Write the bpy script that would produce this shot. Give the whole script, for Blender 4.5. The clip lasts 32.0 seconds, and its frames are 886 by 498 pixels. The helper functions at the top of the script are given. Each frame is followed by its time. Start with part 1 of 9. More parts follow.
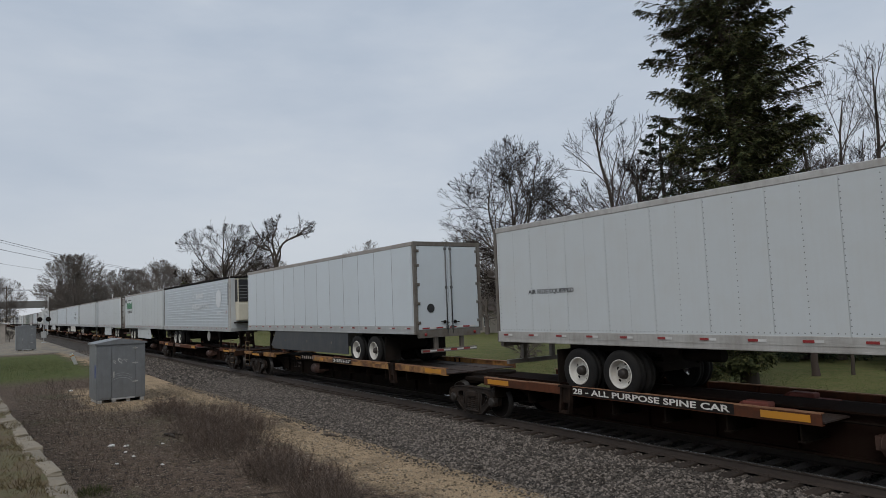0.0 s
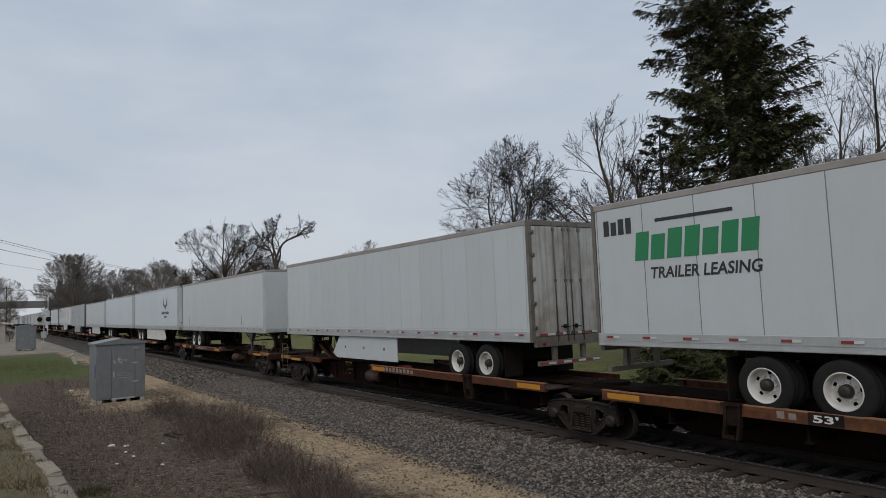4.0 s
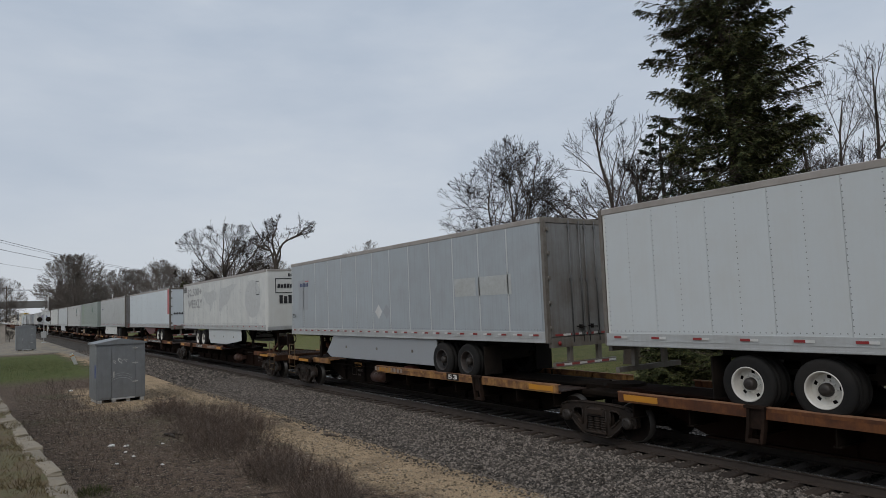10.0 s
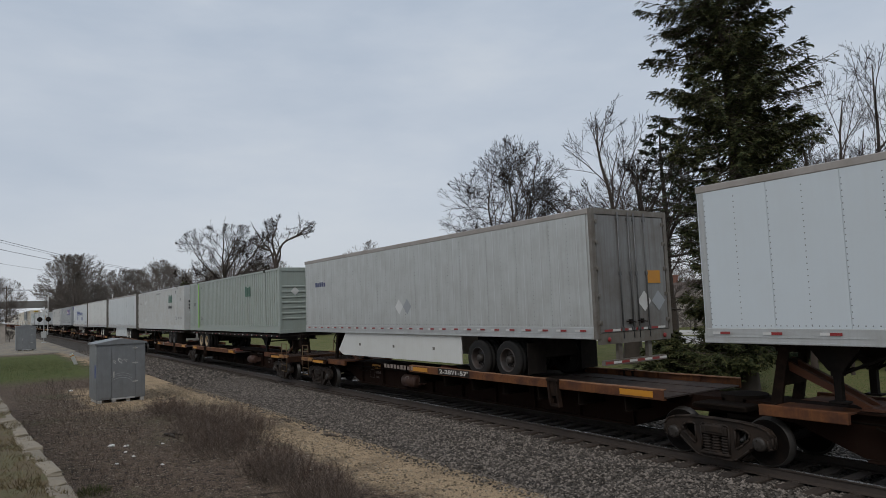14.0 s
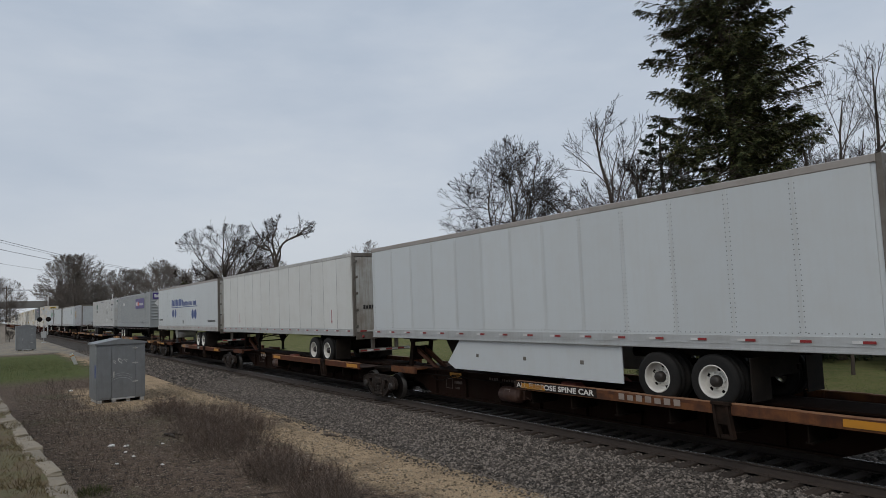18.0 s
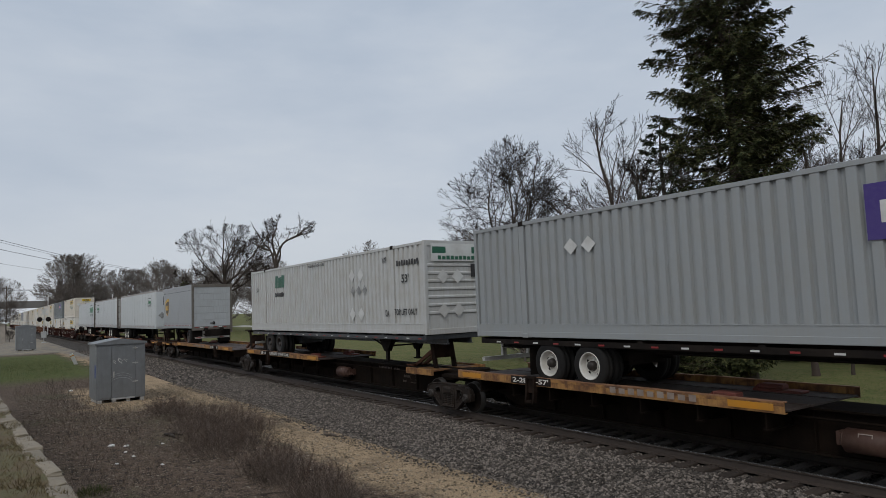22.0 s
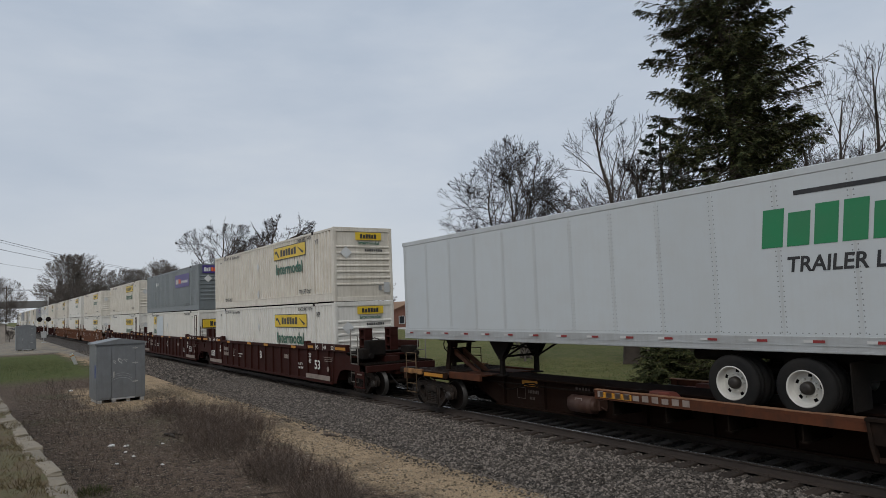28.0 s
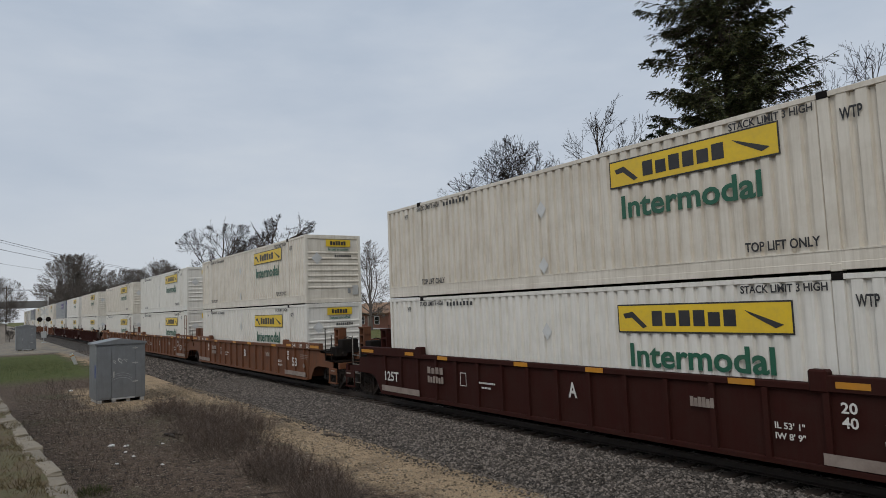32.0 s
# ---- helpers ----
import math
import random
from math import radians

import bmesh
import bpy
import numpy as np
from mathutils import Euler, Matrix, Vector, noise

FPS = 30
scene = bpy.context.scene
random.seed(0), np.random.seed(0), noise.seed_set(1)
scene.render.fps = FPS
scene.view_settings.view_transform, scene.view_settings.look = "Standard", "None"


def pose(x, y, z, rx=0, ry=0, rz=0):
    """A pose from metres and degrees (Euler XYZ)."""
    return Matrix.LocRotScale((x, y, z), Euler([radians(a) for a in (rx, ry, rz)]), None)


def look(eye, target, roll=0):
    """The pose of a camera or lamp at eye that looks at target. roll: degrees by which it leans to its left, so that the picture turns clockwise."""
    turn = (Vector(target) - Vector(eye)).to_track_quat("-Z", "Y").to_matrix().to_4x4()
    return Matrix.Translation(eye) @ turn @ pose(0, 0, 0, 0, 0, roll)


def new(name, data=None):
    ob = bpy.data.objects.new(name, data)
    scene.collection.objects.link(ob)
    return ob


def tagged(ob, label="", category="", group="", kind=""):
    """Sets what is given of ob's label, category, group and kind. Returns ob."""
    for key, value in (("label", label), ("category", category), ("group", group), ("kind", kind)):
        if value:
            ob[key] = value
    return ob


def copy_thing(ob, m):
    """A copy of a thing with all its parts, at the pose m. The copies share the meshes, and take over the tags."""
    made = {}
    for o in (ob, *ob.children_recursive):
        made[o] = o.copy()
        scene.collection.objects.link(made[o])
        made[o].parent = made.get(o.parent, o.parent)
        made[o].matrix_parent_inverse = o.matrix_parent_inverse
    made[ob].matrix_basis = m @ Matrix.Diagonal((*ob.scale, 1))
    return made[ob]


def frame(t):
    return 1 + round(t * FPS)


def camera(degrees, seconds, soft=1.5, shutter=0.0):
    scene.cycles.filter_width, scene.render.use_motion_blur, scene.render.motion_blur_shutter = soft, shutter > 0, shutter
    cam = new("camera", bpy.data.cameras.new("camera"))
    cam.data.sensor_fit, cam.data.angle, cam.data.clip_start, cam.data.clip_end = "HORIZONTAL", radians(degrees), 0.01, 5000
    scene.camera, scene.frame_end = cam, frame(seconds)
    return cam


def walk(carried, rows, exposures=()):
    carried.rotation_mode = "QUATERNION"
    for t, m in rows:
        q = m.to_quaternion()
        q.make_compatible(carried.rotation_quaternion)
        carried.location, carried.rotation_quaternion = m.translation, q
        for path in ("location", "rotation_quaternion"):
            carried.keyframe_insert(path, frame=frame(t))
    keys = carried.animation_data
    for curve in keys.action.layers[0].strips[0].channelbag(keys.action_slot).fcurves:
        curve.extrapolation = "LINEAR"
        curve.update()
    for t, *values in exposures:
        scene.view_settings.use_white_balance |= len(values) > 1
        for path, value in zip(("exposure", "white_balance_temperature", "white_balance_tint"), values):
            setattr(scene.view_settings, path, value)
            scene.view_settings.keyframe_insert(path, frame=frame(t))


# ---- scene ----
# ---------------- camera ----------------
EYE = Vector((0, 0, 3.069))
YAW, TILT, ROLL = radians(34.265), radians(4.761), -2.211
AIM = EYE + 50 * Vector((-math.cos(YAW) * math.cos(TILT), math.sin(YAW) * math.cos(TILT), math.sin(TILT)))
cam = camera(66.63, 32.0, soft=0.6, shutter=0.0)
walk(cam, [(0, look(EYE, AIM, ROLL)), (32, look(EYE, AIM, ROLL))], exposures=[(0, 0.0), (32, 0.0)])

# ---------------- world and light ----------------
SUN_EL, SUN_AZ = radians(46), radians(308)  # azimuth of the bright part of the sky, from +X towards +Y is 0..360
world = bpy.data.worlds.new("overcast_sky")
world.use_nodes = True
scene.world = world


def link_nodes(nt, kind, ins=(), **props):
    """A node with its inputs set: a socket is linked, a value is stored."""
    nd = nt.nodes.new(kind)
    for k, val in props.items():
        if k == "op":
            nd.operation = val
        elif k == "blend":
            nd.blend_type = val
        elif k == "dtype":
            nd.data_type = val
        elif k == "dims":
            nd.noise_dimensions = val
    for k, val in dict(ins).items():
        if isinstance(val, bpy.types.NodeSocket):
            nt.links.new(val, nd.inputs[k])
        else:
            nd.inputs[k].default_value = val
    return nd


def ramp(nt, fac, stops):
    nd = nt.nodes.new("ShaderNodeValToRGB")
    nt.links.new(fac, nd.inputs[0])
    el = nd.color_ramp.elements
    while len(el) < len(stops):
        el.new(0.5)
    for e, (pos, c) in zip(el, stops):
        e.position = pos
        e.color = (c, c, c, 1) if isinstance(c, (int, float)) else (*c, 1)
    return nd.outputs[0]


def mathn(nt, op, a, b=0.0, clamp=False):
    nd = link_nodes(nt, "ShaderNodeMath", {0: a, 1: b}, op=op)
    nd.use_clamp = clamp
    return nd.outputs[0]


def mixc(nt, fac, a, b, blend="MIX"):
    nd = nt.nodes.new("ShaderNodeMix")
    nd.data_type, nd.blend_type = "RGBA", blend
    for k, val in ((0, fac), (6, a), (7, b)):
        if isinstance(val, bpy.types.NodeSocket):
            nt.links.new(val, nd.inputs[k])
        elif k == 0:
            nd.inputs[0].default_value = val
        else:
            nd.inputs[k].default_value = (*val, 1)
    return nd.outputs[2]


def make_world():
    nt = world.node_tree
    nt.nodes.clear()
    sky = nt.nodes.new("ShaderNodeTexSky")
    sky.sky_type, sky.sun_disc = "NISHITA", False
    sky.sun_elevation, sky.sun_rotation = SUN_EL, radians(90) - SUN_AZ
    co = nt.nodes.new("ShaderNodeTexCoord").outputs["Generated"]
    mp = link_nodes(nt, "ShaderNodeMapping", {"Vector": co, "Scale": (1.0, 1.0, 3.2), "Rotation": (0, 0.12, 0.6)})
    big = link_nodes(nt, "ShaderNodeTexNoise", {"Vector": mp.outputs[0], "Scale": 1.7, "Detail": 5.0, "Roughness": 0.5})
    fine = link_nodes(nt, "ShaderNodeTexNoise", {"Vector": mp.outputs[0], "Scale": 5.5, "Detail": 6.0, "Roughness": 0.55})
    mixed = mathn(nt, "ADD", mathn(nt, "MULTIPLY", big.outputs[0], 0.72), mathn(nt, "MULTIPLY", fine.outputs[0], 0.28))
    cloud = ramp(nt, mixed, [(0.34, (0.40, 0.47, 0.57)), (0.5, (0.49, 0.55, 0.635)), (0.66, (0.59, 0.635, 0.69))])
    z = link_nodes(nt, "ShaderNodeSeparateXYZ", {0: co}).outputs[2]
    low = ramp(nt, z, [(0.0, 1.0), (0.16, 0.35), (0.4, 0.0)])
    cloud = mixc(nt, low, cloud, (0.57, 0.60, 0.645))
    thin = mixc(nt, 1.0, sky.outputs[0], (0.09, 0.09, 0.09), "MULTIPLY")
    col = mixc(nt, 0.93, thin, cloud)
    bg = link_nodes(nt, "ShaderNodeBackground", {"Color": col, "Strength": 1.04})
    out = nt.nodes.new("ShaderNodeOutputWorld")
    nt.links.new(bg.outputs[0], out.inputs[0])


make_world()
sun = new("sun", bpy.data.lights.new("sun", "SUN"))
sun.data.energy, sun.data.angle, sun.data.color = 1.2, radians(35), (1.0, 0.97, 0.93)
sun.matrix_world = look((0, 0, 60), (-40 * math.cos(SUN_AZ) * math.cos(SUN_EL), -40 * math.sin(SUN_AZ) * math.cos(SUN_EL), 60 - 40 * math.sin(SUN_EL)))

# ---------------- materials ----------------
MATS = {}


def surface(name, col, rough=0.6, metal=0.0, dirt=(0.12, 0.10, 0.08), amount=0.35, scale=1.5, streak=0.0, bump=0.0, bscale=60.0, vary=0.0, spec=0.5, grain=0.12, alt=None):
    """A painted, worn or natural surface: two sizes of stain, upright streaks, fine grain and relief, in the thing's own space."""
    if name in MATS:
        return MATS[name]
    m = bpy.data.materials.new(name)
    m.use_nodes = True
    nt = m.node_tree
    bs = nt.nodes["Principled BSDF"]
    co = nt.nodes.new("ShaderNodeTexCoord").outputs["Object"]
    rnd = nt.nodes.new("ShaderNodeObjectInfo").outputs["Random"]
    off = link_nodes(nt, "ShaderNodeVectorMath", {0: co, 1: link_nodes(nt, "ShaderNodeCombineXYZ", {0: mathn(nt, "MULTIPLY", rnd, 37.0), 1: 0.0, 2: mathn(nt, "MULTIPLY", rnd, 19.0)}).outputs[0]}, op="ADD").outputs[0]
    n1 = link_nodes(nt, "ShaderNodeTexNoise", {"Vector": off, "Scale": scale, "Detail": 6.0, "Roughness": 0.62}).outputs[0]
    n2 = link_nodes(nt, "ShaderNodeTexNoise", {"Vector": off, "Scale": scale * 14, "Detail": 4.0, "Roughness": 0.6}).outputs[0]
    base = mixc(nt, mathn(nt, "MULTIPLY", n2, grain), col, tuple(c * 0.45 for c in col))
    if alt:
        base = mixc(nt, ramp(nt, n1, [(0.44, 0.0), (0.60, 1.0)]), base, alt)
    if vary:
        base = mixc(nt, mathn(nt, "MULTIPLY", rnd, vary), base, tuple(c * 0.35 for c in col))
    f = ramp(nt, n1, [(0.42, 0.0), (0.72, 1.0)])
    base = mixc(nt, mathn(nt, "MULTIPLY", f, amount), base, dirt)
    if streak:
        mp = link_nodes(nt, "ShaderNodeMapping", {"Vector": off, "Scale": (7.0, 7.0, 0.35)})
        n3 = link_nodes(nt, "ShaderNodeTexNoise", {"Vector": mp.outputs[0], "Scale": 1.6, "Detail": 5.0, "Roughness": 0.65}).outputs[0]
        base = mixc(nt, mathn(nt, "MULTIPLY", ramp(nt, n3, [(0.46, 0.0), (0.72, 1.0)]), streak), base, dirt)
    nt.links.new(base, bs.inputs["Base Color"])
    r = mathn(nt, "ADD", rough - 0.1, mathn(nt, "MULTIPLY", n2, 0.2))
    nt.links.new(r, bs.inputs["Roughness"])
    bs.inputs["Metallic"].default_value = metal
    bs.inputs["Specular IOR Level"].default_value = spec
    if bump:
        nb = link_nodes(nt, "ShaderNodeTexNoise", {"Vector": co, "Scale": bscale, "Detail": 4.0}).outputs[0]
        bp = link_nodes(nt, "ShaderNodeBump", {"Height": nb, "Strength": bump, "Distance": 0.02})
        nt.links.new(bp.outputs[0], bs.inputs["Normal"])
    MATS[name] = m
    return m


DUST = (0.30, 0.27, 0.23)
white_paint = surface("white_trailer_paint", (0.515, 0.54, 0.545), 0.38, dirt=(0.42, 0.40, 0.36), amount=0.22, streak=0.12, grain=0.05, vary=0.10)
cool_paint = surface("cool_white_paint", (0.55, 0.595, 0.62), 0.36, dirt=(0.45, 0.45, 0.44), amount=0.15, streak=0.08, grain=0.04, vary=0.10)
cream_paint = surface("cream_white_paint", (0.60, 0.60, 0.57), 0.42, dirt=(0.38, 0.34, 0.28), amount=0.2, streak=0.12, grain=0.06, vary=0.10)
cream_skirt = surface("smooth_cream_skirt_paint", (0.60, 0.575, 0.51), 0.45, dirt=(0.40, 0.36, 0.30), amount=0.25, streak=0.08, grain=0.04)
patchy_paint = surface("patched_white_paint", (0.58, 0.58, 0.55), 0.42, dirt=(0.40, 0.38, 0.34), amount=0.4, streak=0.35, grain=0.06, alt=(0.52, 0.53, 0.52), vary=0.10)
grey_paint = surface("grey_trailer_paint", (0.33, 0.36, 0.38), 0.38, dirt=(0.22, 0.21, 0.20), amount=0.3, streak=0.3, grain=0.06, vary=0.10)
door_white = surface("road_grimed_white_door", (0.47, 0.47, 0.445), 0.5, dirt=(0.17, 0.13, 0.09), amount=0.75, scale=1.1, streak=0.7, grain=0.12, vary=0.15)
door_grey = surface("road_grimed_grey_door", (0.20, 0.20, 0.195), 0.5, dirt=(0.09, 0.07, 0.055), amount=0.7, scale=1.1, streak=0.6, grain=0.12, vary=0.15)
silver_skin = surface("silver_trailer_skin", (0.46, 0.47, 0.455), 0.38, 0.35, dirt=(0.25, 0.23, 0.20), amount=0.35, streak=0.35, grain=0.08)
reefer_skin = surface("ribbed_bright_aluminium", (0.53, 0.575, 0.61), 0.36, 0.35, dirt=(0.40, 0.41, 0.40), amount=0.3, streak=0.25, grain=0.08)
alu = surface("weathered_aluminium", (0.50, 0.485, 0.455), 0.45, 0.45, dirt=(0.20, 0.17, 0.14), amount=0.5, streak=0.3, grain=0.15)
frame_alu = surface("stained_frame_steel", (0.17, 0.155, 0.135), 0.55, 0.2, dirt=(0.09, 0.065, 0.045), amount=0.75, scale=3.5, streak=0.5, grain=0.25)
rod_steel = surface("dull_lock_rod_steel", (0.13, 0.13, 0.13), 0.5, 0.4, dirt=(0.05, 0.04, 0.03), amount=0.5, scale=5)
rail_alu = surface("bright_rail_aluminium", (0.46, 0.47, 0.465), 0.42, 0.35, dirt=(0.26, 0.24, 0.21), amount=0.4, streak=0.2, grain=0.12)
rivet_steel = surface("grimy_rivet_heads", (0.20, 0.205, 0.205), 0.6, 0.2, dirt=(0.12, 0.11, 0.10), amount=0.5, grain=0.2)
chock_red = surface("faded_red_chock_paint", (0.17, 0.040, 0.026), 0.7, dirt=(0.06, 0.03, 0.022), amount=0.6, scale=4, grain=0.3)
seam_steel = surface("riveted_seam", (0.52, 0.535, 0.53), 0.45, 0.2, dirt=(0.30, 0.28, 0.25), amount=0.35, grain=0.15)
brown_rail = surface("brown_top_rail", (0.34, 0.31, 0.28), 0.5, 0.2, dirt=(0.16, 0.13, 0.10), amount=0.5, grain=0.2)
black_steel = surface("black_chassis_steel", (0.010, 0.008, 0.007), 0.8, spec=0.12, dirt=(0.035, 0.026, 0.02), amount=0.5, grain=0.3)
navy_skirt = surface("dark_slate_skirt", (0.028, 0.034, 0.042), 0.4, dirt=(0.10, 0.09, 0.08), amount=0.4, streak=0.3)
rubber = surface("tyre_rubber", (0.013, 0.0125, 0.012), 0.85, spec=0.2, dirt=(0.035, 0.03, 0.026), amount=0.4, grain=0.3)
rim_white = surface("white_wheel_rim", (0.62, 0.60, 0.55), 0.4, dirt=(0.16, 0.13, 0.10), amount=0.5, grain=0.15)
rim_dark = surface("rusty_dark_rim", (0.026, 0.024, 0.024), 0.6, dirt=(0.07, 0.04, 0.025), amount=0.6, grain=0.3)
rim_tan = surface("tan_painted_rim", (0.36, 0.27, 0.16), 0.5, dirt=(0.10, 0.06, 0.04), amount=0.5, grain=0.2)
hub_metal = surface("greasy_hub", (0.028, 0.022, 0.018), 0.55, 0.2, dirt=(0.03, 0.025, 0.02), amount=0.6)
# Both spine colours are lowered to hold the shade below the decks.
spine_black = surface("shade_darkened_spine_steel", (0.009, 0.0065, 0.005), 0.9, spec=0.06, dirt=(0.020, 0.013, 0.009), amount=0.6, scale=2.2, streak=0.3, grain=0.3, bump=0.1)
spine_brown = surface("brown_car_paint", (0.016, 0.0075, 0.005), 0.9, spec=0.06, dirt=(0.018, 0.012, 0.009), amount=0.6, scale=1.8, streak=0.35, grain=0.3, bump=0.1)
sill_orange = surface("worn_orange_sill_paint", (0.36, 0.185, 0.060), 0.7, spec=0.3, dirt=(0.055, 0.030, 0.020), amount=0.85, scale=2.6, streak=0.55, grain=0.3, bump=0.1, alt=(0.20, 0.085, 0.032))
sill_dark = surface("dark_brown_sill_web", (0.024, 0.012, 0.008), 0.8, spec=0.1, dirt=(0.07, 0.033, 0.015), amount=0.5, scale=2.2, streak=0.35, grain=0.3, bump=0.1)
rail_tan = surface("worn_tan_hand_rail", (0.13, 0.085, 0.045), 0.7, spec=0.2, dirt=(0.04, 0.028, 0.02), amount=0.7, scale=5, grain=0.3)
sill_brown = surface("worn_brown_sill_paint", (0.105, 0.036, 0.017), 0.75, spec=0.15, dirt=(0.030, 0.019, 0.014), amount=0.6, scale=1.7, streak=0.35, grain=0.3, bump=0.1)
sill_rust = surface("worn_rust_brown_sill_paint", (0.1487, 0.0578, 0.0221), 0.75, spec=0.2, dirt=(0.045, 0.024, 0.016), amount=0.8, scale=2.2, streak=0.5, grain=0.3, bump=0.1, alt=(0.10, 0.036, 0.017))
lip_worn = surface("scuffed_pale_lip_paint", (0.30, 0.155, 0.085), 0.6, spec=0.3, dirt=(0.12, 0.055, 0.03), amount=0.8, scale=3.0, grain=0.35, bump=0.1)
patch_black = surface("black_stencil_patch", (0.012, 0.010, 0.009), 0.7, spec=0.15, dirt=(0.05, 0.03, 0.02), amount=0.6, scale=5, grain=0.3)
tank_paint = surface("dull_brown_reservoir_paint", (0.055, 0.026, 0.018), 0.6, spec=0.3, dirt=(0.10, 0.06, 0.045), amount=0.6, scale=3, streak=0.4, grain=0.3)
faint_stencil = surface("faded_stencil", (0.085, 0.062, 0.050), 0.85, dirt=(0.03, 0.018, 0.013), amount=0.8, scale=6, grain=0.3)
yellow_mark = surface("amber_reflector_patch", (0.50, 0.21, 0.012), 0.45, dirt=(0.30, 0.16, 0.04), amount=0.5, grain=0.2)
deck_wood = surface("grimy_car_deck", (0.0375, 0.0255, 0.021), 0.7, spec=0.35, dirt=(0.11, 0.075, 0.06), amount=0.5, scale=2.5, grain=0.3, bump=0.2)
rust_orange = surface("rusted_orange_steel", (0.1296, 0.0418, 0.0144), 0.75, dirt=(0.07, 0.035, 0.025), amount=0.7, scale=3, grain=0.35, bump=0.2)
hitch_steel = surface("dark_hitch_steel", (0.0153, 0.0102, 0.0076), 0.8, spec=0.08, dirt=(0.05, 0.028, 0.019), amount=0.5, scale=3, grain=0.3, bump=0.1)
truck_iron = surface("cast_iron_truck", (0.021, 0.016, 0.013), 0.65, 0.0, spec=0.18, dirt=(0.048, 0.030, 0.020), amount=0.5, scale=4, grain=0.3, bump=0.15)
# Wheel colour is lowered too, for the shade below the cars.
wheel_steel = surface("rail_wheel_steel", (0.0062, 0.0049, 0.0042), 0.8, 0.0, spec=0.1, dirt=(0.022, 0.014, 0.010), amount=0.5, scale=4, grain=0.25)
tread_steel = surface("polished_wheel_tread", (0.036, 0.033, 0.03), 0.5, 0.4, dirt=(0.05, 0.04, 0.03), amount=0.5)
red_mark = surface("red_reflective_tape", (0.24, 0.018, 0.018), 0.4, dirt=(0.2, 0.06, 0.05), amount=0.4)
white_mark = surface("white_reflective_tape", (0.60, 0.60, 0.58), 0.4, dirt=(0.36, 0.34, 0.31), amount=0.6)
red_panel = surface("bright_red_patch", (0.42, 0.04, 0.045), 0.4, dirt=(0.35, 0.05, 0.05), amount=0.4)
red_belly = surface("dark_red_belly_paint", (0.20, 0.014, 0.012), 0.45, dirt=(0.07, 0.02, 0.02), amount=0.4)
black_ink = surface("black_lettering", (0.018, 0.018, 0.02), 0.5, amount=0.2)
white_ink = surface("white_lettering", (0.66, 0.64, 0.60), 0.5, dirt=(0.3, 0.26, 0.22), amount=0.5)
grey_ink = surface("faded_grey_lettering", (0.20, 0.20, 0.195), 0.5, dirt=(0.5, 0.5, 0.48), amount=0.6, scale=6)
peel_grey = surface("peeled_sign_residue", (0.50, 0.505, 0.495), 0.5, dirt=(0.33, 0.325, 0.31), amount=0.6, scale=5, grain=0.35)
ghost_ink = surface("ghost_white_lettering", (0.68, 0.70, 0.71), 0.45, dirt=(0.5, 0.5, 0.5), amount=0.3)
green_ink = surface("dark_green_lettering", (0.012, 0.10, 0.055), 0.45, amount=0.15)
leaf_green_ink = surface("bright_green_lettering", (0.015, 0.20, 0.075), 0.45, amount=0.15)
blue_ink = surface("royal_blue_lettering", (0.014, 0.050, 0.22), 0.45, amount=0.15)
navy_ink = surface("navy_lettering", (0.015, 0.025, 0.10), 0.45, amount=0.15)
purple_ink = surface("purple_panel", (0.045, 0.022, 0.17), 0.42, dirt=(0.10, 0.08, 0.2), amount=0.3, streak=0.2)
orange_ink = surface("orange_lettering", (0.75, 0.13, 0.03), 0.45, amount=0.15)
yellow_panel = surface("sign_yellow_paint", (0.74, 0.50, 0.02), 0.42, dirt=(0.45, 0.30, 0.06), amount=0.4, streak=0.25)
lime_strap = surface("lime_green_strap", (0.22, 0.52, 0.04), 0.5, amount=0.15)
box_cream = surface("cream_container_paint", (0.70, 0.645, 0.55), 0.42, dirt=(0.34, 0.28, 0.20), amount=0.35, streak=0.4, grain=0.08, vary=0.12)
box_white = surface("white_container_paint", (0.72, 0.69, 0.625), 0.4, dirt=(0.40, 0.37, 0.30), amount=0.25, streak=0.35, grain=0.06, vary=0.08)
box_grey = surface("grey_container_paint", (0.27, 0.285, 0.29), 0.42, dirt=(0.26, 0.25, 0.22), amount=0.3, streak=0.3, grain=0.08)
box_slate = surface("slate_container_paint", (0.17, 0.19, 0.195), 0.42, dirt=(0.10, 0.10, 0.09), amount=0.35, streak=0.3, grain=0.08)
box_green = surface("pale_green_container_paint", (0.27, 0.305, 0.275), 0.42, dirt=(0.2, 0.2, 0.16), amount=0.3, streak=0.3, grain=0.08)
box_putty = surface("putty_container_paint", (0.47, 0.475, 0.465), 0.42, dirt=(0.30, 0.26, 0.20), amount=0.35, streak=0.35, grain=0.08)
well_maroon = surface("maroon_well_car_paint", (0.036, 0.0095, 0.007), 0.7, spec=0.1, dirt=(0.034, 0.017, 0.013), amount=0.5, scale=1.6, streak=0.4, grain=0.25, bump=0.08)
well_rust = surface("rusty_orange_well_paint", (0.15, 0.055, 0.022), 0.7, spec=0.3, dirt=(0.075, 0.038, 0.025), amount=0.65, scale=1.6, streak=0.45, grain=0.3, bump=0.1)
dusty_strip = surface("dusty_grey_strip", (0.26, 0.21, 0.175), 0.7, dirt=(0.10, 0.06, 0.045), amount=0.6, scale=3)
galv_leg = surface("weathered_galvanised_leg", (0.17, 0.175, 0.18), 0.55, 0.4, dirt=(0.07, 0.062, 0.055), amount=0.6, scale=3, streak=0.3, grain=0.2)
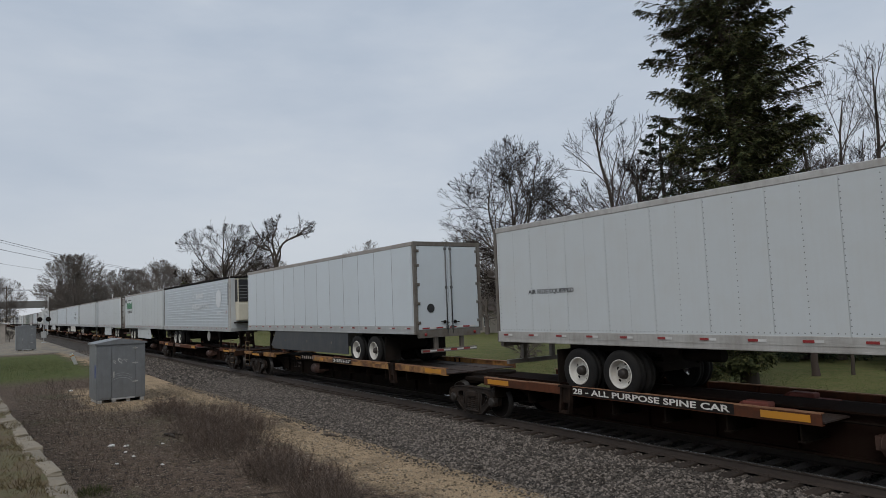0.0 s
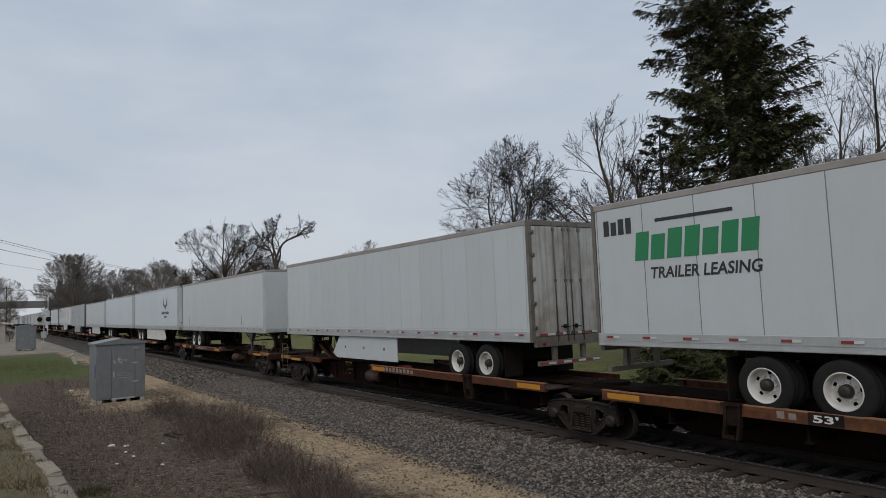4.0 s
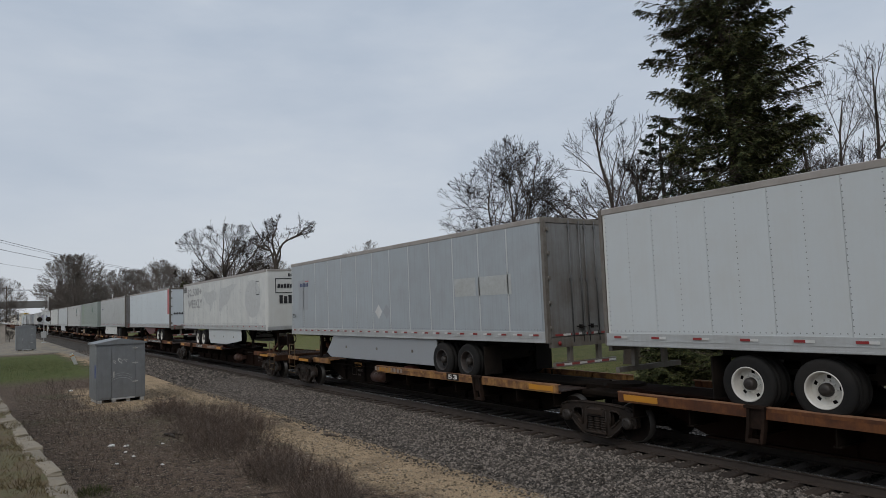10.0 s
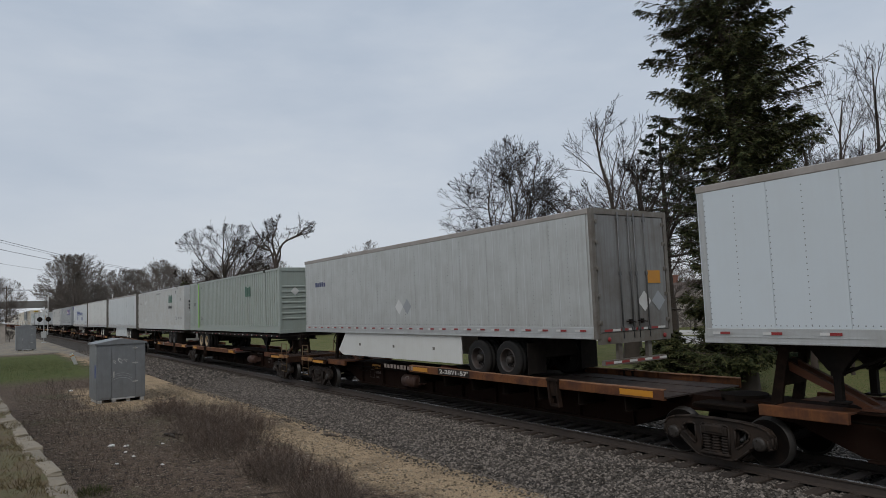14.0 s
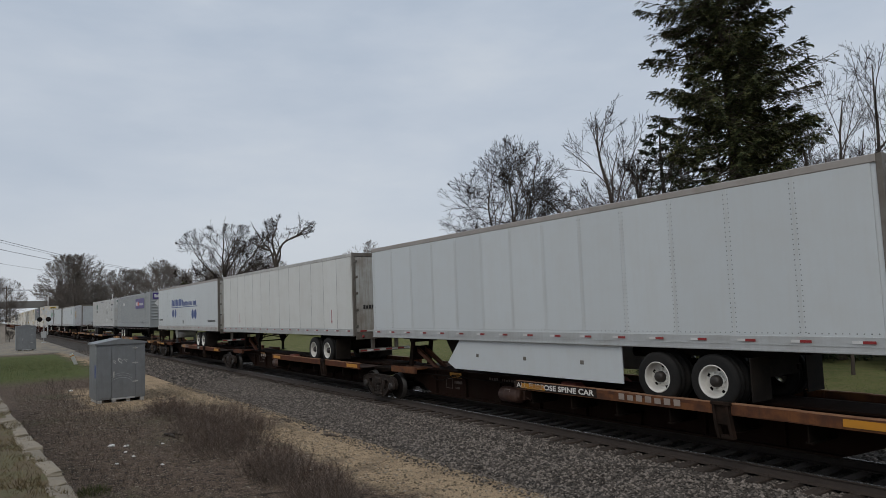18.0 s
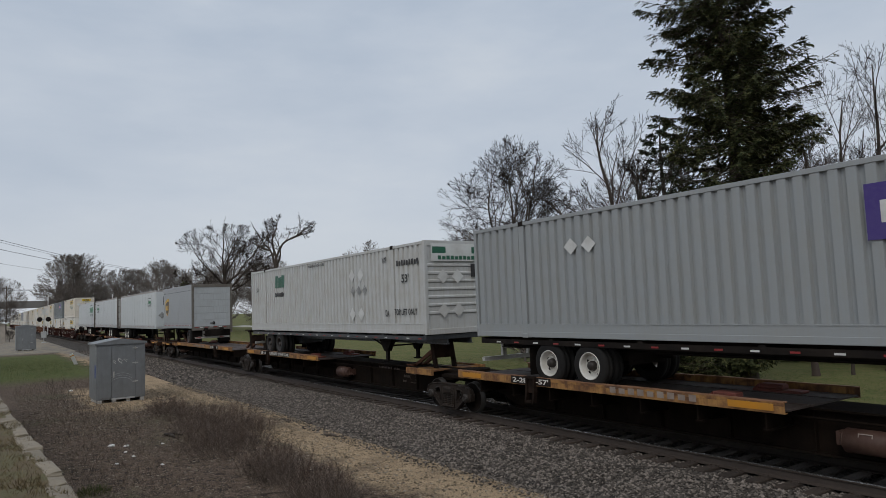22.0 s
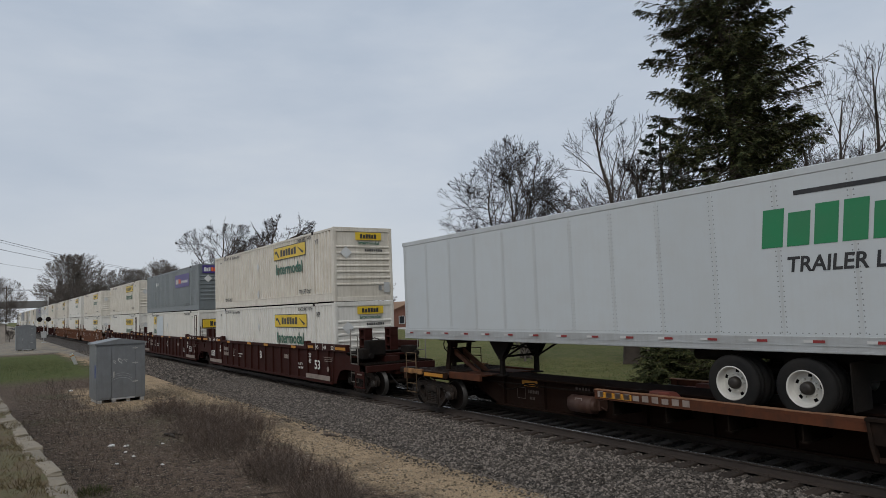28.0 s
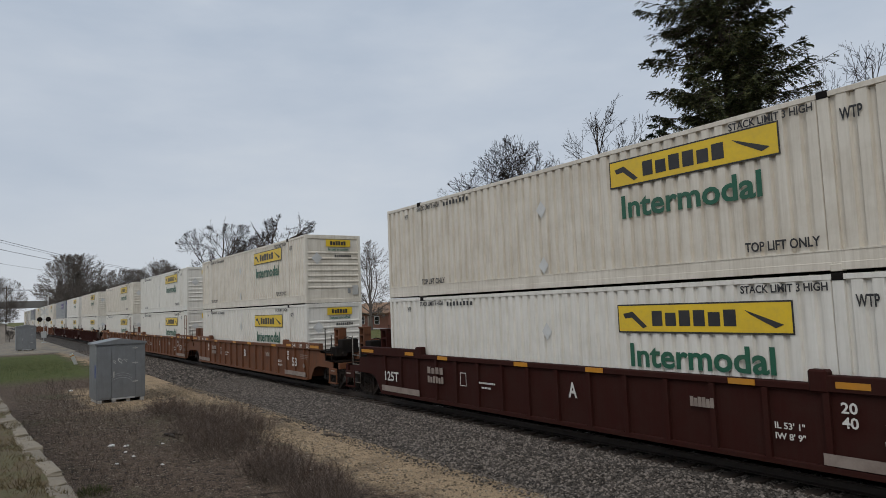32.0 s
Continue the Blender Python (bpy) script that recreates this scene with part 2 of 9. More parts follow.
galv = surface("galvanised_cabinet_sheet", (0.21, 0.218, 0.222), 0.45, 0.4, dirt=(0.13, 0.13, 0.128), amount=0.5, scale=3, streak=0.35, grain=0.15, bump=0.05, bscale=8)
unit_cream = surface("moulded_cream_unit_cover", (0.60, 0.56, 0.45), 0.4, dirt=(0.36, 0.31, 0.24), amount=0.3, streak=0.1, grain=0.05)
grille_black = surface("black_unit_grille", (0.010, 0.010, 0.011), 0.5, amount=0.2)
roll_door = surface("grey_roll_door", (0.40, 0.42, 0.425), 0.45, dirt=(0.25, 0.24, 0.22), amount=0.35, streak=0.3)
fleet_grey = surface("fleet_grey_paint", (0.285, 0.30, 0.315), 0.38, dirt=(0.26, 0.25, 0.24), amount=0.25, streak=0.25)
shield_brown = surface("brown_emblem", (0.06, 0.03, 0.012), 0.45, amount=0.15)
shield_gold = surface("gold_emblem", (0.62, 0.36, 0.03), 0.45, amount=0.15)
concrete = surface("weathered_concrete", (0.17, 0.165, 0.155), 0.85, dirt=(0.18, 0.165, 0.145), amount=0.5, scale=0.6, streak=0.3, grain=0.25, bump=0.2)
# ---------------- mesh helpers ----------------
MESHES = {}
W = 2.59          # width of trailers and containers
YC = 12.355       # middle of the track
DECK = 1.10       # height of the decks of the twin-trailer spine cars over the rail
SAG = 0.12        # how much lower the decks of the other spine cars lie
SPEED = 15.041    # metres a second


def box(bm, x0, x1, y0, y1, z0, z1, mi=0):
    vs = [bm.verts.new(p) for p in ((x0, y0, z0), (x1, y0, z0), (x1, y1, z0), (x0, y1, z0), (x0, y0, z1), (x1, y0, z1), (x1, y1, z1), (x0, y1, z1))]
    for q in ((3, 2, 1, 0), (4, 5, 6, 7), (0, 1, 5, 4), (1, 2, 6, 5), (2, 3, 7, 6), (3, 0, 4, 7)):
        bm.faces.new([vs[i] for i in q]).material_index = mi
    return vs


def bevelled(bm, x0, x1, y0, y1, z0, z1, w=0.01, seg=1):
    vs = box(bm, x0, x1, y0, y1, z0, z1)
    es = list({e for v_ in vs for e in v_.link_edges})
    bmesh.ops.bevel(bm, geom=es, offset=w, segments=seg, affect="EDGES", profile=0.5)


def rod(bm, a, b, r, seg=8, r2=None, caps=True, smooth=True):
    a, b = Vector(a), Vector(b)
    d = (b - a).normalized()
    u = d.orthogonal().normalized()
    w = d.cross(u)
    rings = []
    for p, rr in ((a, r), (b, r if r2 is None else r2)):
        rings.append([bm.verts.new(p + rr * (math.cos(2 * math.pi * i / seg) * u + math.sin(2 * math.pi * i / seg) * w)) for i in range(seg)])
    for i in range(seg):
        bm.faces.new((rings[0][i], rings[0][(i + 1) % seg], rings[1][(i + 1) % seg], rings[1][i])).smooth = smooth
    if caps:
        bm.faces.new(rings[0][::-1])
        bm.faces.new(rings[1])


def lathe(bm, profile, c, seg=28, caps=True):
    """Turns (radius, y) pairs round the y axis through c."""
    rings = []
    for r, y in profile:
        rings.append([bm.verts.new((c[0] + r * math.cos(2 * math.pi * i / seg), c[1] + y, c[2] + r * math.sin(2 * math.pi * i / seg))) for i in range(seg)])
    for a, b in zip(rings, rings[1:]):
        for i in range(seg):
            bm.faces.new((a[i], a[(i + 1) % seg], b[(i + 1) % seg], b[i])).smooth = True
    if caps:
        bm.faces.new(rings[0])
        bm.faces.new(rings[-1][::-1])


def prism(bm, pts, y0, y1, mi=0):
    """A side outline of (x, z) pairs with thickness along y."""
    a = [bm.verts.new((x, y0, z)) for x, z in pts]
    b = [bm.verts.new((x, y1, z)) for x, z in pts]
    fs = [bm.faces.new(a), bm.faces.new(b[::-1])]
    n = len(pts)
    for i in range(n):
        fs.append(bm.faces.new((a[(i + 1) % n], a[i], b[i], b[(i + 1) % n])))
    for f in fs:
        f.material_index = mi


def mesh(key, mats, fn):
    """The mesh under this key and these materials, built on its first use."""
    mats = mats if isinstance(mats, (list, tuple)) else [mats]
    key = (key, tuple(m.name for m in mats))
    if key not in MESHES:
        bm = bmesh.new()
        fn(bm)
        bmesh.ops.recalc_face_normals(bm, faces=bm.faces)
        me = bpy.data.meshes.new(str(key[0]).split("/")[0])
        bm.to_mesh(me)
        bm.free()
        for m in mats:
            me.materials.append(m)
        MESHES[key] = me
    return MESHES[key]


def part(name, me, parent, loc=(0, 0, 0), label="", rot=(0, 0, 0), scale=None):
    ob = new(name, me)
    ob.parent = parent
    ob.location = loc
    ob.rotation_euler = [radians(a) for a in rot]
    if scale:
        ob.scale = scale
    if label:
        ob["label"] = label
    return ob


def thing(name, label, category, group="", kind=""):
    return tagged(new(name), label, category, group, kind)


def solid(name, parent, mat, key, fn, loc=(0, 0, 0), label="", rot=(0, 0, 0)):
    return part(name, mesh(key, mat, fn), parent, loc, label, rot)


def letters(s, width, height, slant=0.0):
    """Flat lettering as a mesh function: x along, y up, from the lower left corner."""
    key = ("lettering/" + s, round(width, 2), round(height, 2), slant)

    def build(mat):
        k2 = (key, (mat.name,))
        if k2 not in MESHES:
            cu = bpy.data.curves.new("lettering", "FONT")
            cu.body, cu.size, cu.resolution_u = s, 1.0, 3
            cu.offset = 0.024
            cu.shear = slant
            ob = bpy.data.objects.new("lettering", cu)
            me = bpy.data.meshes.new_from_object(ob)
            bpy.data.objects.remove(ob)
            xs = [v_.co.x for v_ in me.vertices]
            ys = [v_.co.y for v_ in me.vertices]
            sx, sy = width / (max(xs) - min(xs)), height / (max(ys) - min(ys))
            x0, y0 = min(xs), min(ys)
            for v_ in me.vertices:
                v_.co.x, v_.co.y = (v_.co.x - x0) * sx, (v_.co.y - y0) * sy
            me.materials.clear()
            me.materials.append(mat)
            MESHES[k2] = me
        return MESHES[k2]
    return build


def bars(n, width, height, gap=0.22, slant=0.0):
    """Plain upright blocks in place of a name: the size and rhythm of its letters."""
    def build(mat):
        def fn(bm):
            w = width / n
            for i in range(n):
                a, b, h = i * w, i * w + w * (1 - gap), height * (1.0 if i % 3 != 1 else 0.86)
                vs = [bm.verts.new(p) for p in ((a, 0, 0), (b, 0, 0), (b + slant * h, h, 0), (a + slant * h, h, 0))]
                bm.faces.new(vs)
        return mesh(("marking_bars/", n, round(width, 3), round(height, 3), gap, slant), mat, fn)
    return build


def shape(pts, key):
    def build(mat):
        return mesh(("marking/" + key, len(pts)), mat, lambda bm: bm.faces.new([bm.verts.new((x, y, 0)) for x, y in pts]))
    return build


def rect(w, h):
    return shape([(0, 0), (w, 0), (w, h), (0, h)], "rect%.3f_%.3f" % (w, h))


def diamond(w, h):
    return shape([(w / 2, 0), (w, h / 2), (w / 2, h), (0, h / 2)], "diamond%.3f_%.3f" % (w, h))


def disc(r):
    return shape([(r + r * math.cos(a * math.pi / 12), r + r * math.sin(a * math.pi / 12)) for a in range(24)], "disc%.3f" % r)


def frame_rect(w, h, t):
    def build(mat):
        def fn(bm):
            for a, b, c, d in ((0, w, 0, t), (0, w, h - t, h), (0, t, t, h - t), (w - t, w, t, h - t)):
                bm.faces.new([bm.verts.new(p) for p in ((a, c, 0), (b, c, 0), (b, d, 0), (a, d, 0))])
        return mesh(("marking_frame/", w, h, t), mat, fn)
    return build


def on_side(parent, make, mat, x, z, proud=0.006, name="lettering", half=W / 2, label=""):
    """Puts a marking on the side towards the road; x is measured along the train from the thing's middle."""
    z += parent["lift"]
    if parent["turned"]:
        return part(name, make(mat), parent, (-x, half + proud, z), label, (90, 0, 180))
    return part(name, make(mat), parent, (x, -half - proud, z), label, (90, 0, 0))


def on_end(parent, make, mat, y, z, xend, proud=0.006, name="lettering", label=""):
    """Puts a marking on the end that faces the way the train goes; y runs from -1.295 to 1.295 away from the road."""
    z += parent["lift"]
    if parent["turned"]:
        return part(name, make(mat), parent, (-(xend + proud), -y, z), label, (90, 0, 270))
    return part(name, make(mat), parent, (xend + proud, y, z), label, (90, 0, 90))


MOVING = []   # (thing, start along the track, height, turned)


def on_train(ob, s, z, turned, lift=0.0):
    ob["turned"] = 1 if turned else 0
    ob["lift"] = lift
    MOVING.append((ob, s, z, turned))
    ob.matrix_basis = pose(s, YC, z, 0, 0, 180 if turned else 0)
    return ob


# ---------------- road wheels ----------------
def tyre_mesh(bm):
    lathe(bm, [(0.30, -0.125), (0.42, -0.135), (0.475, -0.115), (0.50, -0.075), (0.50, -0.03), (0.492, -0.025), (0.492, 0.025), (0.50, 0.03), (0.50, 0.075), (0.475, 0.115), (0.42, 0.135), (0.30, 0.125)], (0, 0, 0), 32, False)


def rim_mesh(bm):
    lathe(bm, [(0.308, -0.122), (0.302, -0.136), (0.288, -0.136), (0.276, -0.10), (0.262, 0.0), (0.255, 0.02)], (0, 0, 0), 40, False)
    ring = [(0.255, 0.02), (0.238, 0.03), (0.186, 0.026), (0.176, 0.022), (0.10, 0.0)]
    rows = [[bm.verts.new((r * math.cos(2 * math.pi * i / 40), y, r * math.sin(2 * math.pi * i / 40))) for i in range(40)] for r, y in ring]
    for k in range(4):
        for i in range(40):
            if k == 1 and i % 8 < 2:
                continue
            bm.faces.new((rows[k][i], rows[k][(i + 1) % 40], rows[k + 1][(i + 1) % 40], rows[k + 1][i])).smooth = True
    for i in range(10):
        a = 2 * math.pi * i / 10
        rod(bm, (0.150 * math.cos(a), 0.03, 0.150 * math.sin(a)), (0.150 * math.cos(a), -0.03, 0.150 * math.sin(a)), 0.014, 6)


def hub_mesh(bm):
    lathe(bm, [(0.115, 0.03), (0.112, -0.03), (0.10, -0.09), (0.082, -0.115), (0.03, -0.12)], (0, 0, 0), 18)


def road_axle(parent, x, rim, duals=True):
    solid("axle", parent, black_steel, "axle", lambda bm: rod(bm, (0, -1.1, 0), (0, 1.1, 0), 0.07, 10), (x, 0, 0.5))
    for sgn in (-1, 1):
        wh = solid("wheel", parent, rubber, "tyre", tyre_mesh, (x, sgn * (W / 2 - 0.15), 0.5), rot=(0, 0, 0 if sgn < 0 else 180))
        r = solid("rim", wh, rim, "rim", rim_mesh, label="dished %s wheel rim" % ("white" if rim is rim_white else "dark"))
        solid("hub", wh, hub_metal, "hub", hub_mesh)
        if duals:
            solid("inner_tyre", parent, rubber, "tyre", tyre_mesh, (x, sgn * (W / 2 - 0.48), 0.5))


# ---------------- van trailers ----------------
def rivets(bm, x, z0, z1, y, step=0.085, mi=0):
    z = z0
    while z < z1:
        c = bm.verts.new((x, y - 0.006, z))
        ring = [bm.verts.new((x + dx, y, z + dz)) for dx, dz in ((-0.014, 0), (0, -0.014), (0.014, 0), (0, 0.014))]
        for i in range(4):
            bm.faces.new((ring[i], ring[(i + 1) % 4], c)).material_index = mi
        z += step


def side_panel_mesh(style, pw, z0, z1):
    def fn(bm):
        y = 0.0
        if style == "ribbed":
            n, z = 16, z0
            h = (z1 - z0) / n
            prof = []
            for i in range(n):
                prof += [(y - 0.012, z), (y - 0.012, z + 0.026), (y + 0.004, z + 0.034), (y + 0.004, z + h - 0.004)]
                z += h
            lo = [bm.verts.new((0.0, a, b)) for a, b in prof]
            hi = [bm.verts.new((pw - 0.004, a, b)) for a, b in prof]
            for i in range(len(prof) - 1):
                bm.faces.new((lo[i], hi[i], hi[i + 1], lo[i + 1]))
            return
        box(bm, 0.003, pw - 0.003, y, y + 0.02, z0, z1)
        if style == "seam":
            box(bm, -0.009, 0.009, y - 0.0015, y + 0.01, z0, z1, 2)
            return
        if style == "plate":
            box(bm, -0.022, 0.022, y - 0.004, y + 0.01, z0, z1, 1)
            for dx in (-0.032, 0.032):
                rivets(bm, dx + (0.012 if dx > 0 else -0.012), z0 + 0.06, z1 - 0.06, y - 0.001, 0.085, 2)
        else:
            for dx in (0.02, pw / 2):
                rivets(bm, dx, z0 + 0.06, z1 - 0.06, y - 0.001, 0.10, 2)
        for dx in np.arange(0.09, pw - 0.03, 0.105):
            rivets(bm, float(dx), z0 + 0.045, z0 + 0.05, y - 0.001, 0.1, 2)
        if style == "grooved":
            for dx in (pw * 0.25, pw * 0.75):
                box(bm, dx - 0.01, dx + 0.01, y - 0.003, y + 0.01, z0, z1, 1)
    return fn


def rear_doors(t, xr, z0, z1, paint, flip):
    """Frame, two leaves with rods, hinges, bumper and lights at the rear end x = xr."""
    hw = W / 2
    solid("rear_frame", t, frame_alu, ("rear_frame", z0, z1), lambda bm: (box(bm, -0.06, 0.03, -hw, -hw + 0.11, z0, z1), box(bm, -0.06, 0.03, hw - 0.11, hw, z0, z1), box(bm, -0.06, 0.03, -hw + 0.11, hw - 0.11, z1 - 0.13, z1), box(bm, -0.06, 0.05, -hw + 0.11, hw - 0.11, z0 - 0.12, z0 + 0.12)), (xr, 0, 0))
    for sgn in (-1, 1):
        dw = hw - 0.12
        d = solid("door", t, paint, ("door", z0, z1), lambda bm: bevelled(bm, -0.03, 0.018, -dw / 2 + 0.004, dw / 2 - 0.004, z0 + 0.13, z1 - 0.14, 0.012), (xr, sgn * dw / 2, 0))
        for k, off in enumerate((0.17, 0.34)):
            y = -sgn * (dw / 2 - 0.10 - (0.0 if k == 0 else 0.0)) if k == 0 else -sgn * (dw / 2 - 0.45)
            if k == 0 or flip:
                solid("lock_rod", d, rod_steel, ("lock_rod", z0, z1), lambda bm: (rod(bm, (0.045, 0, z0 - 0.02), (0.045, 0, z1 - 0.06), 0.018, 8), box(bm, 0.018, 0.06, -0.04, 0.04, z0 + 0.15, z0 + 0.23), box(bm, 0.018, 0.06, -0.04, 0.04, z1 - 0.26, z1 - 0.18), box(bm, 0.018, 0.06, -0.035, 0.035, (z0 + z1) / 2 - 0.05, (z0 + z1) / 2 + 0.03)), (0, y, 0))
        solid("door_handle", d, black_steel, ("door_handle", z0), lambda bm: (rod(bm, (0.07, -0.16, z0 + 0.36), (0.07, 0.16, z0 + 0.33), 0.014, 6), box(bm, 0.018, 0.08, -0.03, 0.03, z0 + 0.30, z0 + 0.40)), (0, -sgn * (dw / 2 - 0.2), 0))
        for zz in (z0 + 0.35, z0 + 0.95, z0 + 1.55, z0 + 2.15, z1 - 0.3):
            solid("hinge", d, frame_alu, "hinge", lambda bm: (box(bm, 0.016, 0.034, -0.09, 0.09, -0.045, 0.045), rod(bm, (0.036, 0.0, -0.05), (0.036, 0.0, 0.05), 0.018, 8)), (0, sgn * (dw / 2 + 0.01), zz))
    def bumper(bm):
        box(bm, -0.10, 0.0, -1.05, 1.05, 0.50, 0.61)
        for y in (-0.5, 0.5):
            box(bm, -0.12, -0.02, y - 0.06, y + 0.06, 0.61, z0 - 0.1)
    solid("rear_bumper", t, frame_alu, ("rear_bumper", z0), bumper, (xr, 0, 0))
    def tape(bm, odd):
        for i in range(8):
            if i % 2 == odd:
                box(bm, 0.0, 0.005, -1.04 + i * 0.26, -1.04 + (i + 1) * 0.26, 0.53, 0.58)
                box(bm, 0.018, 0.0225, -1.04 + i * 0.26, -1.04 + (i + 1) * 0.26, z0 + 0.15, z0 + 0.20)
    solid("red_tape", t, red_mark, ("end_tape_r", z0), lambda bm: tape(bm, 0), (xr, 0, 0))
    solid("white_tape", t, white_mark, ("end_tape_w", z0), lambda bm: tape(bm, 1), (xr, 0, 0))
    for sgn in (-1, 1):
        solid("tail_light", t, red_mark, "tail_light", lambda bm: lathe(bm, [(0.055, -0.01), (0.05, -0.03), (0.02, -0.04)], (0, 0, 0), 12), (xr + 0.05, sgn * 0.95, z0 - 0.02), rot=(0, 0, 90))


def roll_rear(t, xr, z0, z1, paint):
    """A frame, roll-up door in slats, bumper and step at the rear of a short trailer."""
    hw = W / 2
    solid("rear_frame", t, frame_alu, ("roll_frame", z0, z1), lambda bm: (box(bm, -0.06, 0.04, -hw, -hw + 0.13, z0, z1), box(bm, -0.06, 0.04, hw - 0.13, hw, z0, z1), box(bm, -0.06, 0.04, -hw + 0.13, hw - 0.13, z1 - 0.18, z1), box(bm, -0.06, 0.05, -hw, hw, z0 - 0.14, z0 + 0.10)), (xr, 0, 0))
    n = 6
    hs = (z1 - 0.18 - z0 - 0.10) / n
    for i in range(n):
        solid("door_slat", t, roll_door, ("door_slat", round(hs, 3)), lambda bm: bevelled(bm, -0.03, 0.012, -hw + 0.135, hw - 0.135, 0.004, hs - 0.004, 0.008), (xr, 0, z0 + 0.10 + i * hs))
    solid("door_handle", t, black_steel, "roll_handle", lambda bm: (box(bm, 0.012, 0.05, -0.16, 0.16, -0.03, 0.03), box(bm, 0.05, 0.07, 0.05, 0.12, -0.10, 0.12)), (xr, 0, z0 + 0.3))

    def bumper(bm):
        box(bm, -0.10, 0.0, -1.1, 1.1, 0.42, 0.53)
        for y in (-0.45, 0.45):
            box(bm, -0.12, -0.02, y - 0.08, y + 0.08, 0.53, z0 - 0.1)
        box(bm, -0.14, -0.12, -0.6, 0.6, 0.55, z0 - 0.1)
    solid("rear_bumper", t, alu, ("roll_bumper", z0), bumper, (xr, 0, 0))
    solid("red_tape", t, red_mark, ("roll_tape", z0), lambda bm: ([box(bm, 0.0, 0.004, a, a + 0.3, 0.455, 0.505) for a in (-1.05, 0.45)], [box(bm, 0.05, 0.054, a, a + 0.2, z0 + 0.02, z0 + 0.07) for a in (-1.1, -0.5, 0.1, 0.7)]), (xr, 0, 0))
    solid("white_tape", t, white_mark, ("roll_tape_w", z0), lambda bm: [box(bm, 0.05, 0.054, a, a + 0.2, z0 + 0.02, z0 + 0.07) for a in (-0.8, -0.2, 0.4)], (xr, 0, 0))


def landing_gear(t, x, z0, legs=None):
    for sgn in (-1, 1):
        solid("landing_leg", t, legs or black_steel, ("landing_leg", z0, legs is None), lambda bm: (box(bm, -0.09, 0.09, -0.07, 0.07, 0.55, z0), box(bm, -0.06, 0.06, -0.05, 0.05, 0.14, 0.55), bevelled(bm, -0.14, 0.14, -0.12, 0.12, 0.10, 0.14, 0.01), [prism(bm, [(-0.44, z0), (0.44, z0), (0.40, z0 - 0.10), (0.11, z0 - 0.46), (-0.11, z0 - 0.46), (-0.40, z0 - 0.10)], y - 0.008, y + 0.008) for y in (-0.08, 0.08)]), (x, sgn * 0.62, 0))
        solid("leg_brace", t, black_steel, ("leg_brace", z0, sgn), lambda bm: (rod(bm, (0, 0, 0.55), (1.15, 0, z0 - 0.02), 0.028, 6), rod(bm, (0, 0, 0.75), (0, -sgn * 1.24, z0 - 0.1), 0.024, 6)), (x, sgn * 0.62, 0))
    solid("cross_shaft", t, black_steel, "cross_shaft", lambda bm: rod(bm, (0, -0.62, 0.62), (0, 0.62, 0.62), 0.03, 8), (x, 0, 0))


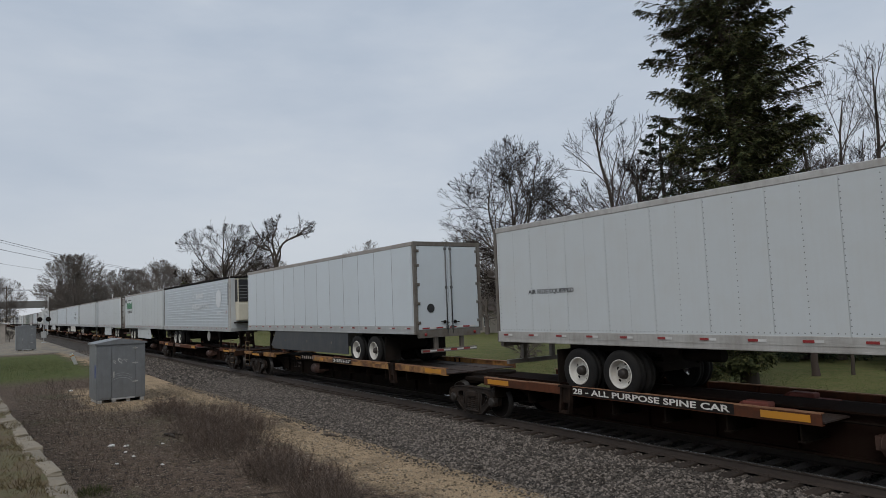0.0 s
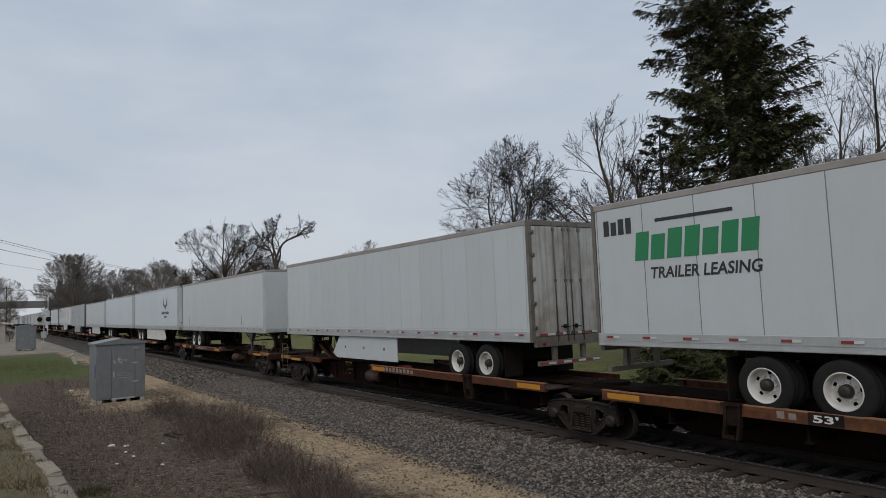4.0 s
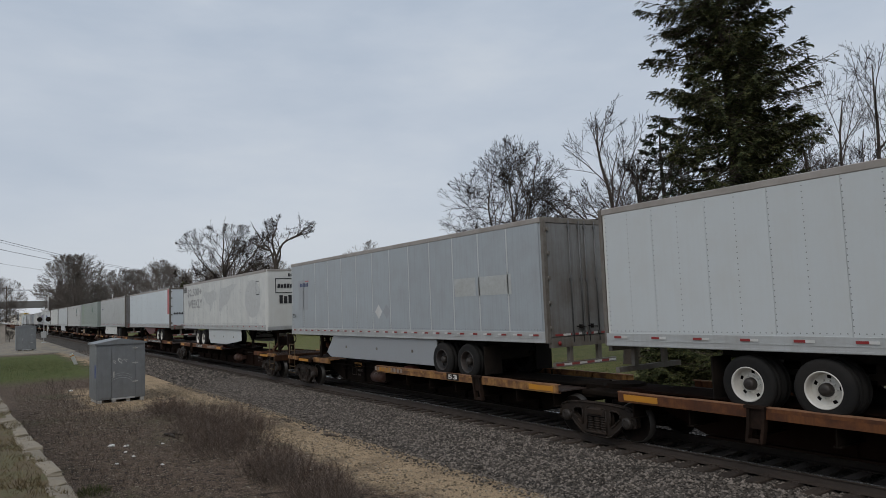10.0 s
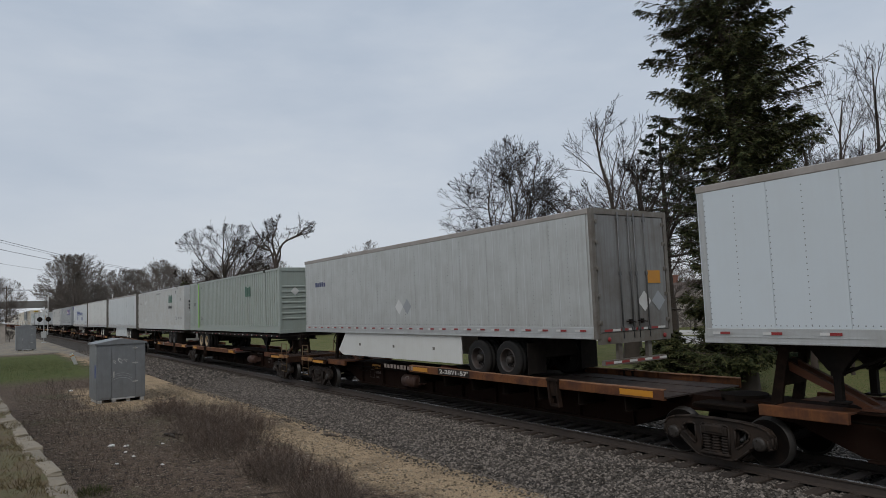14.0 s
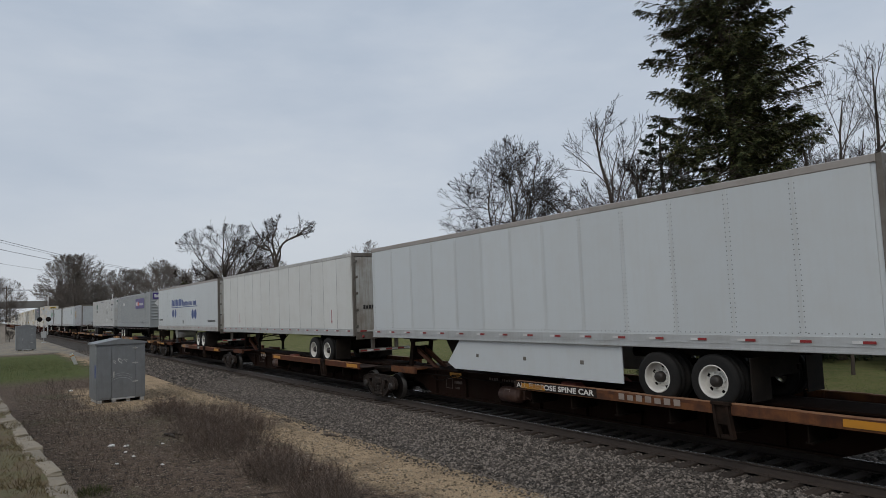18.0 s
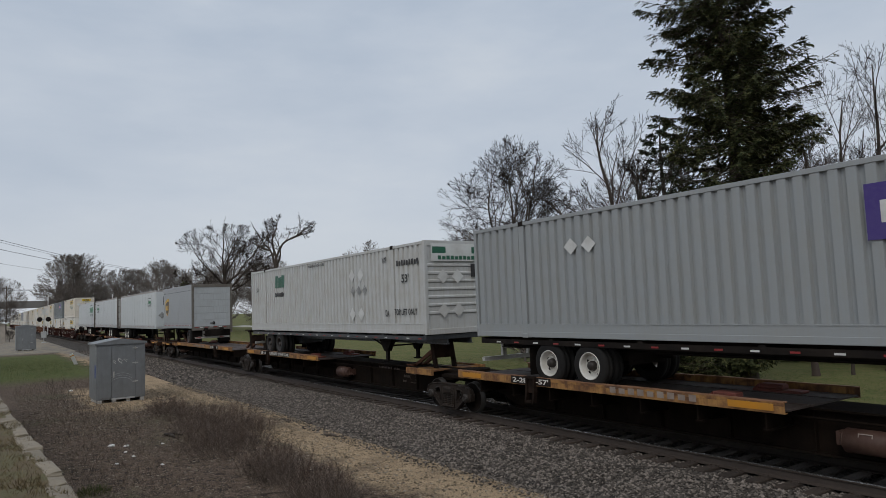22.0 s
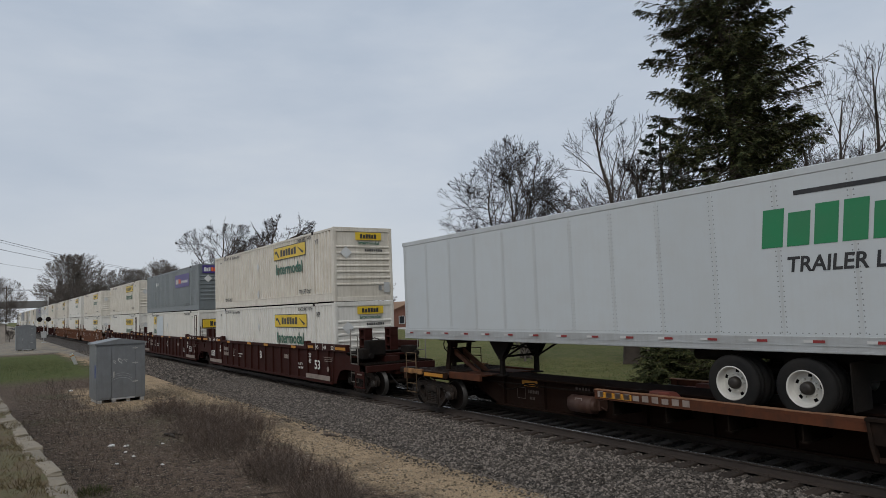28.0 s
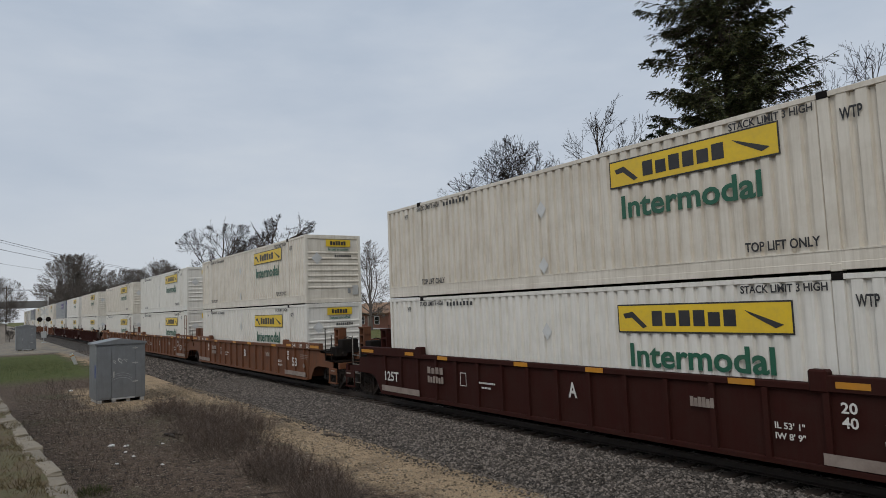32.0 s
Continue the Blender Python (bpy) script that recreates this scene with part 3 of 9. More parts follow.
def van_trailer(label, sl, sr, rear, style, paint, axles, skirt=None, skirt_span=None, top=None, rim=None, length=16.15, z0=1.09, z1=None, gear=4.0, low=True, rods4=False, rail=None, nose="cut", tape_step=0.92, reefer=False, front_paint=None, tape_red=0.19, legs=None):
    """A box trailer. In its own space the doors are at +x; it is turned round where they face the back of the train."""
    s = (sl + sr) / 2
    t = thing("van_trailer" if not reefer else "refrigerated_trailer", label, "trailer", "trailers on the train")
    sag = SAG if low else 0.0
    on_train(t, s, DECK - sag, rear == "l", sag)
    z1 = z1 or 4.0 + sag
    h, hw = length / 2, W / 2
    top = top or brown_rail
    rim = rim or rim_white
    rail = rail or rail_alu
    zb, zt = z0 + 0.27, z1 - 0.13
    # body behind the skins
    solid("box_body", t, front_paint or paint, ("box_body", length, z0, z1), lambda bm: box(bm, -h + 0.02, h - 0.07, -hw + 0.022, hw - 0.022, z0 + 0.1, z1 - 0.03), label="plain inner walls behind the side skins")
    n = round((length - 0.32) / 1.22)
    pw = (length - 0.14 - 0.16) / n
    x0 = -h + 0.16
    pm = mesh(("side_panel/" + style, round(pw, 3), zb, zt), [paint, seam_steel if style != "ribbed" else paint, rivet_steel], side_panel_mesh(style, pw, zb, zt))
    for i in range(n):
        part("side_panel", pm, t, (x0 + i * pw, -hw, 0))
        part("side_panel", pm, t, (x0 + (i + 1) * pw, hw, 0), rot=(0, 0, 180))
    # rails
    for sgn in (-1, 1):
        solid("top_rail", t, top, ("top_rail", length, zt, z1), lambda bm: bevelled(bm, -h + 0.01, h - 0.06, -0.022, 0.022, zt, z1, 0.012), (0, sgn * (hw - 0.010), 0))
        solid("bottom_rail", t, rail, ("bottom_rail", length, z0, zb), lambda bm: (bevelled(bm, -h + 0.02, h - 0.06, -0.02, 0.03, z0, zb, 0.008), box(bm, -h + 0.02, h - 0.06, -0.032, -0.018, z0 + 0.01, z0 + 0.04), box(bm, -h + 0.02, h - 0.06, -0.029, -0.018, z0 + 0.115, z0 + 0.125), [box(bm, x, x + 0.018, -0.027, -0.018, zb - 0.016, zb - 0.002) for x in np.arange(-h + 0.1, h - 0.1, 0.13)]), (0, sgn * (hw - 0.008), 0), rot=(0, 0, 0 if sgn < 0 else 180))
    step_n = int((length - 0.8) / tape_step)

    def side_tape(bm, red):
        for i in range(step_n + 1):
            x = -h + 0.35 + i * (length - 0.8) / step_n
            a, b = (x, x + tape_red) if red else (x - 0.15, x)
            for yy in (-hw, hw):
                y = yy - 0.034 if yy < 0 else yy + 0.030
                box(bm, a, b, y, y + 0.004, zb - 0.105, zb - 0.06)
    solid("red_tape", t, red_mark, ("side_tape_r", length, step_n, zb, tape_red), lambda bm: side_tape(bm, True))
    solid("white_tape", t, white_mark, ("side_tape_w", length, step_n, zb), lambda bm: side_tape(bm, False))
    # roof and front
    def roof(bm):
        pts = [(-hw + 0.03, z1 - 0.02), (-hw * 0.5, z1 + 0.012), (hw * 0.5, z1 + 0.012), (hw - 0.03, z1 - 0.02)]
        a = [bm.verts.new((-h + 0.03, y, z)) for y, z in pts]
        b = [bm.verts.new((h - 0.05, y, z)) for y, z in pts]
        for i in range(3):
            bm.faces.new((a[i], b[i], b[i + 1], a[i + 1]))
    solid("roof", t, alu, ("roof", length, z1), roof)
    fp = front_paint or paint
    solid("front_wall", t, fp, ("front_wall", length, z0, z1), lambda bm: (bevelled(bm, -0.035, 0.02, -hw + 0.10, hw - 0.10, z0 + 0.18, z1 - 0.10, 0.01),), (-h, 0, 0))
    solid("front_sill", t, rail, ("front_sill", z0), lambda bm: bevelled(bm, -0.045, 0.05, -hw + 0.05, hw - 0.05, z0, z0 + 0.18, 0.01), (-h, 0, 0))
    solid("front_header", t, top, ("front_header", z1), lambda bm: bevelled(bm, -0.045, 0.05, -hw + 0.06, hw - 0.06, z1 - 0.10, z1, 0.01), (-h, 0, 0))
    for sgn in (-1, 1):
        def corner(bm):
            pts = [(0.17, 0.0)] + [(0.11 - 0.11 * math.sin(a) - 0.03 * math.sin(a), 0.11 - 0.11 * math.cos(a)) for a in (0.0, 0.4, 0.8, 1.2, 1.5708)] + [(-0.03, 0.13), (0.17, 0.13)]
            lo = [bm.verts.new((x, y, z0)) for x, y in pts]
            hi = [bm.verts.new((x, y, z1)) for x, y in pts]
            k = len(pts)
            for i in range(k):
                bm.faces.new((lo[i], lo[(i + 1) % k], hi[(i + 1) % k], hi[i]))
            bm.faces.new(lo)
            bm.faces.new(hi)
        solid("corner_post", t, rail_alu if style == "sheet" else fp if style != "ribbed" else alu, ("corner_post", z0, z1), corner, (-h, sgn * -hw, 0) if sgn > 0 else (-h, hw, 0), rot=(0, 0, 0)) if sgn > 0 else part("corner_post", mesh(("corner_post", z0, z1), rail_alu if style == "sheet" else fp if style != "ribbed" else alu, corner), t, (-h, hw, 0), scale=(1, -1, 1))
    if length > 10:
        rear_doors(t, h, z0, z1, door_grey if paint in (grey_paint, silver_skin) else paint if paint is cool_paint else door_white, rods4)
    else:
        roll_rear(t, h, z0, z1, paint)
    # running gear
    solid("floor_frame", t, black_steel, ("floor_beams", length, z0), lambda bm: ([box(bm, x - 0.03, x + 0.03, -hw + 0.05, hw - 0.05, z0 - 0.0, z0 + 0.10) for x in np.arange(-h + 0.3, h - 0.2, 0.61)], box(bm, -h + 0.05, -h + 1.6, -0.55, 0.55, z0 - 0.03, z0)))
    xa = h - sum(axles) / len(axles)
    solid("slider_frame", t, black_steel, ("slider_frame", z0, len(axles)), lambda bm: [(box(bm, -1.55, 1.55, y - 0.06, y + 0.06, z0 - 0.20, z0), box(bm, -1.3, 1.3, y - 0.05, y + 0.05, 0.62, 0.72)) for y in (-0.5, 0.5)] + [box(bm, x - 0.06, x + 0.06, -0.55, 0.55, 0.55, z0 - 0.1) for x in (-1.2, 0.0, 1.2)], (xa, 0, 0))
    for a in axles:
        road_axle(t, h - a, rim)
    for sgn in (-1, 1):
        solid("mudflap", t, black_steel, "mudflap", lambda bm: box(bm, -0.01, 0.01, -0.3, 0.3, 0.18, 0.95), (h - min(axles) + 0.72, sgn * 0.92, 0))
    landing_gear(t, -h + gear, z0, legs)
    solid("brake_tank", t, black_steel, "brake_tank", lambda bm: rod(bm, (-0.45, 0, 0), (0.45, 0, 0), 0.13, 12), (xa - 1.9, 0.2, z0 - 0.22))
    if skirt:
        a, b = skirt_span
        drop = 0.28
        for sgn in (-1, 1):
            solid("side_skirt", t, skirt, ("side_skirt", round(b - a, 2), z0, nose), lambda bm: prism(bm, [(0.62, z0), (b - a, z0), (b - a, drop + 0.02), (0.35, drop), (0.0, drop + 0.16)] if nose == "cut" else [(0.05, z0), (b - a, z0), (b - a - 0.05, drop + 0.28), (b - a - 0.4, drop), (2.6, drop), (0.0, drop + 0.24)], -0.012, 0.012), (-h + a, sgn * (hw - 0.07), 0))
            for q in (0.22, 0.52, 0.82):
                solid("skirt_latch", t, frame_alu, "skirt_latch", lambda bm: (bevelled(bm, -0.055, 0.055, -0.006, 0.006, -0.045, 0.045, 0.004), box(bm, -0.03, 0.03, -0.010, 0.010, -0.012, 0.012)), (-h + a + q * (b - a), sgn * (hw - 0.054), z0 - 0.40))
    return t


def reefer_unit(t, z0, z1, h):
    """The cooling machine on the front wall of a refrigerated trailer (own space: at -x, its grille towards +y)."""
    lo, hi, mid = z0 + 0.56, z1 - 0.10, z0 + 1.62
    f = solid("cooling_unit", t, unit_cream, ("cooling_unit", z1), lambda bm: bevelled(bm, -0.54, -0.05, -0.98, 0.98, lo, hi, 0.07, 3), (-h, 0, 0), "cream and black cooling unit on the front wall")
    gr = solid("unit_grille", f, grille_black, ("unit_grille", z1), lambda bm: (bevelled(bm, -0.575, -0.52, -0.14, 0.93, mid, hi - 0.10, 0.02), bevelled(bm, -0.50, -0.10, 0.95, 0.992, mid, hi - 0.10, 0.015)), label="black louvred grille")
    for k in range(5):
        solid("louvre", gr, rod_steel, ("unit_louvre", z1), lambda bm: prism(bm, [(-0.575, 0.0), (-0.605, -0.035), (-0.60, -0.05), (-0.575, -0.02)], -0.10, 0.90), (0, 0, mid + 0.22 + k * 0.17))
    solid("display_panel", f, navy_skirt, ("unit_display", z1), lambda bm: (bevelled(bm, -0.565, -0.53, -0.86, -0.28, mid - 0.02, mid + 0.22, 0.012), bevelled(bm, -0.56, -0.53, -0.72, -0.38, mid + 0.27, mid + 0.52, 0.012)), label="blue-black control panel")
    for y0, y1 in ((-0.93, -0.22), (-0.14, 0.93)):
        d = solid("lower_door", f, unit_cream, ("unit_door", z1, y0), lambda bm: bevelled(bm, -0.57, -0.52, y0, y1, lo + 0.06, mid - 0.09, 0.02, 2), label="cream lower door")
        solid("vent", d, grille_black, ("unit_vent", z1, y0), lambda bm: [box(bm, -0.576, -0.566, a, a + 0.17, lo + 0.13, lo + 0.23) for a in ((y0 + 0.12, y0 + 0.36) if y0 < -0.5 else (y0 + 0.12,))])
    solid("unit_frame", f, black_steel, ("unit_frame", z1), lambda bm: ([box(bm, -0.67, -0.62, y - 0.028, y + 0.028, lo - 0.08, hi + 0.04) for y in (-1.03, -0.18)], [rod(bm, (-0.645, -1.03, z), (-0.645, -0.18, z), 0.02, 6) for z in (mid, lo + 0.3)], bevelled(bm, -0.70, -0.05, -1.05, 1.05, lo - 0.12, lo - 0.04, 0.01), bevelled(bm, -0.68, -0.05, -1.05, 1.05, hi + 0.01, hi + 0.07, 0.02)), label="black guard frame")
    return f


# ---------------- containers ----------------
def corrugated(length, z0, z1, pitch=0.278, depth=0.06):
    n = max(2, round(length / pitch))
    p = length / n

    def fn(bm):
        prof = []
        for i in range(n):
            a = i * p
            prof += [(a, depth), (a + p * 0.26, depth), (a + p * 0.35, 0.0), (a + p * 0.91, 0.0)]
        prof.append((length, depth))
        lo = [bm.verts.new((x, y, z0)) for x, y in prof]
        hi = [bm.verts.new((x, y, z1)) for x, y in prof]
        for i in range(len(prof) - 1):
            bm.faces.new((lo[i], lo[i + 1], hi[i + 1], hi[i]))
    return fn


def container(label, s, z, turned, paint, length=16.15, height=2.896, posts=None, doors_front=False, rail=None, lift=0.0):
    """A 53-foot box with corrugated sides, posts at the 40-foot points, and one ribbed end. In its own space the ribbed end is at +x."""
    c = thing("freight_container", label, "container", "containers on the train")
    on_train(c, s, z, turned, lift)
    h, hw, H = length / 2, W / 2, height
    ip = 6.10
    posts = posts or paint
    rail = rail or paint
    for a, b in ((-h + 0.1, -ip - 0.09), (-ip + 0.09, ip - 0.09), (ip + 0.09, h - 0.1)):
        me = mesh(("side_wall", round(b - a, 2), H), paint, corrugated(b - a, 0.34, H - 0.09))
        part("side_wall", me, c, (a, -hw + 0.012, 0))
        part("side_wall", me, c, (b, hw - 0.012, 0), rot=(0, 0, 180))
    for sgn in (1, -1):
        solid("bottom_rail", c, rail, ("c_bottom_rail", length), lambda bm: (bevelled(bm, -h + 0.1, h - 0.1, 0.0, 0.09, 0.02, 0.15, 0.006), box(bm, -h + 0.1, h - 0.1, 0.006, 0.08, 0.15, 0.345), box(bm, -h + 0.1, h - 0.1, -0.004, 0.02, 0.325, 0.345)), (0, sgn * -hw, 0) if sgn > 0 else (0, hw, 0), rot=(0, 0, 0 if sgn > 0 else 180))
        solid("top_rail", c, rail, ("c_top_rail", length, H), lambda bm: bevelled(bm, -h + 0.1, h - 0.1, 0.0, 0.07, H - 0.11, H - 0.02, 0.006), (0, -hw if sgn > 0 else hw, 0), rot=(0, 0, 0 if sgn > 0 else 180))
        for x in (-ip, ip):
            solid("lift_post", c, posts, ("lift_post", H), lambda bm: bevelled(bm, -0.09, 0.09, 0.0, 0.10, 0.12, H - 0.12, 0.006), (x, -hw + 0.003 if sgn > 0 else hw - 0.003, 0), rot=(0, 0, 0 if sgn > 0 else 180))
            for zz in (0.0, H - 0.12):
                solid("corner_casting", c, black_steel if zz else posts, "corner_casting", lambda bm: bevelled(bm, -0.09, 0.09, -0.012, 0.15, 0.0, 0.12, 0.01), (x, -hw if sgn > 0 else hw, zz), rot=(0, 0, 0 if sgn > 0 else 180))
        for x in (-h, h):
            solid("corner_post", c, posts, ("c_corner_post", H, x > 0), lambda bm: bevelled(bm, -0.11 if x > 0 else 0.0, 0.0 if x > 0 else 0.11, 0.0, 0.13, 0.0, H, 0.012), (x, -hw if sgn > 0 else hw, 0), rot=(0, 0, 0)) if sgn > 0 else part("corner_post", mesh(("c_corner_post", H, x > 0), posts, lambda bm: None), c, (x, hw, 0), scale=(1, -1, 1))

    def roof(bm):
        box(bm, -h + 0.05, h - 0.05, -hw + 0.05, hw - 0.05, H - 0.05, H - 0.02)
    solid("roof", c, paint, ("c_roof", length, H), roof)
    solid("floor", c, black_steel, ("c_floor", length), lambda bm: (box(bm, -h + 0.06, h - 0.06, -hw + 0.09, hw - 0.09, 0.10, 0.16), [box(bm, x, x + 0.05, -hw + 0.09, hw - 0.09, 0.02, 0.10) for x in np.arange(-h + 0.4, h - 0.2, 0.6)]))

    def ribbed_end(bm):
        prof = [(-0.035, 0.16), (-0.035, 0.58)]
        for i in range(7):
            z_ = 0.60 + i * 0.245
            prof += [(-0.036, z_), (-0.002, z_ + 0.035), (-0.002, z_ + 0.08), (-0.036, z_ + 0.115)]
        prof += [(-0.035, H - 0.12)]
        lo = [bm.verts.new((x_, -hw + 0.10, z_)) for x_, z_ in prof]
        hi = [bm.verts.new((x_, hw - 0.10, z_)) for x_, z_ in prof]
        for i in range(len(prof) - 1):
            bm.faces.new((lo[i], hi[i], hi[i + 1], lo[i + 1]))

    def end_bar(bm):
        bevelled(bm, -0.06, 0.0, -hw + 0.12, hw - 0.12, 0.0, 0.17, 0.008)

    def door_end(bm):
        box(bm, -0.06, -0.02, -hw + 0.1, -0.01, 0.12, H - 0.1)
        box(bm, -0.06, -0.02, 0.01, hw - 0.1, 0.12, H - 0.1)
        box(bm, -0.06, 0.0, -hw + 0.12, hw - 0.12, H - 0.1, H)
        box(bm, -0.06, 0.0, -hw + 0.12, hw - 0.12, 0.0, 0.12)
        for i in range(5):
            z_ = 0.5 + i * 0.45
            for y in (-hw / 2, hw / 2):
                box(bm, -0.02, -0.006, y - 0.45, y + 0.45, z_, z_ + 0.14)
    for x, door in ((h, doors_front), (-h, not doors_front)):
        if door:
            d = solid("door_end", c, paint, ("door_end", H), door_end, (x, 0, 0), "two door leaves with lock rods", (0, 0, 0 if x > 0 else 180))
            for y in (-0.85, -0.35, 0.35, 0.85):
                solid("lock_rod", d, alu, ("c_lock_rod", H), lambda bm: (rod(bm, (0.015, 0, 0.03), (0.015, 0, H - 0.04), 0.017, 8), [box(bm, -0.015, 0.03, -0.05, 0.05, zz, zz + 0.06) for zz in (0.2, 0.85, 1.5, 2.5)]), (0, y, 0))
        else:
            solid("end_wall", c, paint, ("end_wall", H), ribbed_end, (x, 0, 0), rot=(0, 0, 0 if x > 0 else 180))
            for zz in (0.0, H - 0.17):
                solid("end_bar", c, posts, "end_bar", end_bar, (x, 0, zz), rot=(0, 0, 0 if x > 0 else 180))
    return c


def chassis(label, sl, sr, rear, axles, frame_mat, rim, length=16.15, low=True):
    t = thing("container_chassis", label, "chassis", "trailers on the train")
    on_train(t, (sl + sr) / 2, DECK - (SAG if low else 0.0), rear == "l")
    h = length / 2
    for y in (-0.45, 0.45):
        solid("main_rail", t, frame_mat, ("main_rail", length), lambda bm: (box(bm, -h + 0.1, h - 0.1, -0.07, 0.07, 1.03, 1.06), box(bm, -h + 0.1, h - 0.1, -0.02, 0.02, 0.78, 1.03), box(bm, -h + 0.1, h - 0.1, -0.07, 0.07, 0.75, 0.78)), (0, y, 0))
    for i, x in enumerate(np.arange(-h + 0.15, h, 2.63)):
        solid("bolster", t, frame_mat, "chassis_bolster", lambda bm: bevelled(bm, -0.07, 0.07, -W / 2 + 0.02, W / 2 - 0.02, 0.92, 1.075, 0.01), (float(x), 0, 0))
    xa = h - sum(axles) / len(axles)
    solid("slider_frame", t, frame_mat, "chassis_slider", lambda bm: [(box(bm, -1.55, 1.55, y - 0.06, y + 0.06, 0.58, 0.76)) for y in (-0.5, 0.5)] + [box(bm, x - 0.06, x + 0.06, -0.55, 0.55, 0.5, 0.76) for x in (-1.2, 0.0, 1.2)], (xa, 0, 0))
    for a in axles:
        road_axle(t, h - a, rim)
    for sgn in (-1, 1):
        solid("mudflap", t, black_steel, "mudflap_c", lambda bm: box(bm, -0.01, 0.01, -0.3, 0.3, 0.18, 0.85), (h - min(axles) + 0.72, sgn * 0.92, 0))
    landing_gear(t, -h + 3.6, 0.9)
    def bumper(bm):
        box(bm, -0.10, 0.0, -1.15, 1.15, 0.42, 0.53)
        for y in (-0.45, 0.45):
            box(bm, -0.12, -0.02, y - 0.06, y + 0.06, 0.53, 0.95)
    solid("rear_bumper", t, alu, "chassis_bumper", bumper, (h, 0, 0))
    def tape(bm, odd):
        for i in range(22):
            if i % 2 == odd:
                x = -h + 0.3 + i * (length - 0.6) / 22
                for y in (-W / 2, W / 2):
                    box(bm, x, x + 0.17, y - 0.003, y + 0.003, 0.95, 0.985)
    solid("marker_strip", t, frame_mat, ("marker_strip", length), lambda bm: [box(bm, -h + 0.2, h - 0.2, y - 0.002, y + 0.002, 0.92, 1.04) for y in (-W / 2 + 0.006, W / 2 - 0.006)])
    solid("red_tape", t, red_mark, ("chassis_tape_r", length), lambda bm: tape(bm, 0))
    solid("white_tape", t, white_mark, ("chassis_tape_w", length), lambda bm: tape(bm, 1))
    return t
# ---------------- rail trucks ----------------
WHEELSETS = []


def side_frame_mesh(bm):
    """A cast side frame: one plate with a spring window and two large openings, its edges thickened by a raised rim."""
    half = [(1.12, 0.37), (1.12, 0.55), (1.04, 0.66), (0.86, 0.72), (0.52, 0.755), (0.0, 0.765)]
    foot = [(1.03, 0.33), (1.03, 0.50), (0.77, 0.50), (0.77, 0.37), (0.68, 0.29), (0.44, 0.09), (0.34, 0.05), (0.0, 0.04)]
    outer = half[:-1] + [(-x, z) for x, z in half[::-1]] + [(-x, z) for x, z in foot[:-1]] + foot[::-1]
    window = [(-0.29, 0.15), (0.29, 0.15), (0.29, 0.62), (0.25, 0.66), (-0.25, 0.66), (-0.29, 0.62)]
    eye = [(0.41, 0.60), (0.45, 0.64), (0.62, 0.62), (0.70, 0.56), (0.68, 0.47), (0.56, 0.36), (0.44, 0.27), (0.41, 0.29)]
    loops = [outer, window, eye, [(-x, z) for x, z in eye[::-1]]]
    edges = []
    for lp in loops:
        vs = [bm.verts.new((x, -0.05, z)) for x, z in lp]
        edges += [bm.edges.new((vs[i], vs[(i + 1) % len(vs)])) for i in range(len(vs))]
    made = bmesh.ops.triangle_fill(bm, edges=edges, use_beauty=True)
    faces = [g_ for g_ in made["geom"] if isinstance(g_, bmesh.types.BMFace)]
    ext = bmesh.ops.extrude_face_region(bm, geom=faces)
    for g_ in ext["geom"]:
        if isinstance(g_, bmesh.types.BMVert):
            g_.co.y += 0.10
    for lp in loops:     # raised rims on both faces
        n = len(lp)
        for i in range(n):
            (x0, z0), (x1, z1) = lp[i], lp[(i + 1) % n]
            for y in (-0.052, 0.052):
                rod(bm, (x0, y, z0), (x1, y, z1), 0.022, 6)
    bevelled(bm, -0.27, 0.27, -0.10, 0.09, 0.47, 0.63, 0.015)
    for sx in (-0.125, 0.125):
        box(bm, sx - 0.09, sx + 0.09, -0.106, -0.10, 0.51, 0.59)
    bevelled(bm, -0.30, 0.30, -0.11, 0.11, 0.10, 0.15, 0.015)
    for sx in (-1, 1):
        bevelled(bm, min(sx * 0.78, sx * 1.02), max(sx * 0.78, sx * 1.02), -0.085, 0.085, 0.44, 0.52, 0.012)


def spring_mesh(bm):
    """One coil spring, as a turned bumpy column."""
    prof = []
    for k in range(6):
        z = 0.15 + k * 0.053
        prof += [(0.058, z), (0.092, z + 0.012), (0.092, z + 0.030), (0.058, z + 0.042)]
    seg = 12
    rings = [[bm.verts.new((r * math.cos(2 * math.pi * i / seg), r * math.sin(2 * math.pi * i / seg), z)) for i in range(seg)] for r, z in prof]
    for a, b in zip(rings, rings[1:]):
        for i in range(seg):
            bm.faces.new((a[i], a[(i + 1) % seg], b[(i + 1) % seg], b[i])).smooth = True


def wheelset_mesh(bm):
    rod(bm, (0, -0.98, 0), (0, 0.98, 0), 0.08, 10)
    for sgn in (-1, 1):
        rings = [(0.10, 0.05), (0.12, 0.06), (0.30, 0.035), (0.355, 0.055), (0.40, 0.07), (0.42, 0.066), (0.425, -0.05), (0.45, -0.066), (0.40, -0.075), (0.355, -0.06), (0.30, -0.04), (0.12, -0.06), (0.10, -0.05)]
        lathe(bm, [(r, sgn * y) for r, y in rings], (0, sgn * 0.76, 0), 32)
    for f in bm.faces:
        c = f.calc_center_median()
        if math.hypot(c.x, c.z) > 0.405 and abs(f.normal.y) < 0.5:
            f.material_index = 1


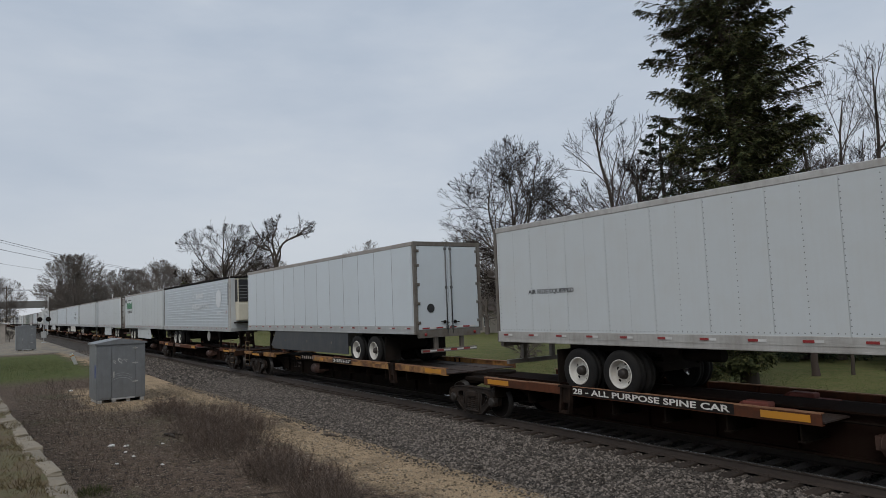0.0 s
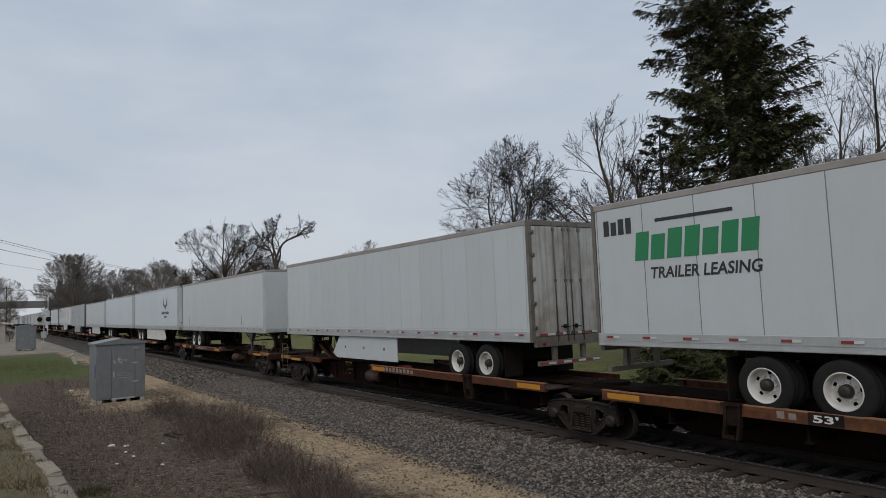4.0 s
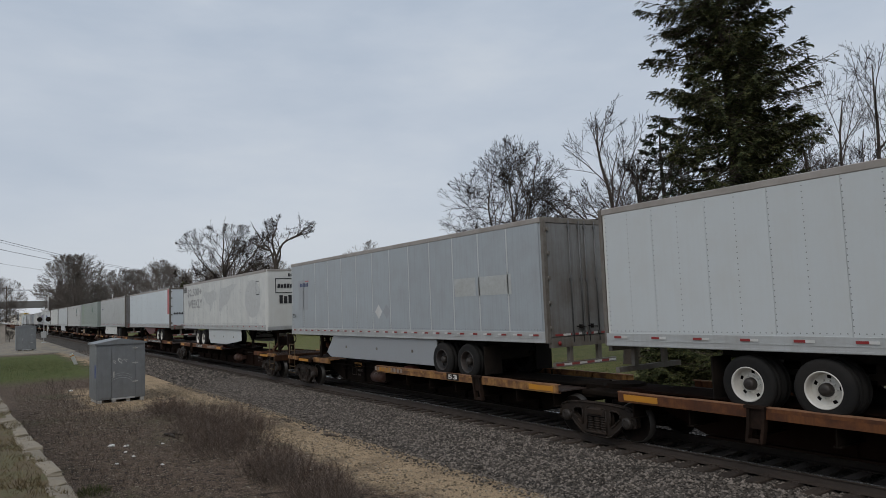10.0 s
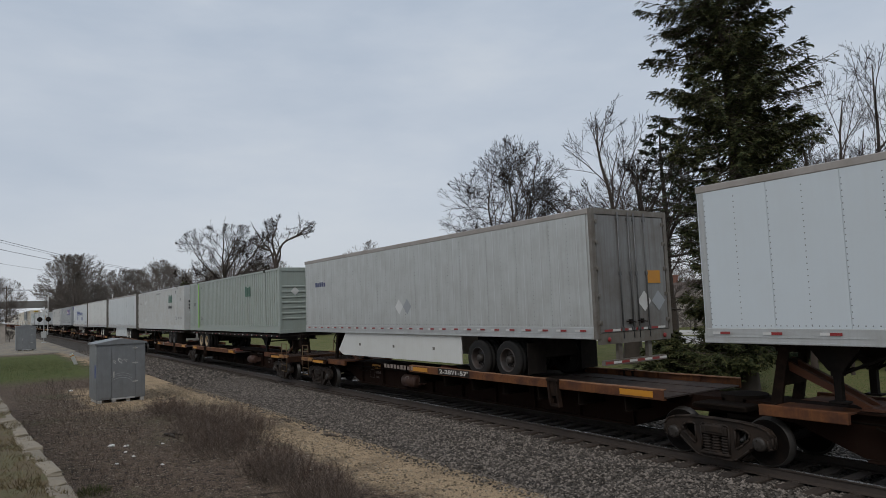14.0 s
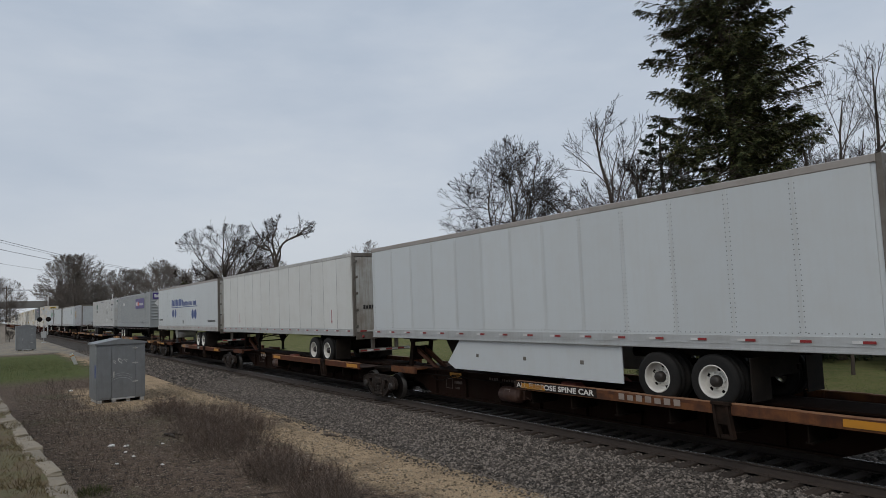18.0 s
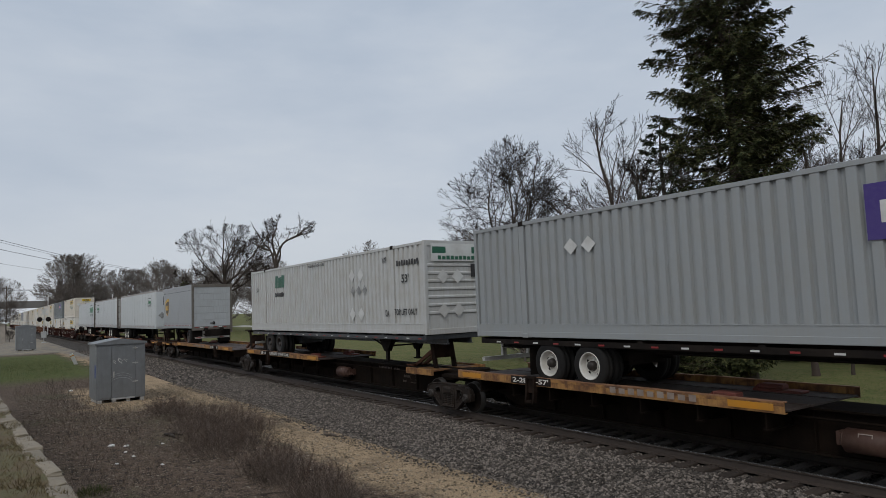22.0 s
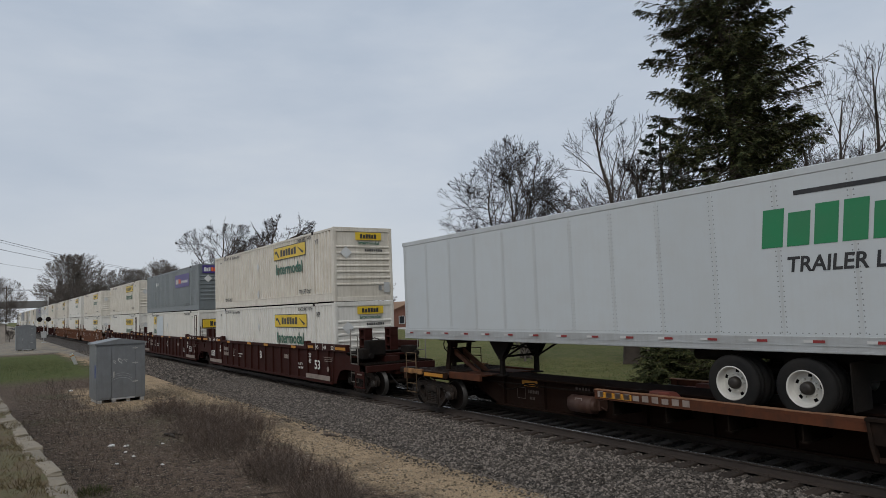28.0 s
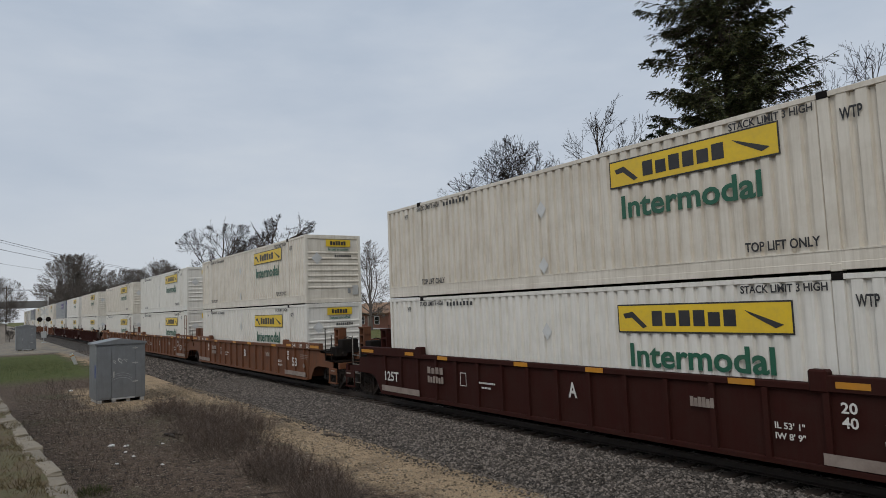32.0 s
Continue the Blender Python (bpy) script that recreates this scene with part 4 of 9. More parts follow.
def rail_truck(parent, x):
    tr = solid("truck", parent, truck_iron, "truck_bolster", lambda bm: (bevelled(bm, -0.2, 0.2, -1.12, 1.12, 0.50, 0.66, 0.03), rod(bm, (0, 0, 0.6), (0, 0, 0.8), 0.35, 20), [box(bm, a, a + 0.06, -0.7, 0.7, 0.3, 0.36) for a in (-0.42, 0.36)]), (x, 0, 0), "dark cast-iron two-axle rail truck")
    for sgn in (-1, 1):
        solid("side_frame", tr, truck_iron, "truck_side_frame", side_frame_mesh, (0, sgn * 1.0, 0), rot=(0, 0, 0))
        for sx in (-0.19, 0.0, 0.19):
            solid("coil_spring", tr, truck_iron, "coil_spring", spring_mesh, (sx, sgn * 1.0, 0))
        for ax in (-0.89, 0.89):
            solid("bearing_cap", tr, hub_metal, "bearing_cap", lambda bm: (lathe(bm, [(0.125, 0.10), (0.125, -0.04), (0.10, -0.06), (0.05, -0.065)], (0, 0, 0), 16), [rod(bm, (0.075 * math.cos(k * 2.094), -0.06, 0.075 * math.sin(k * 2.094)), (0.075 * math.cos(k * 2.094), -0.085, 0.075 * math.sin(k * 2.094)), 0.018, 6) for k in range(3)]), (ax, sgn * 1.06, 0.42), rot=(0, 0, 0 if sgn < 0 else 180))
    for ax in (-0.89, 0.89):
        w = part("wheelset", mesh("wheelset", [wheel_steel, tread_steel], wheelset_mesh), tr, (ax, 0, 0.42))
        WHEELSETS.append((w, parent, x + ax, ax))
    return tr


def coupler(parent, x, d):
    """The knuckle coupler that reaches out of an end in direction d."""
    solid("coupler", parent, truck_iron, ("coupler", d), lambda bm: (bevelled(bm, min(0, d * 0.75), max(0, d * 0.75), -0.08, 0.08, 0.76, 0.94, 0.015), bevelled(bm, min(d * 0.62, d * 0.98), max(d * 0.62, d * 0.98), -0.17, 0.15, 0.72, 0.98, 0.03)), (x, 0, 0))
    def hose(bm):
        prev = Vector((0.0, -0.45, 0.75))
        for k in range(1, 9):
            a = k / 8
            p = Vector((d * 1.0 * a, -0.45 + 0.2 * a, 0.75 - 0.42 * math.sin(a * math.pi * 0.75)))
            rod(bm, prev, p, 0.022, 6, caps=False)
            prev = p
    solid("air_hose", parent, rubber, ("air_hose", d), hose, (x, 0, 0))


def end_platform(parent, x, d, brake):
    """Walkway, railings, steps, coupler and hand brake over an end truck; d is the way out."""
    solid("end_deck", parent, deck_wood, ("end_deck", d), lambda bm: (box(bm, min(-d * 0.9, d * 1.15), max(-d * 0.9, d * 1.15), -1.22, 1.22, 1.02, 1.06), [box(bm, xx, xx + 0.02, -1.2, 1.2, 1.06, 1.075) for xx in np.arange(min(-d * 0.85, d * 1.1), max(-d * 0.85, d * 1.1), 0.12)]), (x, 0, 0))
    for sgn in (-1, 1):
        solid("side_sill", parent, sill_dark, ("end_sill", d), lambda bm: (bevelled(bm, min(-d * 1.0, d * 0.22), max(-d * 1.0, d * 0.22), -0.05, 0.05, 0.93, 1.08, 0.01), box(bm, min(-d * 1.0, d * 0.22), max(-d * 1.0, d * 0.22), -0.07, 0.06, 1.078, 1.094)), (x, sgn * 1.2, 0))
        solid("deck_edge", parent, sill_orange, ("deck_edge", d), lambda bm: (bevelled(bm, min(d * 0.2, d * 1.26), max(d * 0.2, d * 1.26), -0.045, 0.045, 1.0, 1.13, 0.008), [box(bm, min(d * a, d * (a + 0.2)), max(d * a, d * (a + 0.2)), -0.052, 0.052, 0.985, 1.11) for a in (0.25, 0.75)]), (x, sgn * 1.25, 0), "worn tan edge of the end deck")
        solid("reflector", parent, yellow_mark, "end_reflector", lambda bm: box(bm, -0.5, 0.5, -0.004, 0.004, -0.05, 0.05), (x - d * 0.38, sgn * 1.256, 1.01))
        def rail_hoop(bm):
            for xx in (0.55, 1.12):
                rod(bm, (d * xx, 0, 0.40), (d * xx, 0, 1.62), 0.016, 6)
            for zz in (1.62, 1.36):
                rod(bm, (d * 0.55, 0, zz), (d * 1.12, 0, zz), 0.016, 6)
            for zz in (0.42, 0.68):
                rod(bm, (d * 0.55, 0, zz), (d * 1.12, 0, zz), 0.018, 6)
        solid("hand_rail", parent, rail_tan, ("hand_rail", d), rail_hoop, (x, sgn * 1.27, 0), "rusty hooped hand rail with steps")
    solid("end_beam", parent, sill_dark, ("end_beam", d), lambda bm: bevelled(bm, min(d * 1.1, d * 1.3), max(d * 1.1, d * 1.3), -1.28, 1.28, 0.80, 1.06, 0.015), (x, 0, 0))
    solid("draft_sill", parent, spine_black, ("draft_sill", d), lambda bm: box(bm, min(0, d * 1.3), max(0, d * 1.3), -0.25, 0.25, 0.70, 1.02), (x, 0, 0))
    coupler(parent, x + d * 1.3, d)
    if brake:
        b = solid("brake_stand", parent, hitch_steel, "brake_stand", lambda bm: (bevelled(bm, -0.09, 0.09, -0.10, 0.10, 1.4, 2.0, 0.02), box(bm, -0.05, 0.05, -0.06, 0.06, 1.05, 1.4)), (x + d * 0.95, 0.45, 0))
        solid("brake_wheel", b, black_steel, ("brake_wheel", d), lambda bm: ([rod(bm, (d * 0.16, 0.28 * math.cos(k * 0.524), 1.78 + 0.28 * math.sin(k * 0.524)), (d * 0.16, 0.28 * math.cos((k + 1) * 0.524), 1.78 + 0.28 * math.sin((k + 1) * 0.524)), 0.018, 6) for k in range(12)], [rod(bm, (d * 0.16, 0, 1.78), (d * 0.16, 0.28 * math.cos(k * 1.257), 1.78 + 0.28 * math.sin(k * 1.257)), 0.013, 6) for k in range(5)], rod(bm, (d * 0.08, 0, 1.78), (d * 0.19, 0, 1.78), 0.05, 10)))


def hitch(parent, x, d, drop):
    """The trailer stand: two legs, a top plate and a sloping strut. d: towards the trailer's nose."""
    st = solid("hitch", parent, hitch_steel, ("hitch_legs", d), lambda bm: ([prism(bm, [(d * 0.16, 1.06), (d * 0.36, 1.06), (d * 0.12, 2.12), (d * -0.06, 2.12)], y - 0.035, y + 0.035) for y in (-0.36, 0.36)], box(bm, min(d * 0.06, d * 0.22), max(d * 0.06, d * 0.22), -0.33, 0.33, 1.45, 1.9), box(bm, min(d * 0.02, d * 0.5), max(d * 0.02, d * 0.5), -0.48, 0.48, 1.03, 1.09)), (x, 0, -drop), "dark steel trailer hitch stand")
    solid("hitch_plate", st, hitch_steel, "hitch_plate", lambda bm: (bevelled(bm, -0.45, 0.45, -0.5, 0.5, 2.15, 2.205, 0.015), box(bm, -0.16, 0.22, -0.42, 0.42, 2.06, 2.16)))
    solid("hitch_strut", st, rust_orange, ("hitch_strut", d), lambda bm: ([prism(bm, [(-d * 1.45, 1.10), (-d * 1.25, 1.10), (d * 0.22, 1.78), (d * 0.16, 1.92)], y - 0.05, y + 0.05) for y in (-0.16, 0.16)], box(bm, min(-d * 1.6, -d * 1.2), max(-d * 1.6, -d * 1.2), -0.35, 0.35, 1.08, 1.17)), label="rust-coloured folding strut")


def spine_unit(label, sl, sr, wheel_end, end_l, end_r, hitches, plat=8.8, edge=None, text=None, gap=0.9, brake=True, low=True):
    """One platform of an articulated spine car between the trucks at sl and sr. wheel_end: the end with the wheel deck."""
    u = thing("spine_car", label, "rail car", "spine cars of the train")
    s = (sl + sr) / 2
    on_train(u, s, 0.0, wheel_end == "l")
    tu = wheel_end == "l"
    h = (sr - sl) / 2
    edge = edge or sill_orange
    sag = SAG if low else 0.0
    w2l = -1 if tu else 1    # from the train's way to own space
    pts = [(-h - 0.25, 1.06), (h + 0.25, 1.06), (h + 0.25, 0.78), (h - 1.15, 0.74), (h - 2.3, 0.30), (-h + 2.3, 0.30), (-h + 1.15, 0.74), (-h - 0.25, 0.78)]
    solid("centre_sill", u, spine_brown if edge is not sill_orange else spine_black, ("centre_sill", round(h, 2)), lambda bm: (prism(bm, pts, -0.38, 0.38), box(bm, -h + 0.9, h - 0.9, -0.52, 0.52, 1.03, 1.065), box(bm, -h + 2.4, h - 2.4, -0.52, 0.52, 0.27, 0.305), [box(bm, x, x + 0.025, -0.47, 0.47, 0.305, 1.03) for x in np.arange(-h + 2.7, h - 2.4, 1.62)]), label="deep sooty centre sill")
    # wheel deck at +x of own space
    px1, px0 = h - gap, h - gap - plat
    solid("deck_plate", u, deck_wood, ("deck_plate", plat), lambda bm: (box(bm, 0, plat, -1.23, 1.23, 1.066, 1.095), [box(bm, 0, plat, y - 0.02, y + 0.02, 1.095, 1.11) for y in (-0.5, 0.5)]), (px0, 0, -sag), "grimy wheel deck")
    k = 0.30 + 0.1 * ((abs(int(s)) * 7) % 4) / 4
    for sgn in (-1, 1):
        web = edge
        far = plat - 3.0
        eb = part("edge_beam", mesh(("edge_beam", plat), web, lambda bm: (box(bm, 0, plat, -0.05, -0.035, 1.05, 1.228), box(bm, 0, plat, -0.05, 0.035, 1.035, 1.05), [box(bm, x, x + 0.02, -0.035, 0.03, 1.05, 1.228) for x in np.arange(0.2, plat, 1.2)])), u, (px0, sgn * 1.262, -sag), "worn painted edge beam", scale=(1, -sgn, 1))
        solid("beam_lip", eb, lip_worn, ("beam_lip", plat), lambda bm: [box(bm, a, min(a + 1.18, plat), -0.058, 0.035, 1.228 + 0.004 * ((i * 7) % 3 - 1), 1.248 + 0.004 * ((i * 7) % 3 - 1)) for i, a in enumerate(np.arange(0, plat, 1.18))], label="worn top lip of the beam")
        solid("beam_plate", eb, edge, ("beam_plate", plat), lambda bm: (box(bm, far, plat - 0.02, -0.056, -0.05, 1.055, 1.228), box(bm, 0.0, far - 0.3, -0.054, -0.05, 1.165, 1.228)), label="worn painted beam face")
        for fx in (0.02, 0.885):
            solid("reflector", u, yellow_mark, "edge_reflector", lambda bm: box(bm, 0, 0.85, -0.004, 0.004, -0.06, 0.06), (px0 + fx * plat, sgn * 1.322, 1.135 - sag))
        solid("stake_pocket", u, hitch_steel, "stake_pocket", lambda bm: ([prism(bm, [(a, 1.25), (a + 0.05, 1.25), (a + 0.09, 0.85), (a + 0.13, 0.62), (a + 0.08, 0.62), (a + 0.03, 0.85)], -0.055, 0.055) for a in (-0.17, 0.10)], box(bm, -0.12, 0.18, -0.02, 0.02, 0.86, 1.2), box(bm, -0.18, 0.2, -0.07, 0.07, 1.21, 1.26), box(bm, -0.02, 0.22, -0.05, 0.05, 0.62, 0.68)), (px1 - 3.1, sgn * 1.325, -sag))
    for y in (-0.78, 0.78):
        solid("wheel_chock", u, chock_red, "wheel_chock", lambda bm: (bevelled(bm, -0.5, 0.5, -0.16, 0.16, 1.096, 1.15, 0.012), bevelled(bm, -0.12, 0.38, -0.12, 0.12, 1.15, 1.25, 0.02), prism(bm, [(0.38, 1.15), (0.38, 1.24), (0.5, 1.15)], -0.12, 0.12)), (px0 + 1.25, y, -sag), "faded red folded chock bracket")
    for x in np.arange(0.4, plat, 1.35):
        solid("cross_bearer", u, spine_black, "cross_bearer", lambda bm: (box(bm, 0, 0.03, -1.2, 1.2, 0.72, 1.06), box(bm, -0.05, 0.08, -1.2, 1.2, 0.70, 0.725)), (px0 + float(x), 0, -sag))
    # far end: side boxes over the truck
    for sgn in (-1, 1):
        solid("end_step", u, edge, ("end_step", edge.name), lambda bm: (bevelled(bm, 0, 1.5, -0.05, 0.05, 0.93, 1.12, 0.01), box(bm, 0.1, 1.4, 0.05, 0.8, 1.04, 1.07)), (-h + 0.9, -1.0, 0)) if sgn < 0 else part("end_step", mesh(("end_step", edge.name), edge, lambda bm: None), u, (-h + 0.9, 1.0, 0), scale=(1, -1, 1))
    # tank, pipe, brake cylinder
    tank = solid("air_tank", u, tank_paint, "air_tank", lambda bm: (rod(bm, (-0.36, 0, 0), (0.36, 0, 0), 0.20, 20), rod(bm, (-0.43, 0, 0), (-0.36, 0, 0), 0.11, 20, 0.20), rod(bm, (0.36, 0, 0), (0.43, 0, 0), 0.20, 20, 0.11), box(bm, -0.54, -0.43, 0.0, 0.26, -0.10, 0.12), box(bm, 0.43, 0.50, 0.0, 0.26, -0.10, 0.12), rod(bm, (0.43, 0.02, 0), (0.62, 0.1, -0.1), 0.02, 6)), (px0 - 1.0, 0.64 if tu else -0.64, 0.62), "brown air reservoir hung on the sill", rot=(0, 0, 180 if tu else 0))
    part("decal", frame_rect(0.22, 0.13, 0.016)(dusty_strip), tank, (-0.12, -0.196, 0.035), "pale framed decal", (70, 0, 0))
    for sx, mk in ((3.0, frame_rect(0.34, 0.30, 0.014)), (3.45, bars(7, 0.42, 0.09, 0.3)), (3.5, bars(4, 0.22, 0.07, 0.3)), (5.2, bars(14, 1.5, 0.10, 0.35))):
        on_side(u, mk, faint_stencil, w2l * (-h + sx + 0.2), 0.86 if sx > 5 else 0.66 if sx == 3.45 else 0.5, half=0.384)
    solid("brake_pipe", u, spine_black, ("brake_pipe", round(h, 1)), lambda bm: (rod(bm, (-h + 1.2, -0.56, 0.9), (h - 1.2, -0.56, 0.9), 0.022, 6), rod(bm, (-h + 1.2, 0.56, 0.9), (h - 1.2, 0.56, 0.9), 0.022, 6), [rod(bm, (-h + 2.6 + i * 0.3, -0.58, 0.85 - 0.12 * math.sin(i)), (-h + 2.9 + i * 0.3, -0.58, 0.85 - 0.12 * math.sin(i + 1)), 0.02, 6) for i in range(6)]))
    for y in (-1, 1):
        part("reflector", rect(0.62, 0.15)(yellow_mark), u, (-h + 3.4, y * 0.386, 0.84), "", (90, 0, 0 if y < 0 else 180))
    for hx, hd in hitches:
        hitch(u, w2l * (hx - s), w2l * hd, sag + 0.06)
    # trucks: the left one belongs to this platform, the right one only at a coupler end
    rail_truck(u, w2l * (sl - s))
    if end_r:
        rail_truck(u, w2l * (sr - s))
        end_platform(u, w2l * (sr - s), w2l, brake)
    if end_l:
        end_platform(u, w2l * (sl - s), -w2l, brake)
    art = [(sl, -1)] if not end_l else []
    art += [(sr, 1)] if not end_r else []
    for sx, d in art:
        solid("articulation", u, spine_black, ("articulation", w2l * d), lambda bm: (rod(bm, (0, 0, 0.80), (0, 0, 1.12), 0.42, 20), bevelled(bm, -0.55, 0.55, -0.9, 0.9, 0.90, 1.0, 0.02)), (w2l * (sx - s) - w2l * d * 0.02, 0, 0.0 if d > 0 else 0.006))
    if text:
        for make, mat, x, z, wd in text:
            if mat is white_ink:
                on_side(u, rect(round(wd + 0.16, 2), 0.185), patch_black, x - s - 0.08, z - 0.03 - sag, 0.018, name="stencil_patch", half=1.304)
            on_side(u, make, mat, x - s, z - sag, 0.022, half=1.304)
    return u


# ---------------- well cars ----------------
def well_unit(label, sl, sr, end_l, end_r, paint, letter=None, near=True, tonnage=False):
    u = thing("well_car", label, "rail car", "well cars of the train")
    s = (sl + sr) / 2
    on_train(u, s, 0.0, False)
    h = (sr - sl) / 2
    e = 8.3
    yw = 1.475
    sides = {}
    for sgn in (-1, 1):
        sd = solid("side_plate", u, paint, ("well_side",), lambda bm: prism(bm, [(-e, 0.30), (e, 0.30), (e + 0.15, 1.62), (-e - 0.15, 1.62)], -0.012, 0.012), (0, sgn * yw, 0), "tall ribbed well side")
        sides[sgn] = sd
        solid("top_chord", u, paint, "well_top_chord", lambda bm: (bevelled(bm, -5.9, 5.9, -0.09, 0.09, 1.50, 1.62, 0.015), [bevelled(bm, a, b, -0.09, 0.09, 1.50, 1.76, 0.015) for a, b in ((-9.6, -5.9), (5.9, 9.6))], [bevelled(bm, a, b, -0.11, 0.11, 1.48, 1.84, 0.03) for a, b in ((-6.05, -5.75), (5.75, 6.05))]), (0, sgn * yw, 0))
        solid("bottom_chord", u, paint, "well_bottom_chord", lambda bm: bevelled(bm, -e, e, -0.08, 0.04, 0.26, 0.36, 0.01), (0, sgn * yw, 0), rot=(0, 0, 0 if sgn < 0 else 180))
        if near:
            for i in range(17):
                solid("rib", sd, paint, "well_rib", lambda bm: prism(bm, [(-0.05, 0.33), (0.05, 0.33), (0.05, 1.5), (-0.05, 1.5)], 0.0, 0.085), (-e + 0.3 + i * (2 * e - 0.6) / 16, 0, 0), rot=(0, 0, 180 if sgn < 0 else 0))
        else:
            solid("rib_run", sd, paint, "well_ribs_joined", lambda bm: [prism(bm, [(x - 0.05, 0.33), (x + 0.05, 0.33), (x + 0.05, 1.5), (x - 0.05, 1.5)], -0.085, 0.085) for x in np.linspace(-e + 0.3, e - 0.3, 17)])
        for d in (-1, 1):
            solid("end_side", u, paint, ("well_end_side", d, round(h, 1), bool(end_r if d > 0 else end_l)), lambda bm: prism(bm, [(d * (e - 0.02), 0.30), (d * (e + 0.22), 0.31), (d * (e + 0.36), 0.55), (d * (e + 0.58), 0.78), (d * (e + 0.9), 0.86), (d * (h + (0.62 if (end_r if d > 0 else end_l) else 0.15)), 0.86), (d * (h + (0.62 if (end_r if d > 0 else end_l) else 0.15)), 1.06), (d * (h - 0.1), 1.10), (d * (h - 0.14), 1.36), (d * (e + 1.15), 1.40), (d * (e + 1.1), 1.60), (d * (e - 0.02), 1.60)], -0.012, 0.012), (0, sgn * (yw - 0.03), 0))
            solid("dusty_strip", u, dusty_strip, ("dusty_strip", d), lambda bm: box(bm, min(d * 5.9, d * 8.2), max(d * 5.9, d * 8.2), -0.003, 0.003, 0.38, 0.56), (0, sgn * (yw + 0.088), 0))
            for xx, ww in ((1.2, 0.5), (4.6, 0.5), (6.42, 0.5), (9.15, 0.85)):
                solid("reflector", u, yellow_mark, ("well_reflector", ww), lambda bm: box(bm, -ww / 2, ww / 2, -0.004, 0.004, -0.05, 0.05), (d * xx, sgn * (yw + 0.094), 1.565 if xx < 5.9 else 1.62))
    solid("well_floor", u, spine_black, "well_floor", lambda bm: (box(bm, -8.3, 8.3, -1.3, 1.3, 0.36, 0.44), [box(bm, x, x + 0.2, -yw, yw, 0.28, 0.38) for x in (-8.1, -4.0, -0.1, 4.0, 7.9)]))
    for d in (-1, 1):
        ended = end_r if d > 0 else end_l
        solid("bulkhead", u, paint, ("well_bulkhead", d), lambda bm: (box(bm, min(d * 8.28, d * 8.42), max(d * 8.28, d * 8.42), -1.4, 1.4, 0.4, 1.45), box(bm, min(d * 8.42, d * (h + 0.1)), max(d * 8.42, d * (h + 0.1)), -1.3, 1.3, 1.30, 1.36), box(bm, min(d * 8.42, d * (h + 0.4)), max(d * 8.42, d * (h + 0.4)), -0.3, 0.3, 0.76, 1.30)))
        rail_x = h if ended else h - 0.9
        def posts(bm):
            for y in (-1.42, 1.42):
                for xx in (rail_x - 0.1, rail_x + 0.45):
                    rod(bm, (d * xx, y, 0.45), (d * xx, y, 2.35 if xx < rail_x else 2.1), 0.02, 6)
                for zz in (0.47, 0.78, 1.10, 1.42):
                    rod(bm, (d * (rail_x - 0.1), y, zz), (d * (rail_x + 0.45), y, zz), 0.02, 6)
        if ended or d > 0:
            solid("hand_rail", u, frame_alu if ended and paint is well_maroon else (paint if paint is well_maroon else black_steel), ("well_hand_rail", d, round(rail_x, 2)), posts, label="ladder and grab irons")
        if ended:
            solid("end_sill", u, paint, ("well_end_sill", d, round(h, 1)), lambda bm: (box(bm, min(d * (h + 0.1), d * (h + 1.05)), max(d * (h + 0.1), d * (h + 1.05)), -0.25, 0.25, 0.70, 1.0), bevelled(bm, min(d * (h + 0.95), d * (h + 1.1)), max(d * (h + 0.95), d * (h + 1.1)), -1.40, 1.40, 0.84, 1.06, 0.012)))
            gr = solid("walkway", u, spine_black, ("well_walkway", d, round(h, 1)), lambda bm: ([box(bm, min(d * (h + 0.1 + k * 0.08), d * (h + 0.13 + k * 0.08)), max(d * (h + 0.1 + k * 0.08), d * (h + 0.13 + k * 0.08)), -1.38, 1.38, 1.08, 1.11) for k in range(12)], [box(bm, min(d * (h + 0.08), d * (h + 1.08)), max(d * (h + 0.08), d * (h + 1.08)), y, y + 0.03, 1.06, 1.105) for y in (-1.3, -0.5, 0.5, 1.27)]), label="dark slatted end walkway")
            solid("roof_sheet", u, black_steel, ("well_end_sheet", d, round(h, 1)), lambda bm: bevelled(bm, min(d * (e + 0.2), d * (h - 0.2)), max(d * (e + 0.2), d * (h - 0.2)), -1.38, 1.38, 1.42, 1.46, 0.01), label="dark sheet over the end")
            for y in (-1, 1):
                solid("step_panel", u, paint, ("well_step_panel", d), lambda bm: (bevelled(bm, -0.34, 0.34, -0.02, 0.02, 0.62, 0.86, 0.01), [box(bm, a, a + 0.04, -0.015, 0.015, 0.30, 0.64) for a in (-0.33, 0.29)], box(bm, -0.34, 0.34, -0.05, 0.05, 0.29, 0.33)), (d * (h + 0.62), y * 1.46, 0))
                solid("stencil", u, dusty_strip, "well_end_stencil", lambda bm: [box(bm, -0.2 + k * 0.07, -0.15 + k * 0.07, -0.004, 0.004, 0.74, 0.79) for k in range(5)], (d * (h + 0.68), y * 1.484, 0))
                solid("air_tank", u, spine_black, "well_air_tank", lambda bm: (rod(bm, (-0.32, 0, 0), (0.32, 0, 0), 0.17, 14), rod(bm, (-0.38, 0, 0), (-0.32, 0, 0), 0.1, 14, 0.17)), (d * (h - 0.35), y * 1.1, 1.27))
